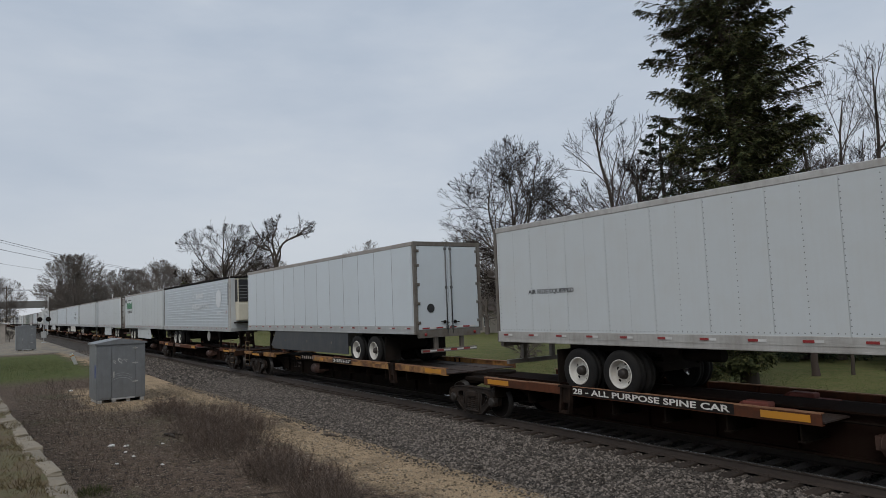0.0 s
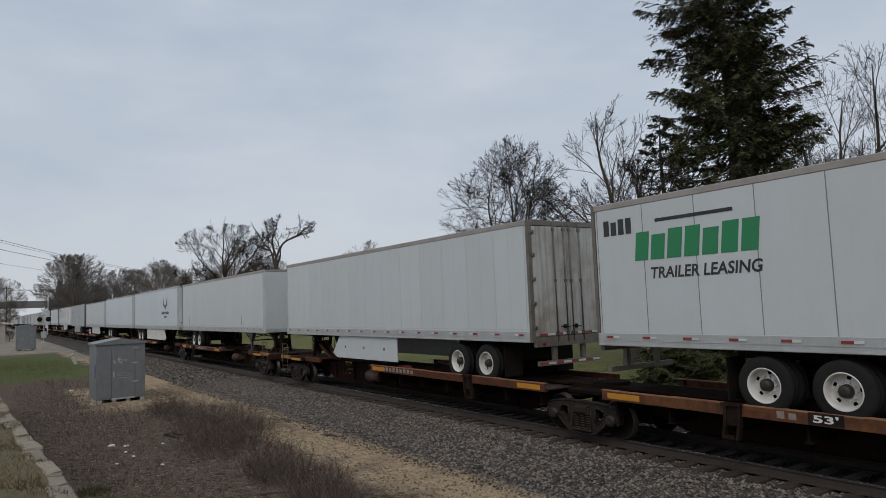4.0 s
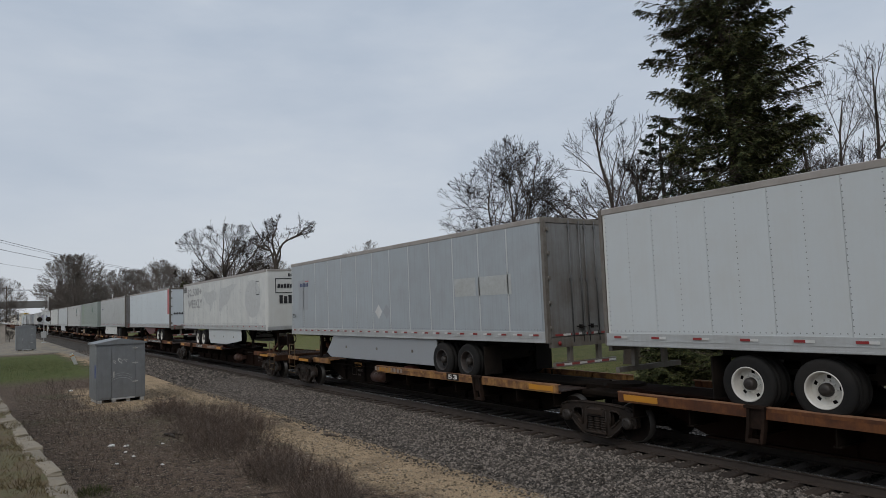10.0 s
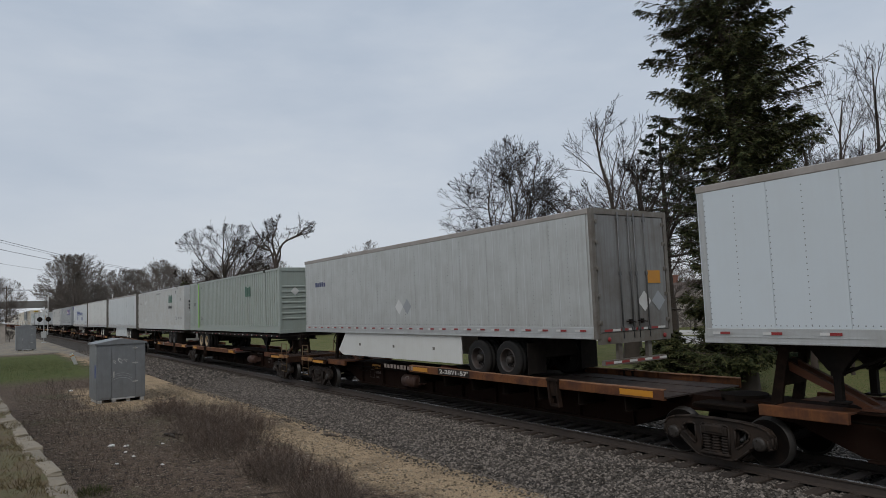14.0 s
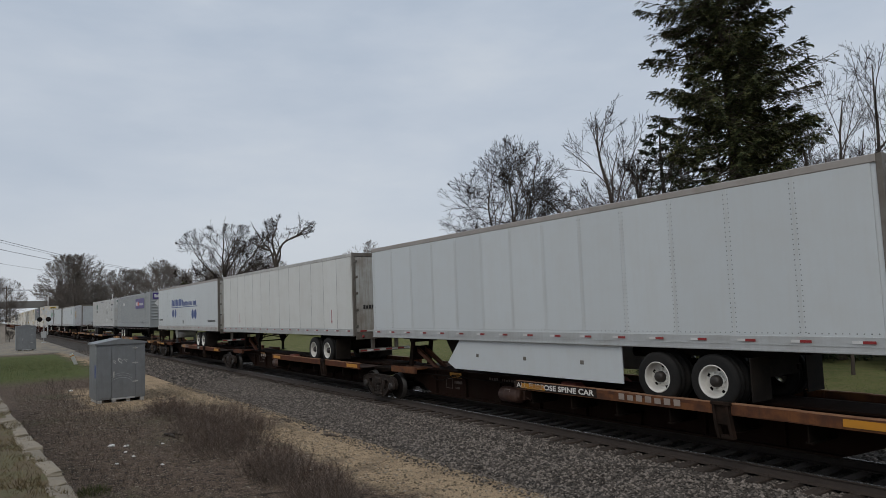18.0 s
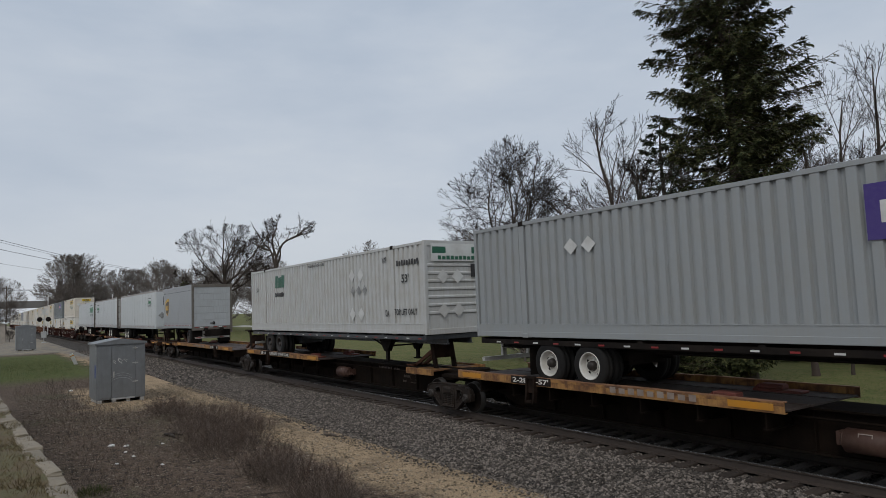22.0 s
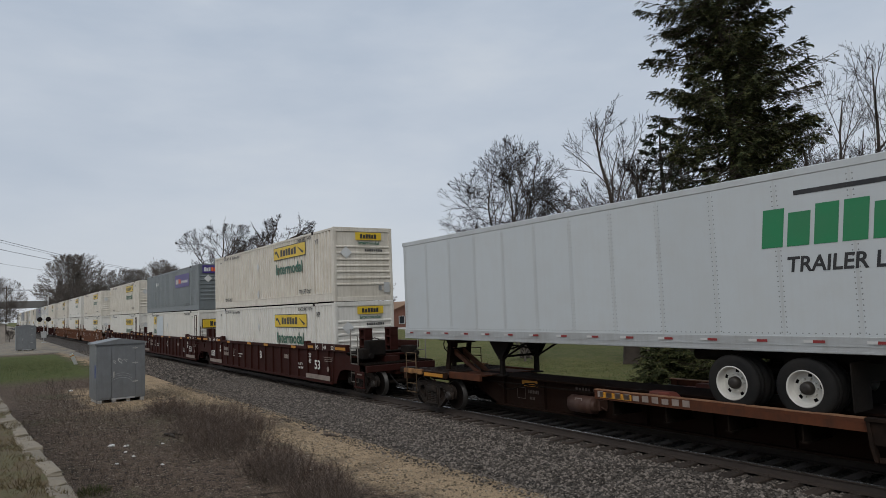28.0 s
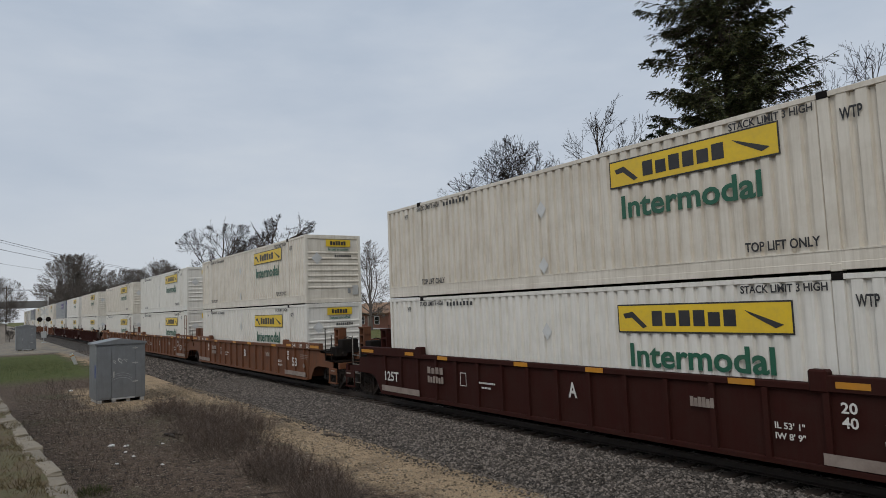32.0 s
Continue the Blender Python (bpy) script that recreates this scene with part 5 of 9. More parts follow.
            for y in (-0.55, 0.55):
                solid("end_upright", u, paint, ("well_end_upright", d, round(h, 1)), lambda bm: ([bevelled(bm, min(d * (h - a), d * (h - a + 0.09)), max(d * (h - a), d * (h - a + 0.09)), -0.17, 0.17, 1.36, 2.3, 0.02) for a in (0.80, 0.44)], [box(bm, min(d * (h - 0.8), d * (h - 0.35)), max(d * (h - 0.8), d * (h - 0.35)), -0.17, 0.17, zz, zz + 0.06) for zz in (1.62, 1.95, 2.26)]), (0, y, 0))
            for y in (-1.0, 0.9):
                solid("valve_box", u, black_steel, "valve_box", lambda bm: (bevelled(bm, -0.28, 0.28, -0.2, 0.2, 1.24, 1.62, 0.03), rod(bm, (-0.45, 0.1, 1.35), (0.45, 0.1, 1.35), 0.09, 10)), (d * (h + 0.1), y, 0))
            coupler(u, d * (h + 0.95), d)
            solid("brake_box", u, black_steel, ("brake_box", d), lambda bm: (bevelled(bm, -0.2, 0.2, -0.35, 0.35, 1.36, 1.9, 0.03), [rod(bm, (0, 0.28 * math.cos(k * 0.524), 1.7 + 0.28 * math.sin(k * 0.524)), (0, 0.28 * math.cos((k + 1) * 0.524), 1.7 + 0.28 * math.sin((k + 1) * 0.524)), 0.018, 6) for k in range(12)]), (d * (h + 0.2), -0.6, 0))
        else:
            solid("end_posts", u, paint, ("well_end_posts", d, round(h, 1)), lambda bm: ([box(bm, min(d * (h - 0.8), d * (h - 0.35)), max(d * (h - 0.8), d * (h - 0.35)), y - 0.16, y + 0.16, 1.30, 2.2) for y in (-0.95, 0.95)], rod(bm, (d * (h - 0.02), 0, 0.8), (d * (h - 0.02), 0, 1.3), 0.42, 18)))
    rail_truck(u, -h)
    if end_r:
        rail_truck(u, h)
    hz = yw + 0.095
    if near:
        for mk, mat, x, z in ((letters("20", 0.24, 0.17), white_ink, 6.22, 1.20), (letters("40", 0.24, 0.17), white_ink, 6.22, 0.98), (letters("53", 0.52, 0.36), white_ink, 6.8, 0.76), (letters("45", 0.22, 0.14), white_ink, 6.98, 1.56), (rect(0.03, 0.24), white_ink, 6.9, 1.52), (letters("48", 0.22, 0.14), white_ink, 7.68, 1.56), (rect(0.03, 0.24), white_ink, 7.6, 1.52), (letters("53", 0.22, 0.14), white_ink, 8.35, 1.56), (rect(0.03, 0.24), white_ink, 8.62, 1.52),
                              (bars(9, 0.8, 0.035, 0.35), dusty_strip, 7.7, 1.24), (bars(11, 0.75, 0.03, 0.35), dusty_strip, 7.75, 1.17), (bars(9, 0.7, 0.03, 0.35), dusty_strip, 7.75, 1.10), (disc(0.10), dusty_strip, 7.95, 0.72), (letters("IL 53' 1\"", 0.5, 0.11), white_ink, 5.15, 0.85), (letters("IW 8' 9\"", 0.5, 0.11), white_ink, 5.15, 0.68), (bars(6, 0.5, 0.18, 0.1), dusty_strip, 3.55, 1.05),
                              (bars(4, 0.85, 0.19, 0.25), dusty_strip, -5.4, 1.10), (bars(6, 0.85, 0.19, 0.25), dusty_strip, -5.4, 0.84), (frame_rect(0.28, 0.36, 0.02), white_ink, -3.75, 0.86), (bars(8, 0.7, 0.05, 0.3), white_ink, -2.9, 0.98), (bars(6, 0.4, 0.05, 0.3), white_ink, -2.8, 0.86)):
            on_side(u, mk, mat, x, z, 0.0, half=hz)
        if letter:
            on_side(u, letters(letter, 0.26, 0.34), white_ink, 0.4, 0.92, 0.0, half=hz)
        if not end_r:
            solid("ladder", u, paint, ("well_ladder", round(yw, 2)), lambda bm: ([rod(bm, (x, 0, 0.42), (x, 0, 3.05), 0.022, 6) for x in (0, 0.42)], [rod(bm, (0, 0, z), (0.42, 0, z), 0.018, 6) for z in (0.5, 0.8, 1.1, 1.4, 2.2, 3.03)], [box(bm, x - 0.02, x + 0.02, 0, 0.14, z, z + 0.05) for x in (0, 0.42) for z in (0.7, 1.3)]), (h - 1.55, -yw - 0.14, 0), "dark ladder at the car's end")
        if not end_l:
            for mk, x, z in ((letters("53", 0.24, 0.15), -8.4, 1.55), (letters("48", 0.24, 0.15), -7.6, 1.55), (letters("45", 0.24, 0.15), -6.98, 1.55), (rect(0.03, 0.24), -8.47, 1.52), (rect(0.03, 0.24), -7.67, 1.52), (rect(0.03, 0.24), -7.05, 1.52), (letters("20", 0.24, 0.17), -6.35, 1.20), (letters("40", 0.24, 0.17), -6.35, 0.98)):
                on_side(u, mk, white_ink, x + 0.15, z, 0.0, half=hz)
        if tonnage:
            on_side(u, letters("125T", 0.85, 0.30), white_ink, -7.95, 0.72, 0.0, half=hz)
    return u


# ---------------- the train ----------------
def txt_deck(s, x, wd, ht=0.125):
    return (letters(s, wd, ht), white_ink, x, 1.085, wd)


def num_deck(n, x, wd, ht=0.125):
    return (bars(n, wd, ht, 0.34), dusty_strip, x, 1.085, wd)


SP = "articulated brown and orange steel spine car carrying a trailer"
B_ = "r"
spine_unit(SP, -15.4, 2.6, "l", False, True, [(1.4, 1)], text=[txt_deck("28 - ALL PURPOSE SPINE CAR", -11.2, 3.9)], edge=sill_brown)
spine_unit(SP, -33.45, -15.4, "r", True, False, [(-33.2, -1)], plat=9.6, text=[num_deck(9, -27.0, 1.9), txt_deck("2-28'/1-57'", -23.9, 1.45)], low=False)
spine_unit(SP, -54.1, -37.65, "l", False, True, [(-38.4, 1)], text=[num_deck(9, -50.3, 1.8)], edge=sill_brown)
spine_unit(SP, -71.4, -54.1, "l", False, False, [(-55.5, 1)], text=[num_deck(2, -66.6, 0.4), txt_deck("53'", -66.0, 0.4)], edge=sill_rust)
spine_unit(SP, -88.4, -71.4, "r", True, False, [(-87.9, -1)], text=[num_deck(8, -80, 1.8)], edge=sill_brown)
spine_unit(SP, -108.9, -92.7, "l", False, True, [(-92.95, 1)], text=[txt_deck("53'", -105.9, 0.42), num_deck(10, -104.0, 2.1)], edge=sill_brown)
spine_unit(SP, -126.4, -108.9, "l", False, False, [(-110.5, 1)], text=[txt_deck("53'", -120.6, 0.4), num_deck(3, -116.9, 0.8)], edge=sill_brown)
spine_unit(SP, -143.6, -126.4, "l", False, False, [(-127.9, 1)], text=[txt_deck("28 - ALL PURPOSE SPINE CAR", -137.5, 3.0)], edge=sill_rust)
spine_unit(SP, -161.2, -143.6, "l", False, False, [(-145.5, 1)], edge=sill_rust)
spine_unit(SP, -177.8, -161.2, "r", True, False, [(-177.4, -1)], text=[num_deck(9, -171.0, 1.9), txt_deck("53", -166.6, 0.45)])
spine_unit(SP, -199.7, -182.0, "l", False, True, [(-182.8, 1)], text=[txt_deck("2-28'/1-57'", -194.5, 1.3), num_deck(9, -192.05, 2.05)], plat=9.7, low=False, edge=sill_rust)
spine_unit(SP, -218.4, -199.7, "r", False, False, [(-217.3, -1)], plat=10.0, gap=1.8, text=[txt_deck("TWIN 28'-ALL PURPOSE SPINE CAR", -209.6, 4.6)], low=False, edge=sill_rust)
spine_unit(SP, -236.5, -218.4, "r", True, False, [(-236.0, -1)], plat=9.6, text=[num_deck(9, -230.5, 1.9), txt_deck("2-28'/1-57'", -227.2, 1.4)], low=False, edge=sill_rust)
spine_unit(SP, -256.6, -240.6, "l", False, True, [(-241.0, 1)], edge=sill_rust)
spine_unit(SP, -274.2, -256.6, "r", False, False, [(-273.1, -1)], text=[num_deck(3, -267.5, 0.8), txt_deck("53", -264.3, 0.4)], edge=sill_rust)
spine_unit(SP, -291.6, -274.2, "r", False, False, [(-290.3, -1)], text=[txt_deck("ALL PURPOSE SPINE CAR", -283.9, 2.6), num_deck(7, -280.6, 1.6)], edge=sill_rust)
spine_unit(SP, -309.0, -291.6, "r", False, False, [(-308.0, -1)], text=[num_deck(3, -302.8, 0.7)], edge=sill_brown)
spine_unit(SP, -325.5, -309.0, "r", True, False, [(-325.2, -1)], text=[num_deck(9, -318.8, 2.0), txt_deck("53'", -314.6, 0.45)], edge=sill_brown)
spine_unit(SP, -347.5, -329.6, "l", False, True, [(-330.4, 1)], plat=9.4, text=[txt_deck("2-28'/1-57'", -344.2, 1.3), num_deck(9, -341.0, 2.2)], low=False)
spine_unit(SP, -366.0, -347.5, "l", False, False, [(-349.4, 1)], text=[txt_deck("28 - ALL PURPOSE SPINE CAR", -363.0, 3.6)], low=False)
spine_unit("articulated spine car with a part-empty worn yellow deck", -383.8, -366.0, "r", True, False, [(-383.5, -1), (-367.5, 1)], plat=12.6, gap=1.7, text=[num_deck(9, -375.7, 2.6), txt_deck("2-28'/1-57'", -371.9, 1.5)], low=False)
spine_unit(SP, -405.0, -388.3, "l", False, True, [(-388.8, 1)], text=[num_deck(3, -397.2, 0.5)], edge=sill_brown)
spine_unit(SP, -422.0, -405.0, "r", False, False, [(-421.1, -1)], edge=sill_brown)
spine_unit(SP, -438.6, -422.0, "r", True, False, [(-438.5, -1)], text=[num_deck(10, -431.6, 2.4)], edge=sill_brown)

# trailers
a_ = van_trailer("white riveted box trailer with grey-brown top rail", -13.83, 2.32, "l", "sheet", white_paint, (2.8, 4.0), rail=alu, top=alu, z1=4.03)
on_side(a_, letters("AIR RIDE EQUIPPED", 1.55, 0.13), black_ink, -6.82, 2.13)
t_ = van_trailer("white plate trailer with dark slate side skirts", -34.08, -17.93, "r", "seam", cool_paint, (2.8, 4.1), navy_skirt, (3.2, 11.3), rail=rail_alu, low=False)
on_end(t_, bars(4, 0.16, 0.8, 0.3), black_ink, -1.22, 3.1, 8.08)
on_end(t_, disc(0.14), black_ink, -0.85, 1.75, 8.1)
t_ = van_trailer("ribbed silver refrigerated trailer with faded lettering", -53.4, -37.25, "l", "ribbed", reefer_skin, (3.45, 4.72), reefer=True, front_paint=white_paint, top=black_steel)
reefer_unit(t_, 1.09, 4.12, 8.075)
on_side(t_, letters("INTERMODAL", 4.0, 0.36, 0.2), ghost_ink, 0.15, 2.29, 0.016)
on_side(t_, bars(7, 1.8, 0.3, 0.2), ghost_ink, 1.14, 2.96, 0.016)
on_side(t_, shape([(0.1, 0.1), (0.45, 0.0), (0.8, 0.1), (0.98, 0.5), (0.9, 0.9), (0.62, 1.0), (0.66, 1.15), (0.45, 1.02), (0.2, 0.98), (0.0, 0.8), (-0.04, 0.4)], "fruit"), ghost_ink, 5.65, 2.3, 0.016)
for k_ in range(9):
    on_side(t_, bars(1, 0.13, 0.10, 0.0), black_ink, 7.86, 2.42 + k_ * 0.138, 0.016)
on_side(t_, letters("53'", 0.16, 0.15), red_panel, 7.5, 1.97, 0.016)
on_side(t_, bars(10, 0.8, 0.14, 0.25), ghost_ink, 5.77, 1.94, 0.016)
tank_ = solid("fuel_tank", t_, black_steel, "fuel_tank", lambda bm: (rod(bm, (0, -0.85, 0), (0, 0.85, 0), 0.28, 24), [box(bm, -0.30, 0.30, y - 0.03, y + 0.03, -0.02, 0.34) for y in (-0.5, 0.5)]), (-2.95, 0.15, 0.76), "black fuel tank with pale round ends")
for sg_ in (-1, 1):
    solid("tank_end", tank_, alu, "fuel_tank_end", lambda bm: (rod(bm, (0, -0.02, 0), (0, 0.02, 0), 0.285, 24), rod(bm, (0, -0.035, 0), (0, 0.035, 0), 0.10, 16)), (0, sg_ * 0.86, 0))


def leasing_mark(t, x, z, w, mat=None, boxed=False, half=W / 2):
    """A slanted green name drawn as blocks, its swoosh, and the words under it."""
    if boxed:
        on_side(t, frame_rect(w * 1.28, w * 0.62, 0.045), black_ink, x - w * 0.14, z - w * 0.2)
    on_side(t, bars(7, w, w * 0.21, 0.16, 0.12), leaf_green_ink if mat is None else mat, x, z)
    on_side(t, rect(w * 0.62, w * 0.025), black_ink, x + w * 0.2, z + w * 0.27)
    on_side(t, letters("TRAILER LEASING", w * 0.86, w * 0.085, 0.15), black_ink, x + w * 0.14, z - w * 0.14)


t_ = van_trailer("white plate trailer with green lettering and white skirts", -70.52, -54.37, "l", "seam", white_paint, (3.7, 5.0), white_paint, (4.0, 9.9))
leasing_mark(t_, -6.95, 2.72, 2.75)
on_side(t_, bars(4, 0.8, 0.33, 0.25), black_ink, -7.75, 3.3)
on_end(t_, bars(7, 1.2, 0.24, 0.16, 0.12), leaf_green_ink, -0.7, 3.15, 8.12)
on_end(t_, bars(4, 1.3, 0.42, 0.25), black_ink, -0.75, 2.5, 8.12)
van_trailer("plain white box trailer with white skirts", -88.85, -72.7, "r", "sheet", white_paint, (1.9, 3.2), white_paint, (4.6, 9.5), rods4=True)
t_ = van_trailer("plain white box trailer with small red arrows", -107.95, -91.8, "l", "sheet", white_paint, (2.9, 4.2), top=brown_rail, gear=3.85, legs=galv_leg)
for ax in (-6.22, 4.6):
    on_side(t_, rect(0.05, 0.38), red_mark, ax, 1.47)
    on_side(t_, shape([(0, 0.15), (0.07, 0), (0.14, 0.15)], "arrowhead"), red_mark, ax - 0.045, 1.33)
on_end(t_, disc(0.11), black_ink, 0.05, 3.55, 8.12)
on_end(t_, bars(5, 0.4, 0.22, 0.2), grey_ink, 0.5, 3.2, 8.12)
on_end(t_, disc(0.07), black_ink, 0.55, 1.6, 8.12)
on_end(t_, disc(0.07), black_ink, 0.85, 1.75, 8.12)
t_ = van_trailer("white refrigerated trailer with black antler emblem and cream skirts", -125.55, -109.4, "l", "sheet", cool_paint, (2.3, 3.5), cream_skirt, (3.9, 10.9), reefer=True, top=alu)
reefer_unit(t_, 1.09, 4.12, 8.075)
WING = [(0.92, 0.0), (0.70, 0.20), (0.44, 0.31), (0.10, 0.48), (0.34, 0.45), (0.13, 0.70), (0.42, 0.60), (0.31, 0.75), (0.21, 1.02), (0.46, 0.77), (0.53, 0.52), (0.71, 0.39), (0.85, 0.33), (0.925, 0.42)]
on_side(t_, shape(WING, "wing_a"), black_ink, 3.3, 2.38)
on_side(t_, shape([(1.85 - x, z) for x, z in WING[::-1]], "wing_b"), black_ink, 3.3, 2.38)
on_side(t_, bars(5, 1.05, 0.2, 0.2), black_ink, 3.02, 2.09)
on_side(t_, bars(5, 1.1, 0.2, 0.2), black_ink, 4.28, 2.09)
on_side(t_, bars(4, 0.9, 0.14, 0.2), black_ink, 3.82, 1.83)
van_trailer("plain cool white box trailer", -143.0, -126.85, "l", "sheet", cool_paint, (2.4, 3.7))
t_ = van_trailer("plain white box trailer with white side skirts", -160.55, -144.4, "l", "sheet", white_paint, (3.18, 4.48), white_paint, (3.4, 10.3), front_paint=cream_paint, z1=4.02)
on_end(t_, disc(0.16), black_ink, 0.45, 3.45, 8.12)
t_ = van_trailer("grey plate trailer with grey skirts and placards", -178.55, -162.4, "r", "plate", grey_paint, (3.3, 4.55), fleet_grey, (3.5, 11.3), rim=rim_dark, rods4=True, tape_step=0.6)
on_side(t_, rect(1.0, 1.23), fleet_grey, -7.22, 2.0, 0.004)
on_side(t_, bars(6, 0.9, 0.16, 0.2), navy_ink, -7.05, 2.95)
on_side(t_, rect(0.4, 0.03), red_panel, -6.5, 3.16)
on_side(t_, letters("53", 0.26, 0.15), black_ink, -7.88, 1.68)
on_side(t_, rect(1.0, 0.5), silver_skin, 4.34, 2.19, 0.004)
on_side(t_, rect(1.4, 0.5), silver_skin, 5.45, 2.19, 0.004)
for dx in (0.0, 0.55):
    on_side(t_, diamond(0.5, 0.5), white_mark if dx == 0 else fleet_grey, -0.43 + dx, 1.58)
t_ = van_trailer("white trailer with faded grey sale lettering and white skirts", -197.9, -181.75, "l", "plate", patchy_paint, (3.55, 4.85), white_paint, (4.0, 10.2), front_paint=cream_paint, low=False, nose="long")
for k_, (x_, pts_) in enumerate(((-3.1, [(0.0, 1.15), (0.5, 1.3), (1.2, 1.2), (2.2, 1.32), (2.9, 1.15), (2.85, 0.75), (2.2, 0.62), (1.9, 0.3), (1.5, 0.0), (1.35, 0.5), (0.7, 0.6)]), (0.2, [(0.0, 0.1), (0.4, 0.0), (0.9, 0.35), (1.6, 0.45), (2.2, 0.8), (2.4, 1.1), (3.4, 1.45), (2.6, 1.5), (1.4, 1.35), (0.3, 1.4), (0.1, 0.8)]))):
    on_side(t_, shape(pts_, "peeled%d" % k_), peel_grey, x_, 2.05, 0.003, name="peeled_patch", label="peeled grey remains of a sign")
on_side(t_, shape([(1.2 + 1.2 * math.cos(k_ * math.pi / 10), 1.0 + 0.95 * math.sin(k_ * math.pi / 10)) for k_ in range(20)], "peeled_oval"), peel_grey, 4.9, 1.65, 0.003, name="peeled_patch")
on_side(t_, letters("$2,500+", 3.5, 0.55), grey_ink, -6.95, 3.08)
on_side(t_, letters("WEEKLY", 3.5, 0.54), grey_ink, -6.8, 2.38)
on_side(t_, bars(4, 0.84, 0.35, 0.25), black_ink, -7.95, 3.43)
on_side(t_, frame_rect(0.5, 0.68, 0.04), black_ink, 6.65, 2.82)
on_end(t_, frame_rect(1.35, 0.72, 0.04), black_ink, -0.85, 2.85, 8.12)
on_end(t_, bars(7, 1.1, 0.2, 0.18, 0.12), black_ink, -0.75, 3.1, 8.12)
on_end(t_, bars(4, 0.9, 0.4, 0.25), black_ink, -0.65, 2.35, 8.12)
on_end(t_, bars(10, 1.2, 0.15, 0.25), black_ink, -0.2, 3.65, 8.12)
t_ = van_trailer("white trailer with a red corner panel and red belly", -218.3, -202.15, "r", "sheet", cool_paint, (2.7, 4.0), gear=2.0, low=False)
on_side(t_, rect(0.62, 1.8), red_panel, 7.46, 2.1, name="red_side_patch", label="glossy red corner panel")
on_end(t_, bars(7, 0.8, 0.14, 0.25), black_ink, -1.0, 2.05, 8.1)
on_end(t_, rect(0.3, 0.42), fleet_grey, 0.5, 1.7, 8.1)
solid("belly_fairing", t_, red_belly, "belly_fairing", lambda bm: prism(bm, [(-3.8, 1.15), (1.1, 1.15), (0.9, 0.75), (0.2, 0.52), (-1.6, 0.5), (-2.6, 0.72)], -0.7, 0.7), (-0.8, 0, 0), "dark red underbody fairing")
t_ = van_trailer("silver grey plate trailer with cream skirts and orange door placard", -237.15, -221.0, "r", "grooved", silver_skin, (3.1, 4.35), cream_paint, (3.0, 11.0), rim=rim_dark, rods4=True, tape_step=0.6, low=False)
on_side(t_, bars(5, 1.0, 0.18, 0.2), navy_ink, -7.0, 2.88)
for dx in (0.0, 0.5):
    on_side(t_, diamond(0.5, 0.5), white_mark if dx == 0 else fleet_grey, -0.62 + dx, 1.72)
on_end(t_, rect(0.45, 0.3), yellow_mark, 0.5, 2.3, 8.1)
for dx in (0.0, 0.5):
    on_end(t_, diamond(0.48, 0.48), white_mark if dx == 0 else fleet_grey, 0.1 + dx, 1.65, 8.1)
van_trailer("white plate trailer with deep white skirts", -291.42, -275.27, "r", "plate", white_paint, (3.1, 4.35), white_paint, (4.4, 10.9))
t_ = van_trailer("white sheet trailer with black number and red arrows", -309.05, -292.9, "r", "seam", cream_paint, (2.4, 3.7), top=alu, rods4=False)
for ax in (-5.15, 6.2):
    on_side(t_, rect(0.05, 0.42), red_mark, ax, 1.53)
    on_side(t_, shape([(0, 0.15), (0.07, 0), (0.14, 0.15)], "arrowhead"), red_mark, ax - 0.045, 1.39)
on_end(t_, bars(7, 0.8, 0.14, 0.25), black_ink, -0.9, 1.95, 8.1)
t_ = van_trailer("white trailer with large blue lettering and blue discs", -326.25, -310.1, "r", "sheet", white_paint, (3.3, 4.5), top=brown_rail, rail=alu, legs=galv_leg, gear=3.2)
on_side(t_, bars(8, 3.4, 0.46, 0.2, 0.12), blue_ink, -3.56, 2.62)
on_side(t_, bars(8, 2.3, 0.28, 0.2), blue_ink, -0.12, 2.6)
on_side(t_, bars(3, 0.85, 0.28, 0.2), blue_ink, 2.4, 2.6)
on_side(t_, rect(7.15, 0.05), blue_ink, -3.59, 2.5)
for dx in (-3.385, -2.665, 2.05, 2.72):
    on_side(t_, disc(0.285 if dx < 0 else 0.30), blue_ink, dx, 1.825 if dx < 0 else 1.72)
on_side(t_, letters("53'", 0.4, 0.22), black_ink, -0.33, 1.42)
on_side(t_, bars(10, 1.2, 0.12, 0.25), black_ink, -7.6, 1.63)
on_side(t_, bars(14, 1.6, 0.13, 0.25), black_ink, 5.9, 1.5)
solid("side_tank", t_, alu, "side_tank", lambda bm: (rod(bm, (0, -0.62, 0), (0, 0.62, 0), 0.29, 28), rod(bm, (0, -0.625, 0), (0, -0.60, 0), 0.30, 28), rod(bm, (0, -0.65, 0), (0, -0.62, 0), 0.07, 12), box(bm, -0.03, 0.03, -0.5, -0.44, 0.28, 0.36), box(bm, -0.03, 0.03, 0.4, 0.46, 0.28, 0.36)), (-3.18, -0.40, 0.80), "round aluminium tank hung across the trailer")
t_ = van_trailer("white plate trailer with boxed green lettering", -403.8, -387.65, "l", "seam", white_paint, (2.8, 4.0), front_paint=white_paint, top=brown_rail)
leasing_mark(t_, 5.42, 3.0, 1.05, boxed=True)
on_side(t_, diamond(0.44, 0.42), grey_ink, -0.75, 1.43)
on_end(t_, frame_rect(1.25, 0.66, 0.04), black_ink, -0.7, 2.85, 8.12)
on_end(t_, bars(7, 1.0, 0.2, 0.18, 0.12), navy_ink, -0.6, 3.08, 8.12)
on_end(t_, bars(8, 0.8, 0.14, 0.25), black_ink, 0.1, 3.6, 8.12)
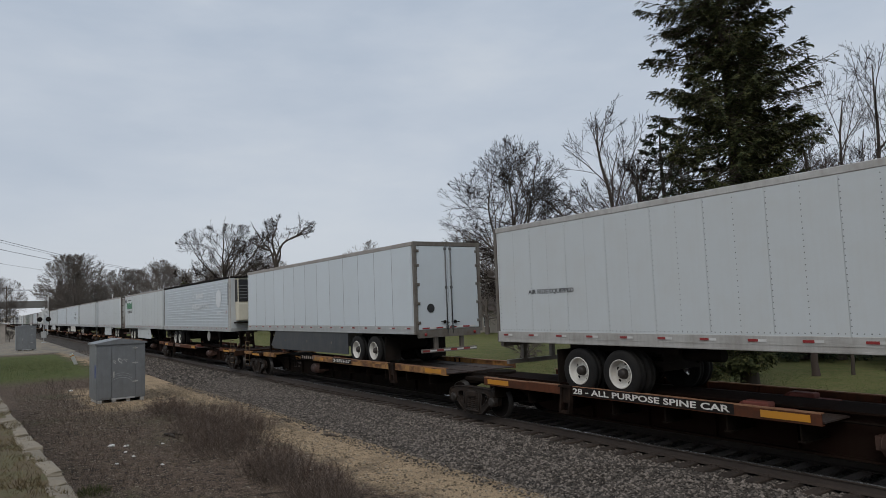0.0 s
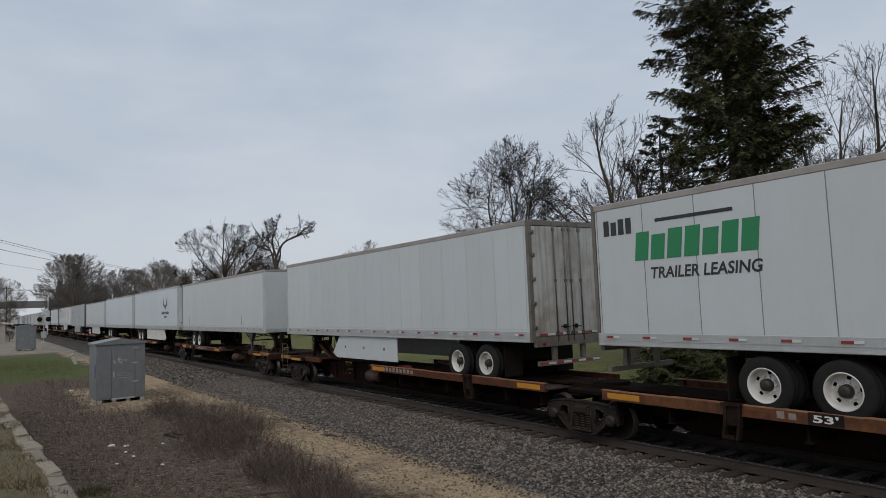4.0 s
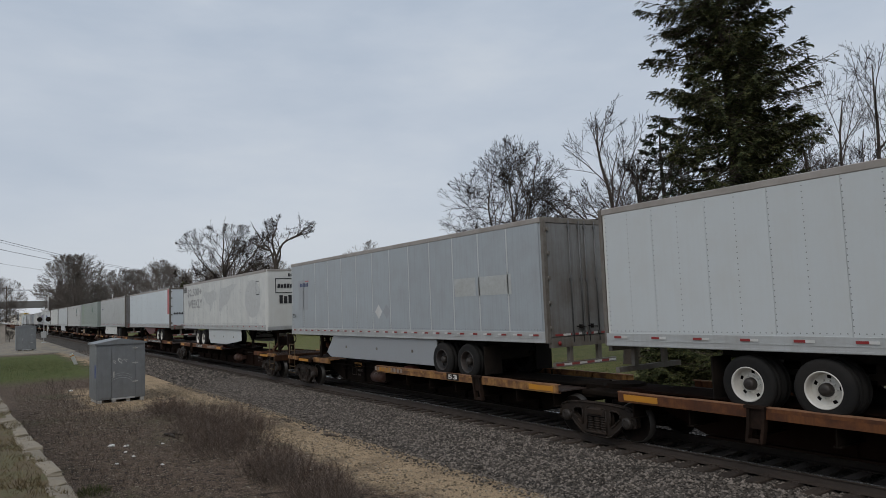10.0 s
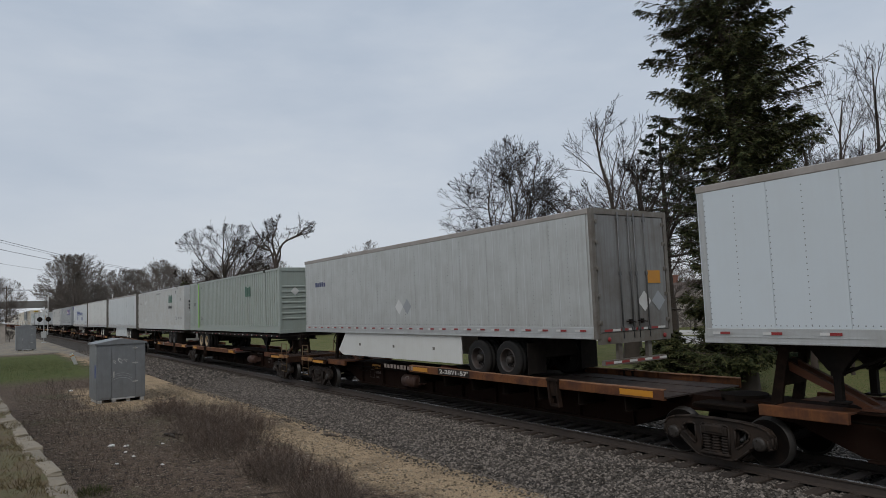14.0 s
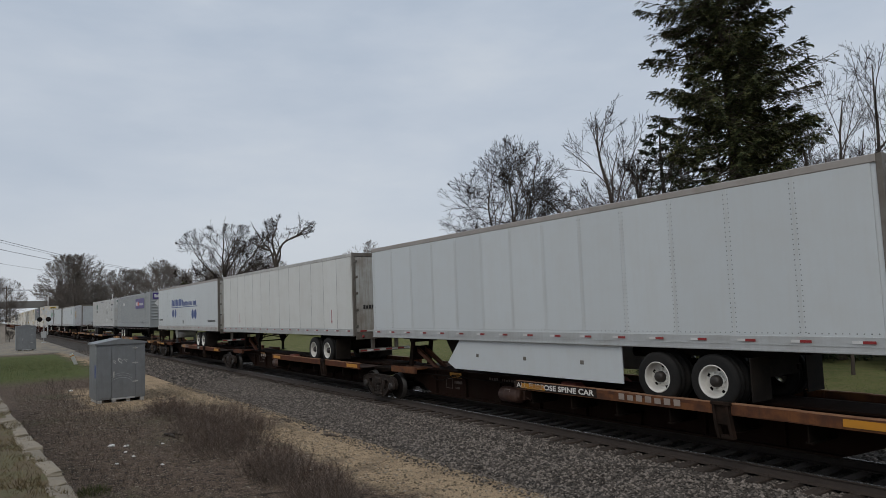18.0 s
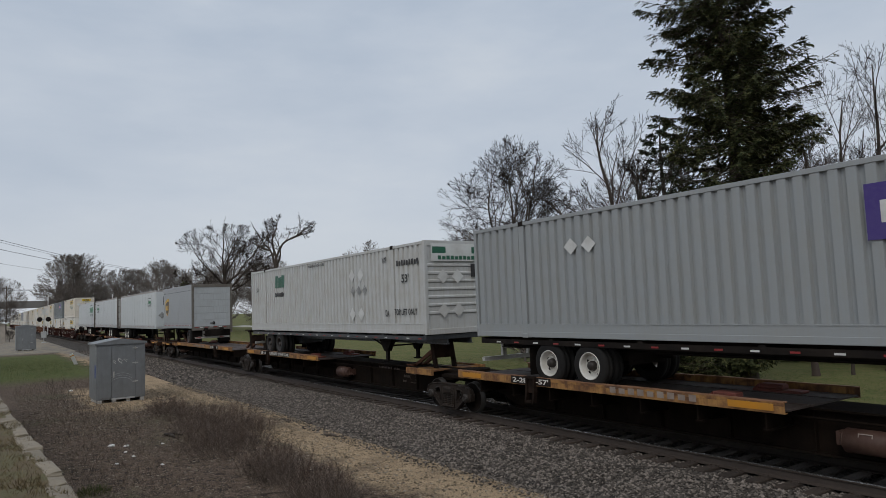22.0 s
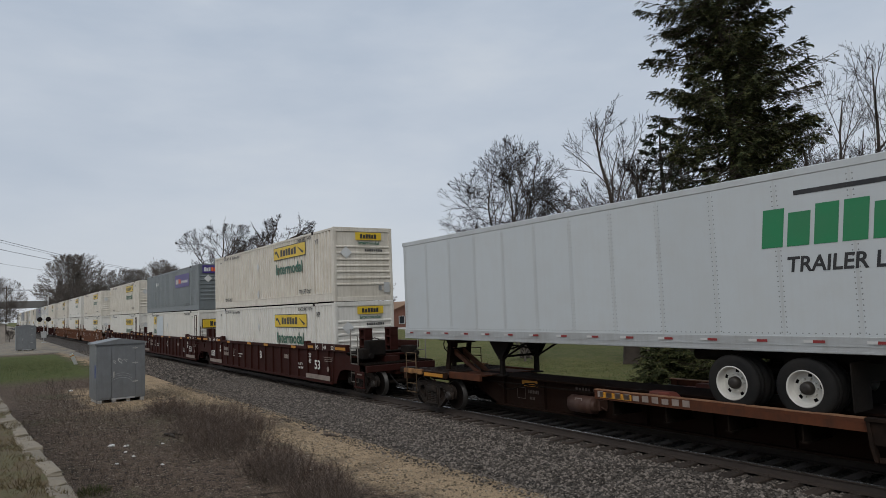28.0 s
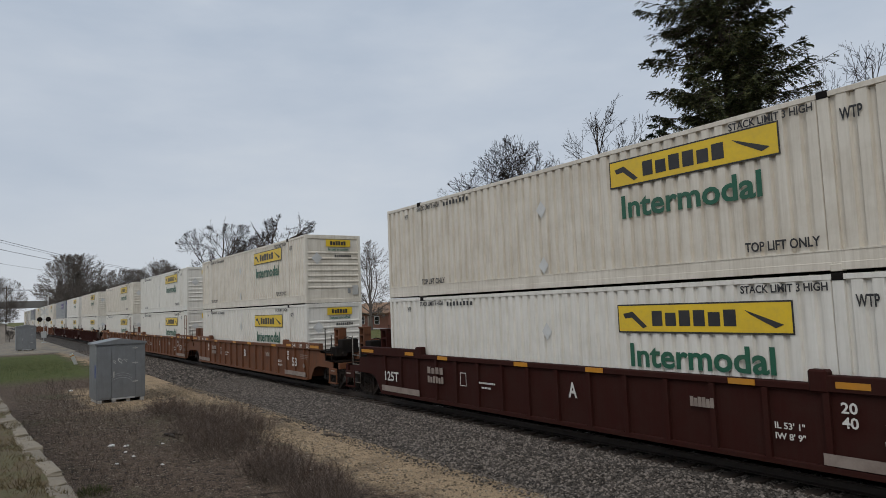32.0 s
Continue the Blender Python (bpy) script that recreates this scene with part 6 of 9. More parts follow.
for y, z in ((-1.05, 1.75), (-0.65, 1.45)):
    on_end(t_, diamond(0.55, 0.55), grey_ink, y, z, 8.12)
t_ = van_trailer("white plate trailer with boxed green lettering near its tail", -422.15, -406.0, "r", "plate", white_paint, (3.9, 5.1))
leasing_mark(t_, -6.52, 2.92, 1.42, boxed=True)
on_end(t_, frame_rect(1.0, 0.45, 0.03), black_ink, -0.9, 1.6, 8.1)
t_ = van_trailer("white plate trailer with large green lettering", -439.7, -423.55, "r", "plate", white_paint, (3.56, 4.86), top=seam_steel)
leasing_mark(t_, 3.99, 2.72, 3.1)
on_end(t_, bars(7, 0.75, 0.15, 0.18, 0.12), leaf_green_ink, -1.0, 3.3, 8.1)

# short parcel trailer
t_ = van_trailer("short grey parcel trailer with shield emblem and roll door", -384.6, -376.2, "r", "sheet", fleet_grey, (0.95,), length=8.4, gear=1.6, rim=rim_dark, top=fleet_grey, rail=fleet_grey, tape_step=0.42, tape_red=0.2, low=False, z1=3.93)
on_side(t_, shape([(-0.05, 0.98), (0.5, 1.17), (1.15, 1.21), (1.15, 0.48), (0.98, 0.18), (0.55, -0.06), (0.12, 0.18), (-0.05, 0.48)], "shield_rim"), shield_gold, -3.45, 2.0, 0.003)
on_side(t_, shape([(0.0, 0.95), (0.5, 1.12), (1.1, 1.16), (1.1, 0.5), (0.95, 0.22), (0.55, 0.0), (0.16, 0.22), (0.0, 0.5)], "shield"), shield_brown, -3.45, 2.0)
on_side(t_, shape([(0.03, 0.78), (0.5, 0.98), (1.07, 1.0), (1.07, 1.14), (0.5, 1.1), (0.03, 0.93)], "shield_top"), shield_gold, -3.45, 2.0, 0.009)
on_side(t_, bars(3, 0.86, 0.36, 0.25), shield_gold, -3.33, 2.36, 0.009)
on_side(t_, rect(7.9, 0.02), black_ink, -4.0, 3.55)

# containers on chassis
chassis("black container chassis on a spine car deck", -256.3, -240.15, "l", (2.6, 3.85), black_steel, rim_tan)
c_ = container("pale green corrugated container with a lime strap", -248.22, 2.07, False, box_green, height=3.0, lift=0.115)
on_side(c_, rect(0.21, 2.72), lime_strap, -6.0, 0.05, 0.012, name="strap")
for mk, x, z in ((letters("53'", 0.38, 0.18), -7.0, 1.44), (letters("WTP", 0.27, 0.15), -5.46, 2.44), (letters("DA", 0.25, 0.17), -5.3, 0.55)):
    on_side(c_, mk, black_ink, x, z)
on_side(c_, bars(3, 0.9, 0.5, 0.2), green_ink, 3.2, 1.7)
on_end(c_, diamond(0.4, 0.4), white_mark, -0.75, 1.6, 8.08)
on_end(c_, bars(9, 0.9, 0.14, 0.3), black_ink, 0.0, 2.2, 8.08)
chassis("black container chassis on a spine car deck", -274.1, -257.95, "r", (3.0, 4.2), black_steel, rim_dark)


c_ = container("light putty corrugated container with green emblem and door placards", -266.02, 2.07, False, box_putty, height=3.0, doors_front=True, lift=0.115)
on_side(c_, bars(3, 1.15, 0.54, 0.12, 0.1), green_ink, 3.45, 1.82)
on_side(c_, bars(8, 1.15, 0.2, 0.25, 0.15), black_ink, 3.42, 1.4)
for mk, x, z in ((letters("53'", 0.4, 0.17), 6.9, 1.9), (letters("TOP LIFT ONLY", 1.13, 0.12), 6.48, 0.63), (letters("WTP", 0.3, 0.2), 5.55, 2.4), (letters("DA", 0.25, 0.22), 5.7, 0.58), (letters("WARNING HIGH CUBE", 1.5, 0.12), -0.8, 2.5), (letters("53", 0.3, 0.2), -7.2, 1.9)):
    on_side(c_, mk, black_ink, x, z)
for x, z in ((-5.36, 1.78), (-4.75, 1.82), (-5.36, 0.35), (-4.75, 0.35)):
    on_side(c_, diamond(0.42, 0.42), white_mark, x, z)
for y in (-1.0, -0.45):
    for z in (0.85, 2.15):
        on_end(c_, diamond(0.45, 0.45), white_mark, y, z, 8.09)
for z, n in ((1.75, 7), (1.5, 9), (1.3, 8)):
    on_end(c_, bars(n, 0.9, 0.14, 0.25), black_ink, -1.0, z, 8.09)
on_end(c_, diamond(0.3, 0.3), yellow_mark, 0.35, 1.0, 8.09)
chassis("black container chassis on a spine car deck", -345.65, -329.5, "l", (2.75, 4.05), black_steel, rim_white, low=False)


def parcel_box(s, z, label, paint):
    c = container(label, s, z, False, paint)
    on_side(c, rect(3.87, 0.86), purple_ink, 1.88, 1.61, 0.012, name="sign_panel", label="purple sign panel")
    on_side(c, bars(3, 0.8, 0.34, 0.16), white_mark, 2.09, 1.86, 0.018)
    on_side(c, bars(2, 0.6, 0.34, 0.16), orange_ink, 2.92, 1.86, 0.018)
    on_side(c, bars(9, 1.75, 0.19, 0.3), white_mark, 3.68, 1.87, 0.018)
    for mk, x, zz in ((letters("WTP", 0.28, 0.16), 6.4, 2.38), (letters("TOP LIFT ONLY", 1.27, 0.16), 4.55, 0.31)):
        on_side(c, mk, black_ink, x, zz, 0.012)
    for x in (-4.6, -4.05):
        on_side(c, diamond(0.44, 0.38), white_mark, x, 1.92, 0.012)
    on_end(c, rect(2.1, 0.5), purple_ink, -1.05, 2.3, 8.09, name="sign_panel")
    on_end(c, bars(3, 0.42, 0.26, 0.16), white_mark, -0.95, 2.42, 8.10)
    on_end(c, bars(2, 0.28, 0.26, 0.16), orange_ink, -0.5, 2.42, 8.10)
    on_end(c, bars(9, 0.95, 0.18, 0.3), white_mark, -0.1, 2.45, 8.10)
    for y in (-0.95, -0.35):
        on_end(c, diamond(0.5, 0.5), white_mark, y, 1.72, 8.10)
    return c


parcel_box(-337.57, 2.185, "light grey corrugated container with purple sign panel", box_grey)
chassis("blue-black container chassis on a spine car deck", -364.35, -348.2, "l", (2.45, 3.7), navy_skirt, rim_dark, low=False)
c_ = container("putty corrugated container with worn placards and green end sign", -356.27, 2.185, False, box_putty)
on_side(c_, bars(3, 1.15, 0.54, 0.12, 0.1), green_ink, -4.72, 1.96)
on_side(c_, bars(8, 1.15, 0.19, 0.25, 0.15), black_ink, -4.74, 1.55)
for mk, x, z in ((letters("53'", 0.45, 0.28), 6.7, 1.65), (letters("TOP LIFT ONLY", 1.4, 0.2), 6.2, 0.62), (letters("WTP", 0.3, 0.2), 5.45, 2.35), (letters("DA", 0.25, 0.22), 5.6, 0.58), (letters("WARNING HIGH CUBE", 1.6, 0.1), -0.87, 2.62), (letters("53", 0.3, 0.2), -7.3, 1.85), (bars(9, 1.4, 0.18, 0.3), 6.4, 2.2)):
    on_side(c_, mk, black_ink, x, z)
for x in (2.92, 3.6):
    for z in (0.44, 1.83):
        on_side(c_, diamond(0.48, 0.48), white_mark, x, z)
for x in (3.03, 3.5, 3.95):
    on_side(c_, diamond(0.38, 0.36), grey_ink, x, 1.34)
on_end(c_, rect(2.1, 0.55), white_mark, -1.05, 2.25, 8.09, name="sign_panel")
on_end(c_, rect(0.5, 0.2), green_ink, -1.0, 2.5, 8.10)
on_end(c_, rect(0.5, 0.2), green_ink, 0.5, 2.5, 8.10)
on_end(c_, bars(10, 1.6, 0.12, 0.2), green_ink, -0.8, 2.3, 8.10)
for y in (-0.85, -0.3):
    for z in (0.5, 1.55):
        on_end(c_, diamond(0.45, 0.45), white_mark, y, z, 8.09)
on_end(c_, rect(0.5, 0.42), black_ink, 0.45, 1.75, 8.09)

# double stacks
LOWER, UPPER = 0.445, 3.36


def haul_box(s, z, paint, near=True, sign="full"):
    """A white container with a yellow sign; the sign's name is drawn as plain blocks."""
    c = container("white corrugated container with yellow sign and green lettering", s, z, False, paint)
    if sign == "full":
        x0 = 1.65
        on_side(c, rect(3.75, 0.58), black_ink, x0 - 0.03, 2.06 - 0.03 + (0.0 if z > 1 else -0.12), 0.010, name="sign_border")
        on_side(c, rect(3.69, 0.52), yellow_panel, x0, 2.06 + (0.0 if z > 1 else -0.12), 0.014, name="sign_panel", label="yellow sign panel")
        on_side(c, bars(6, 1.9, 0.30, 0.22), black_ink, x0 + 0.85, 2.17 + (0.0 if z > 1 else -0.12), 0.018)
        on_side(c, shape([(0, 0.32), (0.25, 0.36), (0.6, 0.06), (0.5, 0.02), (0.22, 0.24), (0.05, 0.22)], "scroll"), black_ink, x0 + 0.12, 2.1 + (0.0 if z > 1 else -0.12), 0.018)
        on_side(c, shape([(0, 0.36), (0.7, 0.10), (0.55, 0.04), (0.1, 0.28)], "scroll_r"), black_ink, x0 + 2.85, 2.1 + (0.0 if z > 1 else -0.12), 0.018)
        on_side(c, letters("Intermodal", 3.1, 0.48), green_ink, x0 + 0.25, 1.36 + (0.0 if z > 1 else -0.14), 0.014)
    else:
        on_side(c, rect(0.95, 0.58), yellow_panel, -5.4, 2.0, 0.012, name="sign_panel")
        on_side(c, bars(2, 0.45, 0.3, 0.2), black_ink, -5.0, 2.12, 0.016)
        on_side(c, letters("Inte", 0.85, 0.42), green_ink, -5.3, 1.3, 0.012)
        on_side(c, rect(2.2, 2.3), cool_paint, -4.3, 0.3, 0.010, name="repair_patch", label="pale bluish repair patch")
    if near:
        for mk, x, zz in ((letters("WTP", 0.34, 0.2), 6.35, 2.35), (letters("TOP LIFT ONLY", 1.3, 0.17), 4.6, 0.42), (letters("STACK LIMIT 3 HIGH", 1.5, 0.14), 4.45, 2.62), (bars(8, 1.3, 0.12, 0.45), -4.75, 2.6), (letters("STACK LIMIT 3 HIGH", 1.25, 0.13), -6.2, 2.62), (letters("WTP", 0.22, 0.14), -6.95, 2.46)):
            on_side(c, mk, black_ink, x, zz, 0.012)
        if z > 1:
            on_side(c, letters("TOP LIFT ONLY", 1.25, 0.17), black_ink, -6.05, 0.35, 0.012)
        for zz in (0.35, 1.7):
            on_side(c, diamond(0.34, 0.42), white_mark, -0.75, zz, 0.012)
    if sign == "full":
        on_end(c, rect(1.15, 0.30), yellow_panel, -0.35, 2.4, 8.09, name="sign_panel")
        on_end(c, bars(6, 0.75, 0.17, 0.22), black_ink, -0.15, 2.46, 8.10)
        on_end(c, letters("Intermodal", 0.95, 0.13), green_ink, -0.25, 2.22, 8.09)
        on_end(c, diamond(0.5, 0.5), white_mark, -1.02, 1.65, 8.09)
        on_end(c, bars(8, 0.8, 0.1, 0.3), black_ink, 0.05, 1.95, 8.09)
    else:
        on_end(c, rect(2.2, 0.58), black_ink, -1.1, 1.76, 8.09, name="sign_border")
        on_end(c, rect(2.12, 0.50), yellow_panel, -1.06, 1.80, 8.096, name="sign_panel", label="wide yellow sign panel")
        on_end(c, bars(6, 1.3, 0.28, 0.22), black_ink, -0.6, 1.90, 8.102)
    on_end(c, rect(0.14, 0.2), grey_ink, 0.62, 0.4, 8.09)
    on_end(c, rect(0.28, 0.4), box_putty, 0.85, 0.32, 8.09)
    return c


WELL = "maroon articulated well car with ribbed sides"
WELL2 = "rusty orange-brown well car with ribbed sides"
well_unit(WELL, -462.9, -443.25, False, True, well_maroon, "B", tonnage=True)
well_unit(WELL, -482.7, -462.9, False, False, well_maroon, "C", tonnage=True)
well_unit(WELL, -502.9, -482.7, True, False, well_maroon, "A", tonnage=True)
haul_box(-452.95, LOWER, box_white)
haul_box(-452.95, UPPER, box_cream)
haul_box(-472.85, LOWER, box_white, sign="part")
parcel_box(-472.85, UPPER, "dark slate corrugated container with purple sign panel", box_slate)
haul_box(-492.70, LOWER, box_white)
haul_box(-492.70, UPPER, box_cream)
sr_ = -505.6
for i in range(4):
    for k in range(3):
        sl_ = sr_ - 20.0
        well_unit(WELL2 if i % 2 == 0 else WELL, sl_, sr_, k == 2, k == 0, well_rust if i % 2 == 0 else well_maroon, "BCA"[k], near=i == 0)
        haul_box((sl_ + sr_) / 2 - 0.3, LOWER, box_white, near=i == 0)
        if i * 3 + k in (5, 9):
            parcel_box((sl_ + sr_) / 2 - 0.3, UPPER, "grey corrugated container with purple sign panel", box_grey)
        else:
            haul_box((sl_ + sr_) / 2 - 0.3, UPPER, box_cream if k != 1 else box_white, near=i == 0)
        sr_ = sl_
    sr_ -= 2.9
# ---------------- ground and track ----------------
GZ = -0.25


def ground_height(x, y):
    """Flat land, gently uneven, with a low rise behind the street."""
    n = noise.noise(Vector((x * 0.12, y * 0.12, 0.3))) * 0.10 + noise.noise(Vector((x * 0.5, y * 0.5, 1.7))) * 0.03
    near_track = max(0.0, min(1.0, (4.55 - abs(y - YC)) / 0.8))
    return GZ + n * (1 - near_track) - 0.16 * near_track


def ground_material():
    m = bpy.data.materials.new("trackside_ground")
    m.use_nodes = True
    nt = m.node_tree
    bs = nt.nodes["Principled BSDF"]
    geo = nt.nodes.new("ShaderNodeNewGeometry")
    pos = geo.outputs["Position"]
    xyz = link_nodes(nt, "ShaderNodeSeparateXYZ", {0: pos})
    x, y = xyz.outputs[0], xyz.outputs[1]

    def nz(scale, detail=5.0, rough=0.6):
        return link_nodes(nt, "ShaderNodeTexNoise", {"Vector": pos, "Scale": scale, "Detail": detail, "Roughness": rough}).outputs[0]
    n_big, n_mid, n_fine, n_grit = nz(0.18), nz(0.9), nz(6.0), nz(38.0, 3.0)
    wob = mathn(nt, "MULTIPLY", mathn(nt, "SUBTRACT", n_mid, 0.5), 2.6)
    yw, xw = mathn(nt, "ADD", y, wob), mathn(nt, "ADD", x, mathn(nt, "MULTIPLY", wob, 1.6))

    def over(v_, edge, soft):
        return mathn(nt, "DIVIDE", mathn(nt, "SUBTRACT", v_, edge), soft, True)

    def under(v_, edge, soft):
        return mathn(nt, "DIVIDE", mathn(nt, "SUBTRACT", edge, v_), soft, True)

    def both(a, b):
        return mathn(nt, "MULTIPLY", a, b)
    # bare dirt with dead stalks
    dirt = mixc(nt, ramp(nt, n_fine, [(0.38, 0.0), (0.62, 1.0)]), (0.020, 0.014, 0.011), (0.115, 0.080, 0.058))
    dirt = mixc(nt, ramp(nt, n_grit, [(0.54, 0.0), (0.62, 1.0)]), dirt, (0.25, 0.19, 0.14))
    dirt = mixc(nt, ramp(nt, n_grit, [(0.32, 1.0), (0.44, 0.0)]), dirt, (0.024, 0.018, 0.014))
    dirt = mixc(nt, both(ramp(nt, n_big, [(0.52, 0.0), (0.66, 1.0)]), ramp(nt, n_fine, [(0.45, 0.0), (0.6, 0.7)])), dirt, (0.055, 0.075, 0.030))
    # tan gravel path
    tan = mixc(nt, ramp(nt, n_grit, [(0.35, 0.0), (0.65, 1.0)]), (0.19, 0.135, 0.082), (0.50, 0.37, 0.235))
    tan = mixc(nt, ramp(nt, n_fine, [(0.50, 0.0), (0.74, 0.6)]), tan, (0.125, 0.090, 0.060))
    # lawns
    lawn = mixc(nt, ramp(nt, n_mid, [(0.35, 0.0), (0.65, 1.0)]), (0.078, 0.100, 0.028), (0.135, 0.138, 0.048))
    lawn = mixc(nt, ramp(nt, n_fine, [(0.44, 0.0), (0.64, 0.85)]), lawn, (0.17, 0.14, 0.065))
    lawn = mixc(nt, ramp(nt, n_grit, [(0.35, 0.55), (0.5, 0.0)]), lawn, (0.025, 0.038, 0.012))
    # crossing gravel
    grey = mixc(nt, ramp(nt, n_grit, [(0.35, 0.0), (0.65, 1.0)]), (0.115, 0.105, 0.092), (0.26, 0.24, 0.21))
    pale = mixc(nt, ramp(nt, n_mid, [(0.4, 0.0), (0.65, 1.0)]), grey, (0.30, 0.25, 0.185))
    col = dirt
    path = both(over(yw, 5.9, 0.7), under(y, 10.0, 0.8))
    grown = both(both(over(xw, -26.0, 1.0), under(xw, -18.6, 1.2)), under(yw, 7.9, 0.6))
    path = both(path, mathn(nt, "SUBTRACT", 1.0, mathn(nt, "MULTIPLY", grown, 0.85)))
    col = mixc(nt, both(path, ramp(nt, n_mid, [(0.25, 0.35), (0.5, 1.0)])), col, tan)
    ring = both(both(over(yw, 2.9, 0.8), under(xw, -25.5, 2.0)), over(xw, -38.0, 3.0))
    col = mixc(nt, both(ring, ramp(nt, n_mid, [(0.25, 0.2), (0.5, 1.0)])), col, tan)
    left_lawn = both(both(under(yw, 6.2, 0.8), under(xw, -42.0, 4.0)), over(x, -78.0, 3.0))
    col = mixc(nt, left_lawn, col, mixc(nt, 0.5, lawn, (0.045, 0.070, 0.018)))
    col = mixc(nt, both(under(xw, -62.0, 8.0), both(over(yw, 6.3, 0.8), under(y, 9.8, 0.8))), col, grey)
    col = mixc(nt, both(under(x, -78.0, 4.0), under(y, 16.0, 2.0)), col, pale)
    col = mixc(nt, over(yw, 15.8, 1.0), col, lawn)
    nt.links.new(col, bs.inputs["Base Color"])
    bs.inputs["Roughness"].default_value = 0.95
    bs.inputs["Specular IOR Level"].default_value = 0.15
    hgt = mathn(nt, "ADD", mathn(nt, "MULTIPLY", n_fine, 0.6), mathn(nt, "MULTIPLY", n_grit, 0.4))
    bp = link_nodes(nt, "ShaderNodeBump", {"Height": hgt, "Strength": 0.9, "Distance": 0.06})
    nt.links.new(bp.outputs[0], bs.inputs["Normal"])
    return m


def make_ground():
    def axis(fine0, fine1, step, far):
        a = list(np.arange(fine0, fine1, step))
        lo, d = fine0, step
        while lo > -far:
            d *= 1.35
            lo -= d
            a.insert(0, lo)
        hi, d = a[-1], step
        while hi < far:
            d *= 1.35
            hi += d
            a.append(hi)
        return a
    xs, ys = axis(-60, 6, 0.45, 1800), axis(0.9, 34, 0.45, 1800)
    verts = [(x, y, ground_height(x, y) if abs(x) < 200 and abs(y) < 120 else GZ) for y in ys for x in xs]
    nx = len(xs)
    faces = [(j * nx + i, j * nx + i + 1, (j + 1) * nx + i + 1, (j + 1) * nx + i) for j in range(len(ys) - 1) for i in range(nx - 1)]
    me = bpy.data.meshes.new("ground")
    me.from_pydata(verts, [], faces)
    me.polygons.foreach_set("use_smooth", [True] * len(faces))
    me.materials.append(ground_material())
    return tagged(new("ground", me), "bare trackside dirt, tan gravel path and patchy lawns", "ground", kind="structure")


make_ground()

rng = np.random.default_rng(7)
TIES = np.cumsum(0.51 + (np.random.default_rng(3).random(650) - 0.5) * 0.06) - 330.0
steel_rail = surface("worn_rail_steel", (0.060, 0.045, 0.036), 0.65, 0.2, dirt=(0.03, 0.022, 0.018), amount=0.5, scale=3, grain=0.3)
rail_top = surface("polished_rail_head", (0.50, 0.49, 0.48), 0.25, 0.9, amount=0.2)
tie_wood = surface("creosoted_tie_wood", (0.042, 0.029, 0.021), 0.9, dirt=(0.075, 0.053, 0.039), amount=0.6, scale=4, grain=0.4, bump=0.4, bscale=30, vary=0.6)


def island_stone(name, a, b, c, rough=0.9):
    """Loose pieces in one mesh: every piece takes its own shade."""
    m = bpy.data.materials.new(name)
    m.use_nodes = True
    nt = m.node_tree
    bs = nt.nodes["Principled BSDF"]
    r = nt.nodes.new("ShaderNodeNewGeometry").outputs["Random Per Island"]
    nd = ramp(nt, r, [(0.0, a), (0.55, b), (1.0, c)])
    co = nt.nodes.new("ShaderNodeTexCoord").outputs["Object"]
    n = link_nodes(nt, "ShaderNodeTexNoise", {"Vector": co, "Scale": 55.0, "Detail": 3.0}).outputs[0]
    col = mixc(nt, mathn(nt, "MULTIPLY", n, 0.5), nd, tuple(v_ * 0.4 for v_ in b))
    nt.links.new(col, bs.inputs["Base Color"])
    bs.inputs["Roughness"].default_value = rough
    bs.inputs["Specular IOR Level"].default_value = 0.2
    MATS[name] = m
    return m


def raw(name, verts, faces, mat, label="", category="", kind="", smooth=False, parent=None):
    me = bpy.data.meshes.new(name)
    verts, faces = np.asarray(verts, dtype=np.float32), np.asarray(faces, dtype=np.int32)
    nf, k = faces.shape
    me.vertices.add(len(verts))
    me.vertices.foreach_set("co", verts.ravel())
    me.loops.add(nf * k)
    me.loops.foreach_set("vertex_index", faces.ravel())
    me.polygons.add(nf)
    me.polygons.foreach_set("loop_start", np.arange(0, nf * k, k, dtype=np.int32))
    me.update(calc_edges=True)
    me.validate()
    if smooth:
        me.polygons.foreach_set("use_smooth", np.ones(nf, dtype=bool))
    me.materials.append(mat)
    ob = new(name, me)
    if parent:
        ob.parent = parent
    return tagged(ob, label, category, "", kind)


def bed_height(y):
    """Cross section of the stone bed: flat under the track, falling away on both sides."""
    d = np.abs(np.asarray(y, dtype=float) - YC)
    top = -0.205 - 0.10 * np.clip((d - 1.7) / 2.2, 0, 1.0) - 0.45 * np.clip(d - 3.85, 0, 1.0)
    return np.where(d < 1.2, -0.235, np.where(d < 1.34, -0.235 + (d - 1.2) / 0.14 * 0.03, top))


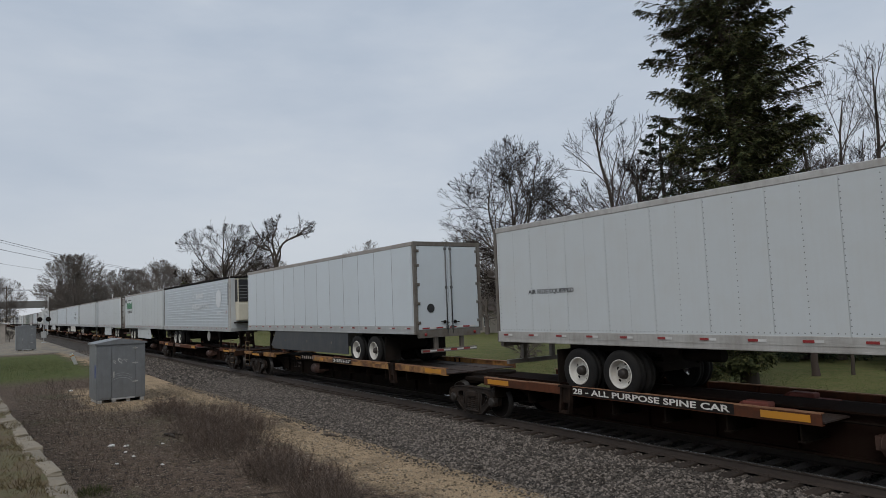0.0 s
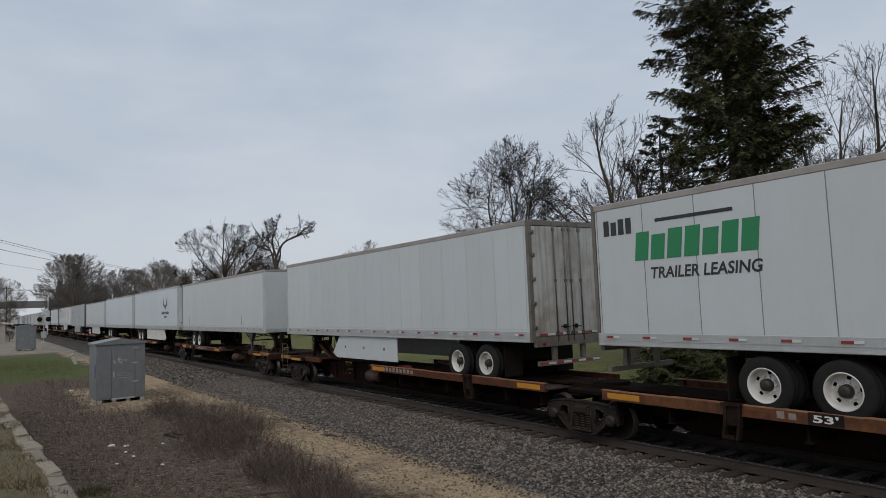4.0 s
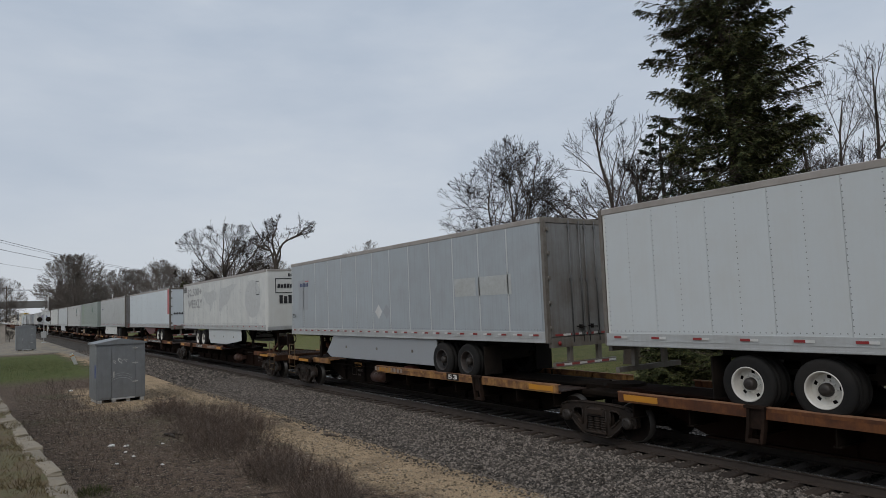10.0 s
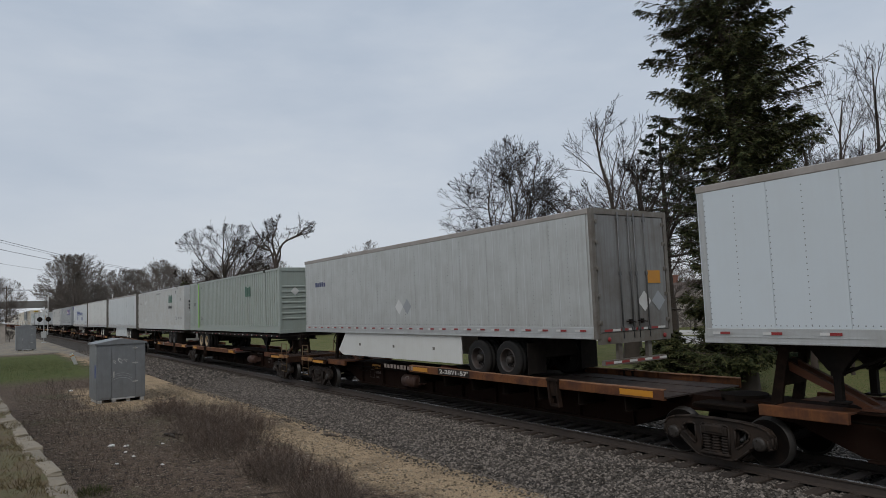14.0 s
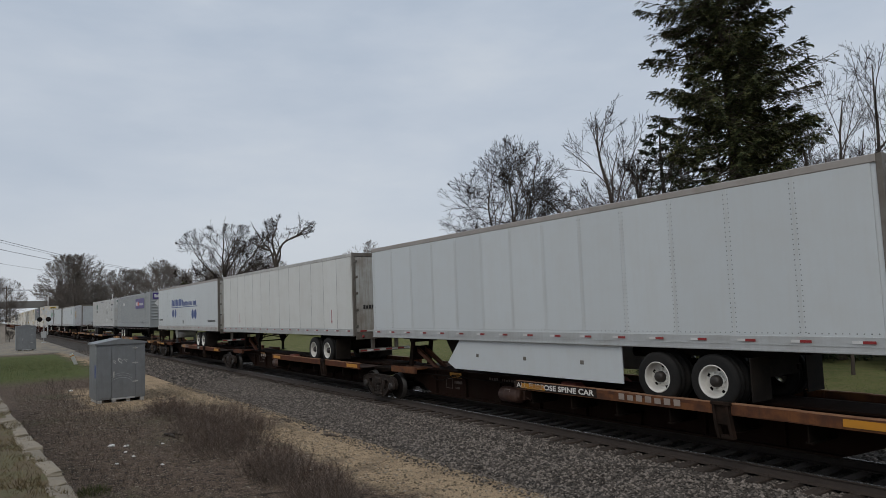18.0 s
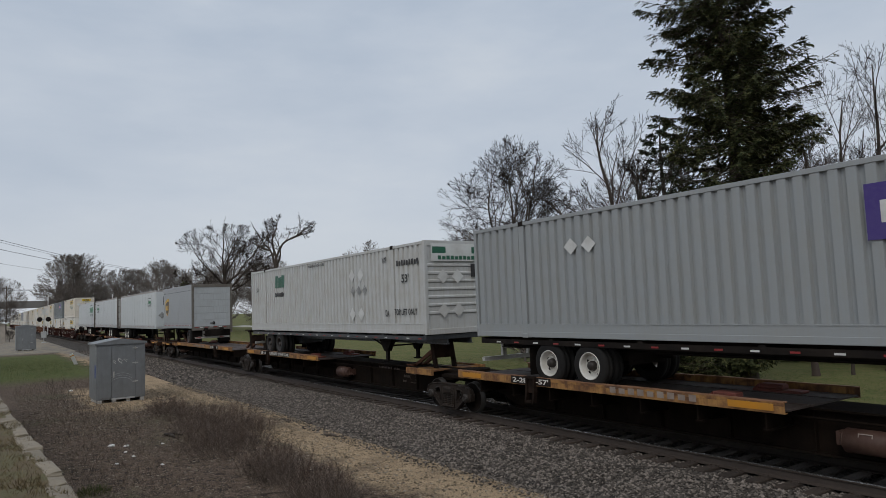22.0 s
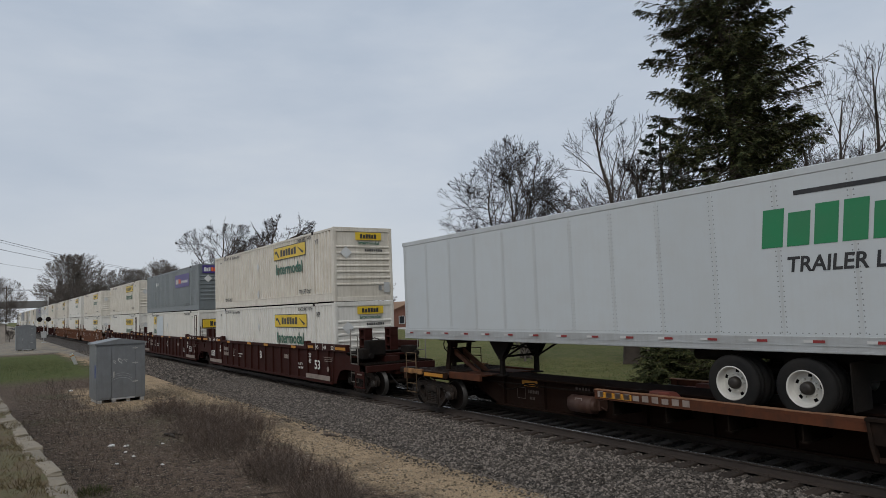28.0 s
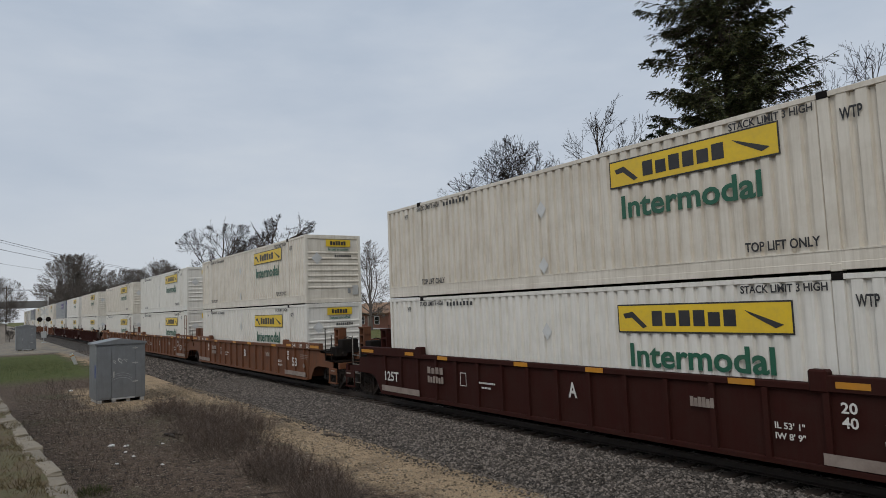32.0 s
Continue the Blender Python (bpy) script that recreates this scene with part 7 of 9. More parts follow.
def make_bed():
    ys = [YC + d for d in (-4.5, -4.2, -3.85, -3.4, -2.6, -1.9, -1.5, -1.34, -1.2, -0.5, 0.5, 1.2, 1.34, 1.5, 1.9, 2.4, 3.1)]
    xs = [-420] + list(np.arange(-80, 14, 2.0))
    verts = [(x, y, float(bed_height(y)) + 0.015 * math.sin(x * 1.7 + y * 3)) for y in ys for x in xs]
    nx = len(xs)
    faces = [(j * nx + i, j * nx + i + 1, (j + 1) * nx + i + 1, (j + 1) * nx + i) for j in range(len(ys) - 1) for i in range(nx - 1)]
    m = island_stone("ballast_bed_gravel", (0.085, 0.078, 0.072), (0.085, 0.078, 0.072), (0.085, 0.078, 0.072))
    nt = m.node_tree
    bs = nt.nodes["Principled BSDF"]
    co = nt.nodes.new("ShaderNodeTexCoord").outputs["Object"]
    vo = link_nodes(nt, "ShaderNodeTexVoronoi", {"Vector": co, "Scale": 17.0})
    # Shade in the gaps between stones is painted in by cell distance.
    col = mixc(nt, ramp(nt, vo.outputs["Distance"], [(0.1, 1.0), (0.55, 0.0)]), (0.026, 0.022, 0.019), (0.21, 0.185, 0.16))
    # Shade under the train, painted into the bed between the rails.
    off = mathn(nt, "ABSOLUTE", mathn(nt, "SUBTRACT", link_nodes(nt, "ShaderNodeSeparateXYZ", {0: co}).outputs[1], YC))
    train_shade = mathn(nt, "DIVIDE", mathn(nt, "SUBTRACT", 1.0, off), 0.35, True)
    col = mixc(nt, mathn(nt, "MULTIPLY", train_shade, 0.85), col, (0.010, 0.009, 0.008))
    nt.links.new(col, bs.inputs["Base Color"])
    bp = link_nodes(nt, "ShaderNodeBump", {"Height": vo.outputs["Distance"], "Strength": 1.0, "Distance": 0.04})
    bp.invert = True
    nt.links.new(bp.outputs[0], bs.inputs["Normal"])
    return raw("ballast_bed", verts, faces, m, "grey crushed stone bed under the track", "track bed", "structure")


make_bed()


def clear_of_ties(x):
    k = np.searchsorted(TIES, x)
    lo, hi = TIES[np.clip(k - 1, 0, len(TIES) - 1)], TIES[np.clip(k, 0, len(TIES) - 1)]
    return np.minimum(np.abs(x - lo), np.abs(x - hi)) > 0.135


def scatter_stones(name, n, x0, x1, y0, y1, r0, r1, height, mat, label, category, flat=0.7, power=1.0, keep=None):
    x = x1 - (x1 - x0) * rng.random(n) ** power
    if keep is not None:
        x = x[keep(x)]
        n = len(x)
    y = y0 + (y1 - y0) * rng.random(n)
    r = r0 + (r1 - r0) * rng.random(n) ** 1.6
    z = height(x, y) + r * 0.3
    base = np.array([(1, 0, 0), (-1, 0, 0), (0, 1, 0), (0, -1, 0), (0, 0, 1), (0, 0, -1)], dtype=float)
    jit = base[None] * (0.7 + 0.6 * rng.random((n, 6, 1))) + (rng.random((n, 6, 3)) - 0.5) * 0.55
    a = rng.random(n) * 6.283
    c, s = np.cos(a)[:, None], np.sin(a)[:, None]
    vx, vy, vz = jit[..., 0] * 1.25, jit[..., 1], jit[..., 2] * flat
    v_ = np.stack([vx * c - vy * s, vx * s + vy * c, vz], -1) * r[:, None, None] + np.stack([x, y, z], -1)[:, None]
    tri = np.array([(0, 2, 4), (2, 1, 4), (1, 3, 4), (3, 0, 4), (2, 0, 5), (1, 2, 5), (3, 1, 5), (0, 3, 5)])
    f = tri[None] + (np.arange(n) * 6)[:, None, None]
    return raw(name, v_.reshape(-1, 3), f.reshape(-1, 3), mat, label, category, "stuff")


ballast_mat = island_stone("broken_ballast", (0.030, 0.025, 0.021), (0.112, 0.096, 0.082), (0.31, 0.262, 0.225))
# Near-black stone colour carries the shade under the train.
train_shade_mat = island_stone("train_shade_ballast", (0.010, 0.009, 0.008), (0.028, 0.024, 0.021), (0.075, 0.066, 0.058))
flat_gz = lambda x, y: np.array([ground_height(a, b) for a, b in zip(x, y)])
scatter_stones("ballast_stones", 66000, -34, 0, 8.15, 11.0, 0.019, 0.045, lambda x, y: np.maximum(bed_height(y), flat_gz(x, y)) - 0.006, ballast_mat, "loose grey crushed ballast stones beside the rail", "gravel", power=0.9)
scatter_stones("ballast_stones", 14000, -80, -34, 7.8, 11.05, 0.035, 0.075, lambda x, y: np.maximum(bed_height(y), flat_gz(x, y)) - 0.006, ballast_mat, "loose grey crushed ballast stones along the line", "gravel")
scatter_stones("ballast_stones", 14000, -34, 0, 11.0, 11.56, 0.019, 0.042, lambda x, y: bed_height(y) - 0.004, ballast_mat, "grey crushed stones packed between the tie ends", "gravel", power=0.9, keep=clear_of_ties)
scatter_stones("ballast_stones", 11000, -36, 0, 11.66, 13.4, 0.026, 0.055, lambda x, y: bed_height(y) - 0.005, train_shade_mat, "oil-blackened crushed stones between the rails", "gravel")
scatter_stones("ballast_stones", 5000, -36, 0, 13.4, 15.4, 0.026, 0.055, lambda x, y: bed_height(y) - 0.005, ballast_mat, "loose grey crushed stones beyond the track", "gravel")
scatter_stones("ballast_stones", 2600, -36, -3, 7.55, 8.3, 0.014, 0.038, flat_gz, ballast_mat, "stray grey ballast stones at the edge of the path", "gravel")
scatter_stones("ballast_stones", 3000, -62, -42, 6.9, 8.2, 0.022, 0.05, flat_gz, ballast_mat, "grey stones spread past the ballast toe", "gravel")
path_mat = island_stone("tan_path_pebbles", (0.10, 0.075, 0.05), (0.24, 0.19, 0.13), (0.46, 0.39, 0.30))
scatter_stones("path_pebbles", 12000, -36, -3, 6.0, 8.8, 0.008, 0.028, flat_gz, path_mat, "small tan pebbles on the worn path", "gravel", power=0.8)
chip_mat = island_stone("dirt_litter_chips", (0.045, 0.033, 0.025), (0.16, 0.125, 0.09), (0.42, 0.37, 0.30))
scatter_stones("dirt_chips", 14000, -34, -6, 1.1, 7.0, 0.008, 0.034, flat_gz, chip_mat, "dead leaf scraps, bark and stones on bare dirt", "debris", flat=0.3, power=0.75)


def make_track():
    tr = tagged(new("railway_track"), "dark steel rails on creosoted ties in grey stone", "railway", kind="structure")
    half = [(0.0, -0.18), (0.07, -0.18), (0.07, -0.168), (0.012, -0.145), (0.009, -0.05), (0.034, -0.036), (0.037, -0.008), (0.028, 0.0)]
    prof = half + [(-a, b) for a, b in reversed(half[1:])]

    def rail(bm):
        n = len(prof)
        rings = [[bm.verts.new((x, y, z)) for y, z in prof] for x in (-430, 14)]
        for i in range(n):
            f = bm.faces.new((rings[0][i], rings[0][(i + 1) % n], rings[1][(i + 1) % n], rings[1][i]))
            if all(prof[j][1] >= -0.009 for j in (i, (i + 1) % n)):
                f.material_index = 1
    for sgn in (-1, 1):
        part("rail", mesh("rail", [steel_rail, rail_top], rail), tr, (0, YC + sgn * 0.7525, 0))
    tie = mesh("tie", tie_wood, lambda bm: bevelled(bm, -0.115, 0.115, -1.3, 1.3, -0.36, -0.178, 0.014))
    plate = mesh("tie_plate", steel_rail, lambda bm: (box(bm, -0.09, 0.09, -0.17, 0.17, -0.178, -0.168), [box(bm, a - 0.012, a + 0.012, b - 0.012, b + 0.012, -0.176, -0.150) for a in (-0.05, 0.05) for b in (-0.085, 0.085)]))
    n = 0
    rest = []
    for x in TIES[TIES < 1.6][::-1]:
        x = float(x)
        if n < 110:
            t = part("tie", tie, tr, (x, YC + random.uniform(-0.04, 0.04), random.uniform(-0.012, 0.006)), rot=(random.uniform(-0.4, 0.4), 0, random.uniform(-1.4, 1.4)))
            part("tie_plate", plate, t, (0, -0.7525, 0))
        else:
            rest.append(x)
        n += 1
    v_, f = [], []
    for x in rest:
        k = len(v_)
        v_ += [(x + a, YC + b, c) for c in (-0.3, -0.186) for a, b in ((-0.115, -1.3), (0.115, -1.3), (0.115, 1.3), (-0.115, 1.3))]
        f += [(k + 4, k + 5, k + 6, k + 7), (k, k + 1, k + 5, k + 4), (k + 1, k + 2, k + 6, k + 5), (k + 3, k, k + 4, k + 7)]
    raw("far_ties", v_, f, tie_wood, kind="stuff", parent=tr)


make_track()

# ---------------- the terrace where the viewer stands ----------------
wall_stone = surface("weathered_limestone", (0.27, 0.225, 0.165), 0.9, dirt=(0.14, 0.12, 0.09), amount=0.55, scale=3, grain=0.3, bump=0.6, bscale=14, vary=0.4)
dry_turf = surface("dry_mossy_turf", (0.125, 0.090, 0.046), 0.95, dirt=(0.07, 0.055, 0.03), amount=0.6, scale=4, grain=0.5, bump=0.9, bscale=45, alt=(0.115, 0.105, 0.04))


def wall_line(x):
    return 0.80 + 0.0423 * (x + 7.5)


def make_terrace():
    w = tagged(new("retaining_wall"), "low wall of rough pale limestone blocks", "wall", kind="structure")
    rs = random.Random(5)
    for course in range(4):
        x = -30.0
        while x < 5.0:
            L = rs.uniform(0.45, 1.15)
            dep = rs.uniform(0.17, 0.26) if course == 3 else 0.34
            z1 = 1.36 - (3 - course) * 0.42 + (rs.uniform(-0.05, 0.02) if course == 3 else 0.0)
            z0 = z1 - 0.41
            bm = bmesh.new()
            bevelled(bm, -L / 2 + 0.008, L / 2 - 0.008, -dep, 0.0, z0 + 0.004, z1, 0.03, 2)
            for v_ in bm.verts:
                v_.co += Vector((rs.uniform(-1, 1), rs.uniform(-1, 1), rs.uniform(-1, 1))) * 0.014
            me = bpy.data.meshes.new("stone_block")
            bm.to_mesh(me)
            bm.free()
            me.materials.append(wall_stone)
            xm = x + L / 2
            part("stone_block", me, w, (xm, wall_line(xm) + rs.uniform(-0.02, 0.02), 0), rot=(0, 0, 2.42 + rs.uniform(-1.5, 1.5)))
            x += L
    xs = list(np.arange(-30, 6.2, 0.3))
    offs = [-14, -8, -5, -3.4, -2.6, -2.0, -1.6, -1.2, -0.9, -0.65, -0.42, -0.14]
    verts = [(x, wall_line(x) + o, 1.335 + 0.05 * noise.noise(Vector((x * 0.9, o * 1.3, 0))) + 0.02 * noise.noise(Vector((x * 4, o * 4, 3)))) for o in offs for x in xs]
    nx = len(xs)
    faces = [(j * nx + i, j * nx + i + 1, (j + 1) * nx + i + 1, (j + 1) * nx + i) for j in range(len(offs) - 1) for i in range(nx - 1)]
    raw("upper_lawn", verts, faces, dry_turf, "dry brown mossy turf behind the stone wall", "ground", "structure", True)


make_terrace()


# ---------------- dead weeds and grass ----------------
def spikes(name, p, d, length, r, mat, label, category, kind="stuff", parent=None, bend=0.25):
    """Thin three-sided stalks from points p along directions d, bent once."""
    n = len(p)
    d = d / np.linalg.norm(d, axis=1, keepdims=True)
    u = np.cross(d, np.array([0.31, 0.52, 0.79]))
    u /= np.linalg.norm(u, axis=1, keepdims=True) + 1e-9
    w = np.cross(d, u)
    mid = p + d * (length * 0.55)[:, None]
    side = (rng.random((n, 3)) - 0.5) * bend
    tip = mid + (d + side) * (length * 0.45)[:, None]
    ring = []
    for base, rad in ((p, r), (mid, r * 0.7)):
        for k in range(3):
            a = 2.0944 * k
            ring.append(base + (math.cos(a) * u + math.sin(a) * w) * rad[:, None])
    v_ = np.stack(ring + [tip], 1).reshape(-1, 3)
    q = np.array([(0, 1, 4), (0, 4, 3), (1, 2, 5), (1, 5, 4), (2, 0, 3), (2, 3, 5), (3, 4, 6), (4, 5, 6), (5, 3, 6)])
    f = (q[None] + (np.arange(n) * 7)[:, None, None]).reshape(-1, 3)
    return raw(name, v_, f, mat, label, category, kind, parent=parent)


stalk_mat = island_stone("dead_weed_stalks", (0.040, 0.030, 0.025), (0.125, 0.094, 0.076), (0.32, 0.25, 0.20), 0.9)
stem_mat = island_stone("reddish_weed_stems", (0.050, 0.034, 0.027), (0.105, 0.072, 0.056), (0.19, 0.135, 0.10), 0.9)
straw_mat = island_stone("dry_straw", (0.08, 0.06, 0.035), (0.20, 0.155, 0.09), (0.36, 0.30, 0.19), 0.9)
green_blades = island_stone("spring_grass_blades", (0.036, 0.050, 0.014), (0.072, 0.088, 0.027), (0.17, 0.15, 0.065), 0.85)
turf_blades = island_stone("dry_turf_blades", (0.045, 0.033, 0.015), (0.12, 0.088, 0.042), (0.26, 0.20, 0.10), 0.9)


def weed_patch(name, cx, cy, rx, ry, n, h0, h1, mat, label, category, twigs=3, lean=0.55, kind="stuff", r=0.0045):
    ang, rad = rng.random(n) * 6.283, np.sqrt(rng.random(n)) * (0.75 + 0.4 * rng.random(n))
    x, y = cx + rx * rad * np.cos(ang), cy + ry * rad * np.sin(ang)
    p = np.stack([x, y, flat_gz(x, y) - 0.02], 1)
    d = np.stack([(rng.random(n) - 0.5) * lean * 2, (rng.random(n) - 0.5) * lean * 2, np.ones(n)], 1)
    L = (h0 + (h1 - h0) * rng.random(n) ** 1.5) * (1.15 - 0.5 * rad)
    P, D, LL, R = [p], [d], [L], [np.full(n, r)]
    dn = d / np.linalg.norm(d, axis=1, keepdims=True)
    for k in range(twigs):
        f = 0.25 + 0.6 * rng.random(n)
        q = p + dn * (L * f * 0.9)[:, None]
        dd = dn + (rng.random((n, 3)) - 0.5) * np.array([2.0, 2.0, 0.9])
        P.append(q)
        D.append(dd)
        LL.append(L * (0.22 + 0.3 * rng.random(n)))
        R.append(np.full(n, r * 0.6))
    return spikes(name, np.concatenate(P), np.concatenate(D), np.concatenate(LL), np.concatenate(R), mat, label, category, kind)


for wx, wy, rx_, ry_, n_, h_, lb in ((-19.6, 5.5, 2.7, 1.15, 900, 0.85, "tall tangle of dead grey-brown weeds beside the path"), (-17.2, 4.7, 1.8, 1.0, 420, 0.62, "tangle of dead grey-brown weeds in front of the taller ones"), (-24.2, 5.2, 1.9, 0.8, 380, 0.75, "thin dead weeds by the gravel"), (-13.7, 4.95, 1.3, 0.6, 480, 0.72, "dead grey-brown weed bush at the path's edge"), (-11.5, 5.0, 1.1, 0.6, 420, 0.62, "sparse dead weeds on the path")):
    weed_patch("dead_weed_clump", wx, wy, rx_, ry_, n_, 0.2, h_, stalk_mat, lb, "weeds", 9, 0.95, r=0.0036)
    weed_patch("dead_weed_clump", wx - 0.3, wy + 0.2, rx_, ry_, n_ // 11, h_ * 0.7, h_ * 1.25, stem_mat, "upright reddish-brown dead weed stems above the tangle", "weeds", 9, 0.25, r=0.005)
weed_patch("dead_weed_clump", -25.0, 2.8, 6.0, 1.9, 900, 0.08, 0.42, stalk_mat, "low mat of dead weeds along the wall", "weeds")
weed_patch("dead_weed_clump", -36.5, 3.0, 7.0, 2.2, 1000, 0.08, 0.45, stalk_mat, "low dead weeds at the lawn's edge", "weeds")
weed_patch("dead_weed_clump", -16.5, 2.6, 4.0, 1.3, 450, 0.06, 0.36, stalk_mat, "low mat of dead weeds below the wall", "weeds")
weed_patch("ground_straw", -19.0, 4.3, 11.0, 3.6, 3800, 0.04, 0.16, straw_mat, "short dead straw over the bare dirt", "grass", 1, 1.6, "stuff", 0.004)
weed_patch("ground_straw", -11.0, 4.0, 4.5, 2.8, 2600, 0.04, 0.16, stalk_mat, "short dead stubble over the bare dirt", "grass", 1, 1.6, "stuff", 0.0035)
weed_patch("path_straw", -31.0, 6.2, 5.0, 2.6, 500, 0.04, 0.14, straw_mat, "short straw round the metal cabinet", "grass", 1, 1.8, "stuff", 0.005)
weed_patch("grass_tuft", -14.6, 1.75, 0.5, 0.3, 260, 0.08, 0.22, green_blades, "small green tuft at the wall's foot", "grass", 0, 0.7, "stuff", 0.005)
weed_patch("lawn_grass", -57.0, 2.0, 15.0, 4.4, 9000, 0.06, 0.13, green_blades, "green lawn between cabinet and crossing", "grass", 0, 0.8, "stuff", 0.012)
weed_patch("far_lawn_grass", -22.0, 22.5, 18.0, 6.0, 14000, 0.05, 0.12, green_blades, "patchy spring lawn beyond the track", "grass", 0, 0.9, "stuff", 0.009)


def terrace_grass():
    n = 9000
    x = -24 + 19 * rng.random(n) ** 0.6
    o = -0.13 - 2.4 * rng.random(n) ** 1.7
    p = np.stack([x, wall_line(x) + o + 0.10 * np.sin(x * 3.1), np.full(n, 1.31)], 1)
    d = np.stack([(rng.random(n) - 0.5) * 2.4, (rng.random(n) - 0.5) * 2.4, np.ones(n)], 1)
    spikes("turf_blades", p, d, 0.04 + 0.07 * rng.random(n), np.full(n, 0.004), turf_blades, "short dry brown grass on the terrace", "grass")


terrace_grass()

# ---------------- bare trees ----------------
bark = surface("grey_brown_bark", (0.062, 0.047, 0.036), 0.9, dirt=(0.026, 0.020, 0.016), amount=0.5, scale=5, grain=0.4, bump=0.6, bscale=22)
twig_mat = surface("dark_twigs", (0.022, 0.016, 0.0135), 0.9, spec=0.1, dirt=(0.016, 0.012, 0.010), amount=0.4)
brown_twig = surface("reddish_brown_twigs", (0.062, 0.044, 0.034), 0.9, dirt=(0.04, 0.03, 0.025), amount=0.4)
# Distance haze is put into this colour, paler than the near twigs.
haze_twig = surface("haze_paled_far_twigs", (0.150, 0.125, 0.108), 0.9, dirt=(0.08, 0.068, 0.06), amount=0.4)


def frusta(p0, p1, r0, r1, k=3):
    n = len(p0)
    d = p1 - p0
    d = d / (np.linalg.norm(d, axis=1, keepdims=True) + 1e-9)
    u = np.cross(d, np.where(np.abs(d[:, 2:]) > 0.7, np.array([[0.95, 0.27, 0.13]]), np.array([[0.13, 0.27, 0.95]])))
    u /= np.linalg.norm(u, axis=1, keepdims=True) + 1e-9
    w = np.cross(d, u)
    rings = []
    for base, rad in ((p0, r0), (p1, r1)):
        for i in range(k):
            a = 2 * math.pi * i / k
            rings.append(base + (math.cos(a) * u + math.sin(a) * w) * rad[:, None])
    v_ = np.stack(rings, 1).reshape(-1, 3)
    q = np.array([(i, (i + 1) % k, k + (i + 1) % k, k + i) for i in range(k)])
    f = (q[None] + (np.arange(n) * 2 * k)[:, None, None]).reshape(-1, 4)
    return v_, f


def unit(a):
    return a / (np.linalg.norm(a, axis=-1, keepdims=True) + 1e-9)


def smooth_line(pts, k):
    """k points on a soft curve through a few (x, y, z) points."""
    p = np.array(pts, dtype=float)
    p = np.concatenate([2 * p[:1] - p[1:2], p, 2 * p[-1:] - p[-2:-1]])
    n = len(p) - 3
    out = []
    for f in np.linspace(0, n - 1e-6, k):
        i = int(f)
        u = f - i
        a, b, c, d = p[i:i + 4]
        out.append(0.5 * (2 * b + (c - a) * u + (2 * a - 5 * b + 4 * c - d) * u * u + (3 * b - a - 3 * c + d) * u ** 3))
    return np.array(out)


class Crown:
    """The lumpy egg that a crown fills."""

    def __init__(self, g, centre, radii, lump):
        self.c, self.r, self.lump = np.array(centre, float), np.array(radii, float), lump
        self.k, self.ph = g.normal(size=(4, 3)) * 3.0, g.random(4) * 6.28

    def room(self, p, d):
        """How far each ray from p along d goes before it leaves the crown."""
        q, e = (p - self.c) / self.r, d / self.r
        lim = 1 + self.lump * np.sin(unit(q + 0.4 * unit(e)) @ self.k.T + self.ph).mean(1)
        a, b, c = (e * e).sum(1), (q * e).sum(1), (q * q).sum(1) - lim ** 2
        return np.maximum((-b + np.sqrt(np.maximum(b * b - a * c, 0))) / a, 0.0)


def shoots(g, crown, P, R, L, c, ratio, angle, m, wob, lift, tip, f0=0.2):
    """c side branches on each branch of P; a branch is a row of points with radii."""
    n, k = P.shape[:2]
    src = np.repeat(np.arange(n), c)
    N = n * c
    f = np.minimum(f0 + (1 - f0) * (np.tile(np.arange(c), n) + g.random(N)) / c, 0.985)
    j = (f * (k - 1)).astype(int)
    q = (f * (k - 1) - j)[:, None]
    a, b = P[src, j], P[src, j + 1]
    pos, tan = a + (b - a) * q, unit(b - a)
    rad = R[src, j] * (1 - q[:, 0]) + R[src, j + 1] * q[:, 0]
    e = g.normal(size=(N, 3))
    e = unit(e - tan * (e * tan).sum(1, keepdims=True))
    th = np.radians(angle[0] + (angle[1] - angle[0]) * g.random(N)) * (1.12 - 0.55 * f)
    d = tan * np.cos(th)[:, None] + e * np.sin(th)[:, None] + 0.22 * unit(pos - crown.c)
    d = unit(d)
    ln = L[src] * ratio * (0.7 + 0.6 * g.random(N)) * (1.25 - 0.75 * f)
    ln = np.maximum(np.minimum(ln, crown.room(pos, d) * (0.9 + 0.35 * g.random(N))), 0.25 * ln)
    r0 = np.maximum(rad * (0.42 + 0.2 * g.random(N)), tip)
    pts, p = [pos], pos
    for i in range(m):
        d = unit(d + g.normal(size=(N, 3)) * wob + np.array([0, 0, lift]))
        p = p + d * (ln / m)[:, None]
        pts.append(p)
    rr = r0[:, None] + (np.maximum(r0 * 0.25, tip * 0.5) - r0)[:, None] * np.linspace(0, 1, m + 1)[None]
    return np.stack(pts, 1), rr, ln


def tubes(P, R, sides):
    k = P.shape[1]
    return frusta(P[:, :-1].reshape(-1, 3), P[:, 1:].reshape(-1, 3), R[:, :-1].reshape(-1), R[:, 1:].reshape(-1), sides)


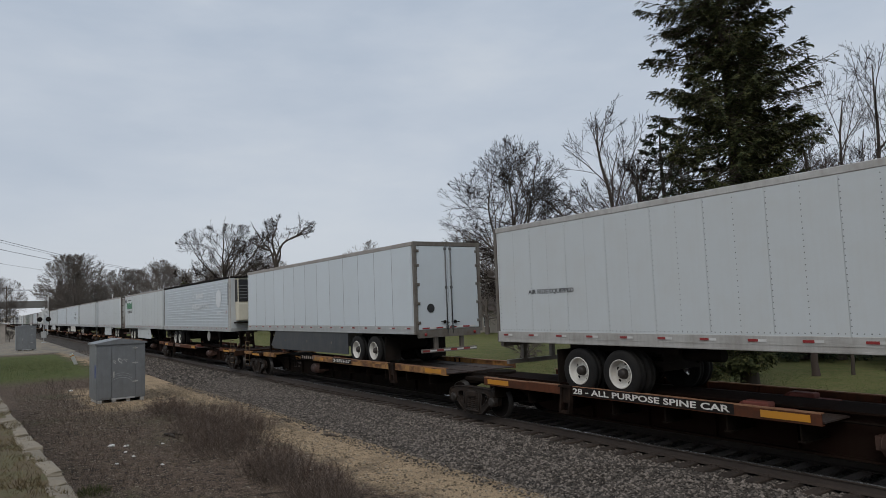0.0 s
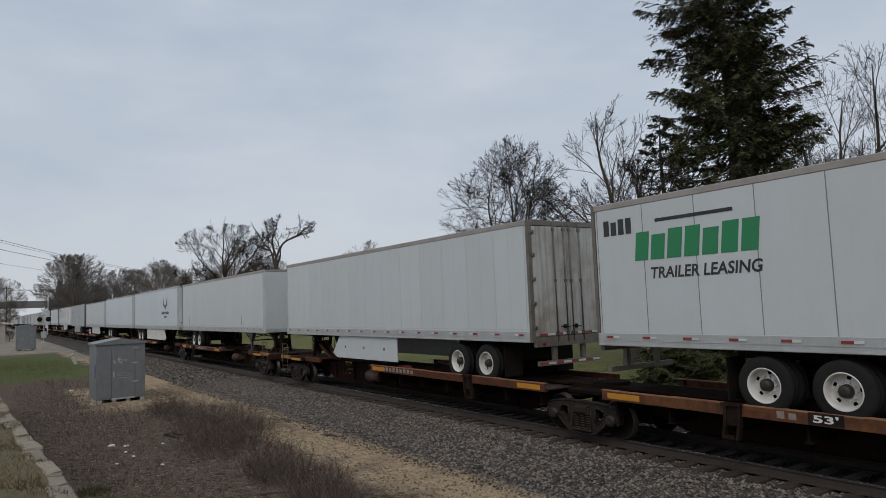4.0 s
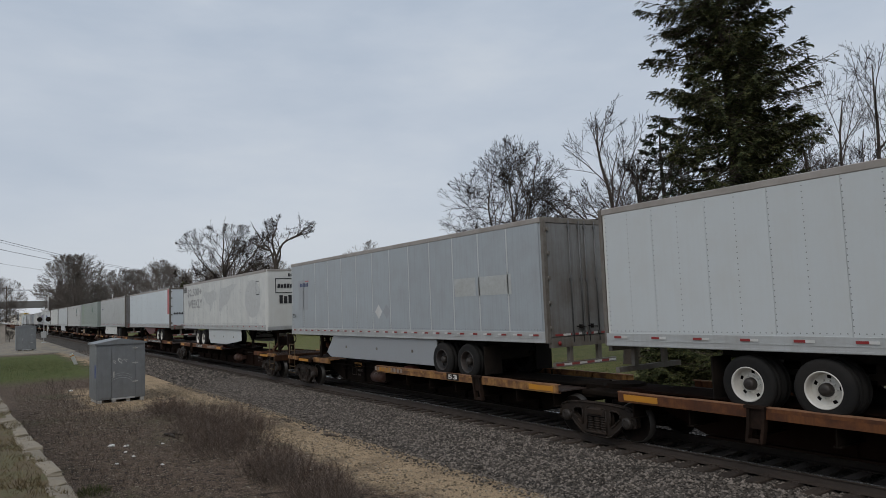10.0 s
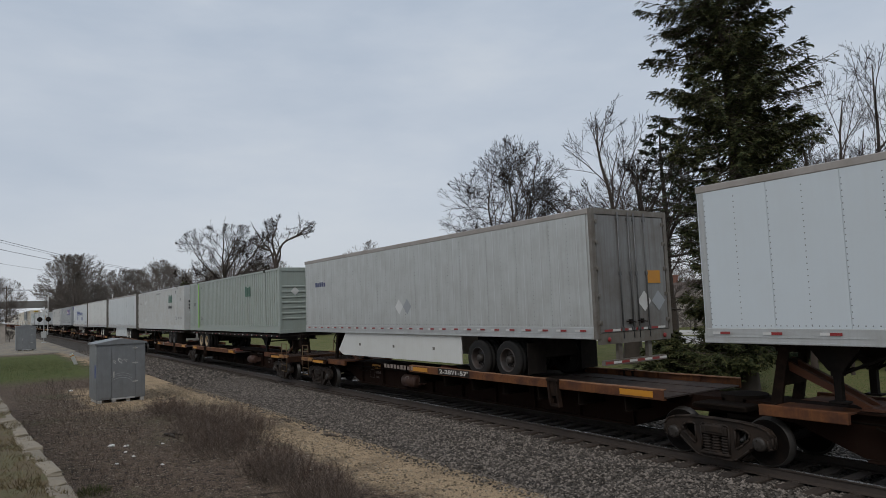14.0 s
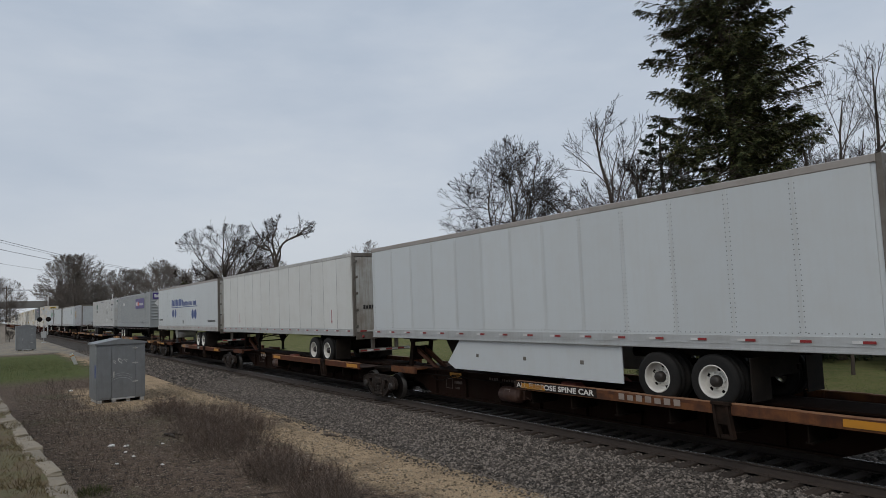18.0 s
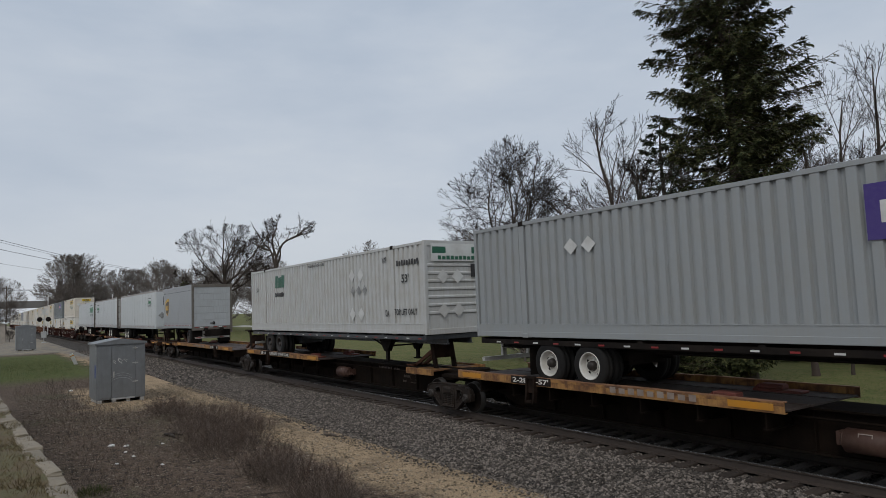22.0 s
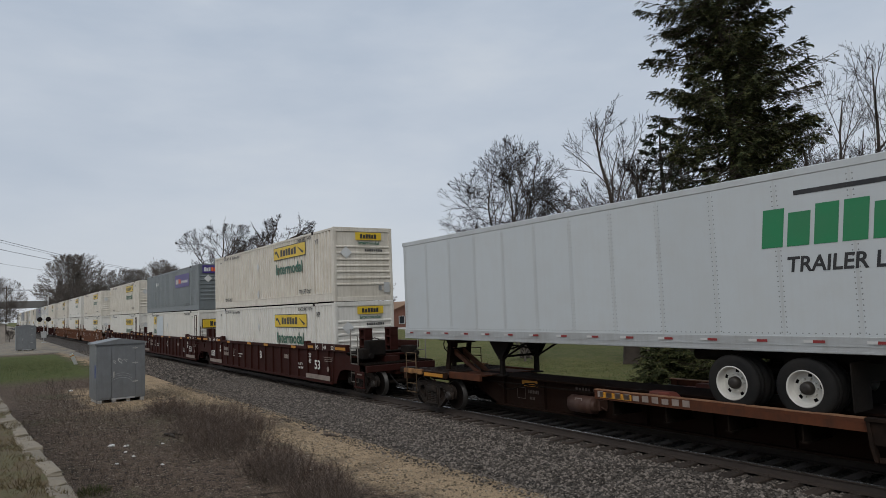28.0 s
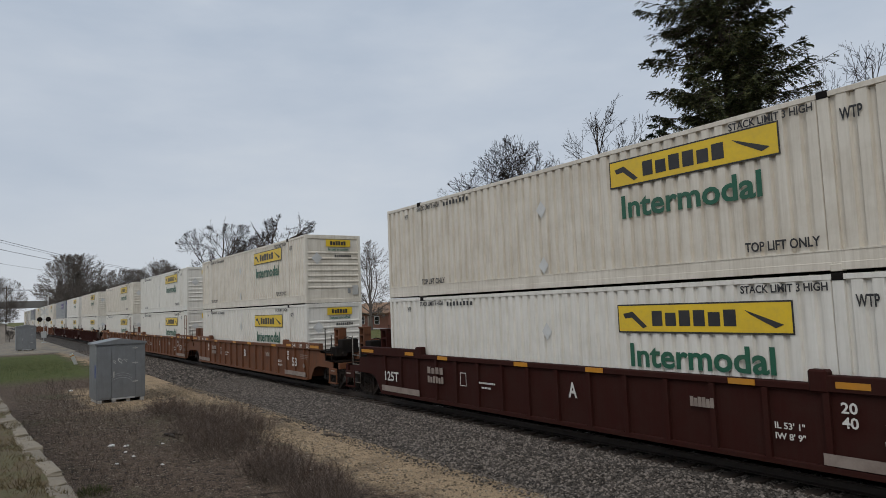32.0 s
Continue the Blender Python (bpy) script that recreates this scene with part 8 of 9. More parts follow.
def stem(parent, centres, radii, seed, flare, material):
    """A continuous trunk with root flare, furrowed bark and slight swellings."""
    g = np.random.default_rng(seed + 500)
    sides, rings = 22, 56
    z = np.linspace(centres[0, 2], centres[-1, 2], rings)
    cx, cy, r = (np.interp(z, centres[:, 2], q) for q in (centres[:, 0], centres[:, 1], radii))
    a = np.arange(sides) * 2 * math.pi / sides
    ph = g.random(4) * 6.28
    foot = np.exp(-np.clip(z - z[0] - 0.2, 0, None) / 0.38)
    lobes = 1 + flare * foot[:, None] * (0.6 + 0.4 * np.cos(5 * a + ph[0])) + 0.05 * np.cos(2 * a[None] + ph[1] + z[:, None] * 1.3) + 0.035 * np.cos(3 * a[None] - ph[2] + z[:, None] * 2.1)
    furrow = 1 + 0.045 * np.where(np.arange(sides) % 2, 1, -1)[None] * (0.5 + g.random((rings, sides))) + 0.02 * g.normal(size=(rings, sides))
    rr = r[:, None] * lobes * furrow
    v_ = np.stack([cx[:, None] + rr * np.cos(a), cy[:, None] + rr * np.sin(a), np.repeat(z[:, None], sides, 1)], 2).reshape(-1, 3)
    i = np.arange((rings - 1) * sides)
    j = i - i % sides + (i + 1) % sides
    f = np.stack([i, j, j + sides, i + sides], 1)
    raw("trunk", v_, f, material, smooth=True, parent=parent)


def bare_tree(label, x, y, seed, trunk_h, top, rx, r0, low=None, limbs=9, spread=(8, 72), guides=(), counts=(8, 6, 5, 4), ratios=(0.55, 0.52, 0.55, 0.62), tip=0.012, shift=(0, 0), ry=None, lump=0.3, wob=0.10, lift=0.05, mat=None, tmat=None, turn=0.0, name="bare_tree", z=None, angle=(32, 68), leader=0.55):
    """A leafless tree: trunk, arching limbs (some given by a few points), and four orders of ever finer branches that fill the crown."""
    g = np.random.default_rng(seed)
    low = trunk_h * 0.8 if low is None else low
    crown = Crown(g, (shift[0], shift[1], (low + top) / 2), (rx, ry or rx, (top - low) / 2), lump)
    t = thing(name, label, "tree", "trees round the line")
    t.matrix_basis = pose(x, y, ground_height(x, y) if z is None else z, 0, 0, turn)
    zz = np.linspace(-0.25, trunk_h + leader * (top - trunk_h), 10)
    wb = np.cumsum(g.normal(size=(10, 2)) * 0.02 * trunk_h ** 0.5, axis=0)
    tr = np.stack([wb[:, 0], wb[:, 1], zz], 1)
    tr[:, :2] -= tr[:1, :2]
    h = np.clip((zz - trunk_h * 0.9) / (zz[-1] - trunk_h * 0.9 + 1e-6), 0, 1)
    tr_r = r0 * (1 - 0.2 * np.clip(zz / trunk_h, 0, 1)) * (1 - 0.9 * h)
    stem(t, tr, tr_r, seed, 0.45, mat or bark)
    K = 9
    rows, rads, lens = [], [], []
    for gd in guides:
        ln = smooth_line([(p[0], p[2] if len(p) > 2 else 0.0, p[1]) for p in gd], K)
        ln[1:-1] += g.normal(size=(K - 2, 3)) * 0.05
        rows.append(ln)
        rads.append(np.linspace(r0 * 0.44, max(tip * 1.5, r0 * 0.06), K) )
        lens.append(np.linalg.norm(ln[1:] - ln[:-1], axis=1).sum())
    az = g.random() * 6.28
    for i in range(limbs):
        az += 2.39996 + (g.random() - 0.5) * 0.6
        th = radians(spread[0] + (spread[1] - spread[0]) * ((limbs - i - 0.5) / limbs) ** 0.8)
        s0 = trunk_h * (0.72 + 0.28 * (i + g.random()) / limbs) + (i / limbs) ** 2 * leader * 0.5 * (top - trunk_h)
        p = np.array([np.interp(s0, zz, tr[:, 0]), np.interp(s0, zz, tr[:, 1]), s0])
        d = np.array([math.cos(az) * math.sin(th), math.sin(az) * math.sin(th), math.cos(th)])
        L = float(crown.room(p[None], d[None])[0]) * (0.8 + 0.2 * g.random())
        pts = [p]
        for k in range(K - 1):
            d = unit(d + g.normal(size=3) * wob * 1.2 + np.array([0, 0, lift * 0.8]))
            p = p + d * L / (K - 1)
            pts.append(p)
        rows.append(np.array(pts))
        rr = r0 * (0.30 + 0.12 * g.random())
        rads.append(np.linspace(rr, max(tip * 1.4, rr * 0.12), K))
        lens.append(L)
    P, R, L = np.stack(rows), np.stack(rads), np.array(lens)
    coarse, fine = [tubes(P, R, 6)], []
    for i, (c, ratio) in enumerate(zip(counts, ratios)):
        m = (6, 4, 3, 2)[min(i, 3)]
        P, R, L = shoots(g, crown, P, R, L, c, ratio, angle, m, wob * (1 + 0.25 * i), lift, tip, 0.18 if i else 0.25)
        (coarse if i < 2 else fine).append(tubes(P, R, 4 if i < 2 else 3))
    for nm, chunks, mt in (("branchwork", coarse, mat or bark), ("crown", fine, tmat or twig_mat)):
        vs, fs, k = [], [], 0
        for v_, f in chunks:
            vs.append(v_)
            fs.append(f + k)
            k += len(v_)
        ob = raw(nm, np.concatenate(vs), np.concatenate(fs), mt, parent=t)
        if nm == "crown":
            ob["label"] = "fine leafless twigs"
    return t


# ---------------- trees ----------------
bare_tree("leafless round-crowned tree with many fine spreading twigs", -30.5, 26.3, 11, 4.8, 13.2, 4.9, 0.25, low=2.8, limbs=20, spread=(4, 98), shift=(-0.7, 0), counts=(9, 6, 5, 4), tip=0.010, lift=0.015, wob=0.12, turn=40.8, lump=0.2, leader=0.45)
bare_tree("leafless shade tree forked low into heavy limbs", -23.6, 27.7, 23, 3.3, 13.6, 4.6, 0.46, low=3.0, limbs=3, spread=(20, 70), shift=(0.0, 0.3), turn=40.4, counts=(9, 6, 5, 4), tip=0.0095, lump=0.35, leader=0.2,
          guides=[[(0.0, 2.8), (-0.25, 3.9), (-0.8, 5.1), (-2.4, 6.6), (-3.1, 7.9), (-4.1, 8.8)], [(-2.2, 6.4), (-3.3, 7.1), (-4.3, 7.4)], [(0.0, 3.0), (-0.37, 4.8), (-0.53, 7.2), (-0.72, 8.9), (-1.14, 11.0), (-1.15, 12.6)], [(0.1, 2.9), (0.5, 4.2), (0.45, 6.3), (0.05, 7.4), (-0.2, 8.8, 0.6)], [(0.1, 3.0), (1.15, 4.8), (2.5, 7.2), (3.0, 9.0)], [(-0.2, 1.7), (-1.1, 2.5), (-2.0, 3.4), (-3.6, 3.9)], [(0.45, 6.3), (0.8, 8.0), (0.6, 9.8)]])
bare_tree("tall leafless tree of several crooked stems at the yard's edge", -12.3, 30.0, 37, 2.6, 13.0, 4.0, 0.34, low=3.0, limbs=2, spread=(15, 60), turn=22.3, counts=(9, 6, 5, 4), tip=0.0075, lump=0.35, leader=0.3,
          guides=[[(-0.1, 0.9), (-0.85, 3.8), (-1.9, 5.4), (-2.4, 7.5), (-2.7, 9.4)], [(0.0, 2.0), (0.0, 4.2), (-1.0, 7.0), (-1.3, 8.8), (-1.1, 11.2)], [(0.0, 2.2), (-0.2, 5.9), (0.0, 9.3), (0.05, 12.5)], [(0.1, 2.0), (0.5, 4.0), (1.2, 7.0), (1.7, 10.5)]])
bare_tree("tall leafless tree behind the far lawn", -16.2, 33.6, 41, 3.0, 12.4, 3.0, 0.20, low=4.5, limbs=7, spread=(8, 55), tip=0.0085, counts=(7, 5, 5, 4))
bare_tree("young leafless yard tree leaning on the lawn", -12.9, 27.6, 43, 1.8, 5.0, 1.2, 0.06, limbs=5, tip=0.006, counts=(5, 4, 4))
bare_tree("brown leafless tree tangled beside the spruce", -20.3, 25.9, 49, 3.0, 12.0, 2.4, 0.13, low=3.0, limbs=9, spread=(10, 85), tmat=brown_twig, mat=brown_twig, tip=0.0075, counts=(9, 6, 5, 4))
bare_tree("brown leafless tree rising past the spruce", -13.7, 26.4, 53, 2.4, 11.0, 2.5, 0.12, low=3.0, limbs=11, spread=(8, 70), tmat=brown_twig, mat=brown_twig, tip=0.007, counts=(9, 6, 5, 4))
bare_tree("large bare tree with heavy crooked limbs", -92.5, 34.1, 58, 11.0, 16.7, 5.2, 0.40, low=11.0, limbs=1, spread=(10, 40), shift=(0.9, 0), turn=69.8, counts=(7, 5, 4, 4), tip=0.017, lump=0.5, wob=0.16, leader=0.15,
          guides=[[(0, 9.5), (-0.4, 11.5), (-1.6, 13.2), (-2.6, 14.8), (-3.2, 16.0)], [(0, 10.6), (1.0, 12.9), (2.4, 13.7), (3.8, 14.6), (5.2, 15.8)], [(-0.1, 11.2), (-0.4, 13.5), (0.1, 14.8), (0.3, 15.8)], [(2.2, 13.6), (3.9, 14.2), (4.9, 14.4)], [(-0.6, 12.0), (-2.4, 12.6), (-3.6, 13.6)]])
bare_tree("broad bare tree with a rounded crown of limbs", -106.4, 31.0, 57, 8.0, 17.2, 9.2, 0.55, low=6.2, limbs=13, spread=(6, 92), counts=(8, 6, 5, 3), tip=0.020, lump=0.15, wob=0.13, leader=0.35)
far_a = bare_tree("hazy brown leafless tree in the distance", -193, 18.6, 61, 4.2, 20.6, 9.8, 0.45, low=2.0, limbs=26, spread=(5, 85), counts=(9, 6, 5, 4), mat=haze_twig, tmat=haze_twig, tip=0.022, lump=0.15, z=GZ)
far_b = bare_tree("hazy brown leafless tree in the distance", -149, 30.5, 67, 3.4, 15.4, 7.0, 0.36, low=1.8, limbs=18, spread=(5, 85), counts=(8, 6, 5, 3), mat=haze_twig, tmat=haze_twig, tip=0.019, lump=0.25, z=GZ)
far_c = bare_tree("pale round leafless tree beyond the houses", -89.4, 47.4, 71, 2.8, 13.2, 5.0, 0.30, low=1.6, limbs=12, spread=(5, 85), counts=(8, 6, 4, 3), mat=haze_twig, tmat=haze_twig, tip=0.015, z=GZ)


def scaled(ob, x, y, sc, turn):
    c = copy_thing(ob, pose(x, y, GZ, 0, 0, turn))
    c.scale = (sc, sc, sc)
    return c


rt = random.Random(3)
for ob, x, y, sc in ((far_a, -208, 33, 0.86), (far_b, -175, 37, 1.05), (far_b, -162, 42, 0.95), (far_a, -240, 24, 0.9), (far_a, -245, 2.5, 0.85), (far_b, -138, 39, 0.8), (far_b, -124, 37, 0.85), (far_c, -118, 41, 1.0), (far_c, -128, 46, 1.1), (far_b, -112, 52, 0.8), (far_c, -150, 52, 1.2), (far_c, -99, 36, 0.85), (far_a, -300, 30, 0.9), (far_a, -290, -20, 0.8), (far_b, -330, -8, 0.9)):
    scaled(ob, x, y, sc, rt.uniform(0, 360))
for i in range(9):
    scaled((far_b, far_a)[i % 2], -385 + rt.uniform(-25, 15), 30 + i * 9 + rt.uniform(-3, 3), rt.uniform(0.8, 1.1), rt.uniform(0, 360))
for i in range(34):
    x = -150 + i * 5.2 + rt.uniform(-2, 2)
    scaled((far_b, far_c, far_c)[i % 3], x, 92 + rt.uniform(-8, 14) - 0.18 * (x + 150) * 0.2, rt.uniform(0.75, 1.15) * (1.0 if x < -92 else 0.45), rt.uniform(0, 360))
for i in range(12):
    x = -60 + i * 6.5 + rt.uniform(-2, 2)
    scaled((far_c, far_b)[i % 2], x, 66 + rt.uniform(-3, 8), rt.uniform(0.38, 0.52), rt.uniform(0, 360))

needle_dark = island_stone("spruce_needles", (0.020, 0.028, 0.012), (0.068, 0.080, 0.031), (0.165, 0.150, 0.060), 0.9)
needle_blue = island_stone("pine_needles", (0.022, 0.036, 0.020), (0.054, 0.074, 0.042), (0.12, 0.135, 0.068), 0.9)
dead_twig = surface("dead_conifer_twigs", (0.085, 0.062, 0.046), 0.9, dirt=(0.03, 0.022, 0.018), amount=0.4)


def conifer(label, x, y, height, radius, seed, r0, n_branch, lets, leaf=0.17, start=0.06, droop=0.35, mat=None, name="spruce_tree", gaps=None, up=0.0, rag=0.0, hang=0.35, sprays=5, wide=0.13, low=1.0):
    """An evergreen: trunk, drooping boughs, branchlets on both sides of each bough and needle sprays along the branchlets. radius(f, az) gives the reach at a share f of the height."""
    g = np.random.default_rng(seed)
    t = thing(name, label, "tree", "trees round the line")
    t.matrix_basis = pose(x, y, ground_height(x, y))
    zz = np.linspace(-0.2, height * 0.98, 12)
    tp = np.stack([0.05 * np.sin(zz * 0.9), 0.05 * np.cos(zz * 0.7), zz], 1)
    rad = r0 * (1 - 0.93 * zz / height)
    stem(t, tp, rad, seed, 0.3, bark)
    f_ = start + (0.985 - start) * ((np.arange(n_branch) + g.random(n_branch)) / n_branch) ** low
    az = g.random(n_branch) * 6.283 if rag else np.arange(n_branch) * 2.39996 + g.random(n_branch) * 0.7
    R = np.array([radius(a, b) for a, b in zip(f_, az)]) * (0.78 + 0.3 * g.random(n_branch) - rag * g.random(n_branch) ** 2)
    drp = droop * (1 + 0.9 * (g.random(n_branch) - 0.45))
    m = 6
    ts = np.linspace(0, 1, m + 1)
    out = np.stack([np.cos(az), np.sin(az), np.zeros(n_branch)], 1)
    pts = np.zeros((n_branch, m + 1, 3))
    pts[:, :, 2] = (f_ * height)[:, None]
    pts += out[:, None] * (R[:, None] * ts)[..., None]
    pts[:, :, 2] += -(drp * R)[:, None] * ts * (1.0 - 0.5 * ts) + (up * R)[:, None] * ts ** 2.5
    br = 0.030 * (0.4 + R / 3.0)[:, None] * (1 - 0.85 * ts)[None]
    v1, f1 = tubes(pts, br, 4)
    # branchlets; boughs that have died back keep bare ones
    dead = np.zeros(n_branch, bool)
    full = np.maximum(5, (lets * (0.35 + R / 2.6))).astype(int)
    if gaps:
        dead = g.random(n_branch) < np.array([gaps(a * height) for a in f_])
        full = np.where(dead, np.maximum(4, full // 2), full)
    src = np.repeat(np.arange(n_branch), full)
    n = len(src)
    q = 0.15 + 0.85 * g.random(n) ** 0.75
    ix = np.minimum((q * m).astype(int), m - 1)
    w = (q * m - ix)[:, None]
    base = pts[src, ix] * (1 - w) + pts[src, ix + 1] * w
    o = out[src]
    side = np.cross(o, [0, 0, 1.0]) * np.where(g.random(n) < 0.5, -1, 1)[:, None]
    ln = np.minimum((0.16 + 0.34 * R[src] * (1.08 - q)) * (0.6 + 0.7 * g.random(n)), 0.85)
    d = unit(o * (0.5 + 0.5 * q)[:, None] + side * (0.25 + 0.7 * g.random(n))[:, None] + np.array([0, 0, 1.0]) * (-hang * (0.4 + 1.2 * g.random(n)) + up * 0.5 + 0.38 * g.normal(size=n))[:, None])
    lp = [base]
    for k in range(3):
        lp.append(lp[-1] + unit(d + np.array([0, 0, -0.10 * k * hang * 3 + 0.12 * k * up])) * (ln / 3)[:, None])
    lp = np.stack(lp, 1)
    v2, f2 = tubes(lp[:, ::3][:, :2], np.stack([np.full(n, 0.008), np.full(n, 0.004)], 1), 3)
    raw("branchwork", np.concatenate([v1, v2]), np.concatenate([f1, f2 + len(v1)]), dead_twig, parent=t)
    # needle sprays
    live = np.flatnonzero(~dead[src] | (g.random(n) < 0.12))
    sr = np.repeat(live, sprays)
    N = len(sr)
    fq = np.clip((np.tile(np.arange(sprays), len(live)) + g.random(N)) / sprays, 0, 0.98)
    j = (fq * 3).astype(int)
    w = (fq * 3 - j)[:, None]
    P = lp[sr, j] * (1 - w) + lp[sr, j + 1] * w
    D = unit(lp[sr, 3] - lp[sr, 0])
    u = unit(np.cross(D, [0, 0, 1.0]))
    wv = np.cross(u, D)
    vs = []
    for a in (-0.75, 0.0, 0.75):
        aa = a + (g.random(N) - 0.5) * 0.5
        dd = unit(D * np.cos(aa)[:, None] + u * np.sin(aa)[:, None] + wv * ((g.random(N) - 0.55) * 0.8)[:, None])
        lf = (leaf * (0.65 + 0.7 * g.random(N)))[:, None]
        s_ = unit(np.cross(dd, wv + (g.random((N, 3)) - 0.5) * 1.2))
        mid = P + dd * lf * 0.5
        vs.append(np.stack([P, mid + s_ * lf * wide, P + dd * lf, mid - s_ * lf * wide], 1))
    v_ = np.stack(vs, 1).reshape(-1, 3)
    raw("foliage", v_, np.arange(len(v_)).reshape(-1, 4), mat or needle_dark, parent=t)["label"] = "dense dark green needle sprays"
    return t


def spruce_reach(f, az):
    """A one-sided old spruce: its reach to either side changes with height."""
    z = f * 19.5
    hs = [0, 1.5, 3.0, 4.5, 6.5, 8.0, 9.0, 10.5, 12.5, 14, 16.5, 19.5]
    left = np.interp(z, hs, [2.3, 2.9, 2.2, 1.8, 2.1, 2.2, 2.55, 2.7, 2.95, 3.0, 2.2, 0.2])
    right = np.interp(z, hs, [0.8, 0.8, 1.2, 2.0, 2.3, 2.7, 3.2, 3.5, 2.2, 2.3, 1.8, 0.2])
    k = 0.5 + 0.5 * math.cos(az - 0.558)
    return float((left * (1 - k) + right * k) * (1 + 0.10 * math.sin(az * 3 + z * 2.3)))


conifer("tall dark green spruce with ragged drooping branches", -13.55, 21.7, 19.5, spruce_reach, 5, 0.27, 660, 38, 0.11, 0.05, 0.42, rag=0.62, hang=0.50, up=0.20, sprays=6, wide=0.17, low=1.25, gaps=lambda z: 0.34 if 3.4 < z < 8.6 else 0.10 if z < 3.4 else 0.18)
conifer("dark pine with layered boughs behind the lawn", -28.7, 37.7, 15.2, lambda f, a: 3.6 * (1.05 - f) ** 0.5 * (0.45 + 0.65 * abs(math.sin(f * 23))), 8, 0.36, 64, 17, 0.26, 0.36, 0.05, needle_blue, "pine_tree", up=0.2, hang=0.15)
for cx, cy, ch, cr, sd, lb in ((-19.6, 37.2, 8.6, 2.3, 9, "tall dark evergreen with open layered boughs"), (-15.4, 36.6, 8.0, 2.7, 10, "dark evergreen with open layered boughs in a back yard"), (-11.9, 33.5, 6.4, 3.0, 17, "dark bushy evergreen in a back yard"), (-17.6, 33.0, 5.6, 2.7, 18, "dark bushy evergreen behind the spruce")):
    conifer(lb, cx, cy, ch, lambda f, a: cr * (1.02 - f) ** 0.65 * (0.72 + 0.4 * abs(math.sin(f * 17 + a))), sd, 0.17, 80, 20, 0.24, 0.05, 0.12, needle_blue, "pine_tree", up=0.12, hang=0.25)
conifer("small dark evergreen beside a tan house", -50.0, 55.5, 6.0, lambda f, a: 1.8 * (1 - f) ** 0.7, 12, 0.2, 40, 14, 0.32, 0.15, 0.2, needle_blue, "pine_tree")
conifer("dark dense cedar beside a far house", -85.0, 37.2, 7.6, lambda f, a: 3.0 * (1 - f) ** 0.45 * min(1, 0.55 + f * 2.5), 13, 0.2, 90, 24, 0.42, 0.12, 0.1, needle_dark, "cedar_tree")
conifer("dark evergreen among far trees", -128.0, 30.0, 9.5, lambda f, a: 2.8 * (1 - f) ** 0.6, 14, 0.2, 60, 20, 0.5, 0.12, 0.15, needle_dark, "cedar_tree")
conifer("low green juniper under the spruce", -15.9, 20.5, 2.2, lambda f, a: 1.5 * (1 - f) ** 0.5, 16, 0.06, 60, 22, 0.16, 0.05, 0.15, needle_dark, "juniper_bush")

# ---------------- houses, street, cars ----------------
siding_white = surface("white_house_siding", (0.66, 0.67, 0.67), 0.6, dirt=(0.4, 0.4, 0.38), amount=0.25, streak=0.2)
siding_tan = surface("tan_house_stucco", (0.36, 0.32, 0.275), 0.8, dirt=(0.15, 0.13, 0.11), amount=0.3)
brick_red = surface("red_house_brick", (0.24, 0.105, 0.07), 0.85, dirt=(0.14, 0.08, 0.06), amount=0.4, grain=0.3)
shingle_grey = surface("grey_roof_shingles", (0.115, 0.11, 0.108), 0.9, dirt=(0.06, 0.058, 0.055), amount=0.5, grain=0.4)
shingle_brown = surface("brown_roof_shingles", (0.11, 0.082, 0.065), 0.9, dirt=(0.06, 0.045, 0.04), amount=0.5, grain=0.4)
shingle_orange = surface("weathered_orange_roof", (0.33, 0.20, 0.12), 0.9, dirt=(0.20, 0.13, 0.09), amount=0.5, grain=0.3)
dark_glass = surface("dark_window_glass", (0.02, 0.024, 0.028), 0.08, amount=0.05, grain=0.0)
street_grey = surface("pale_worn_street", (0.52, 0.50, 0.47), 0.85, dirt=(0.36, 0.34, 0.31), amount=0.5, scale=0.5, grain=0.25)


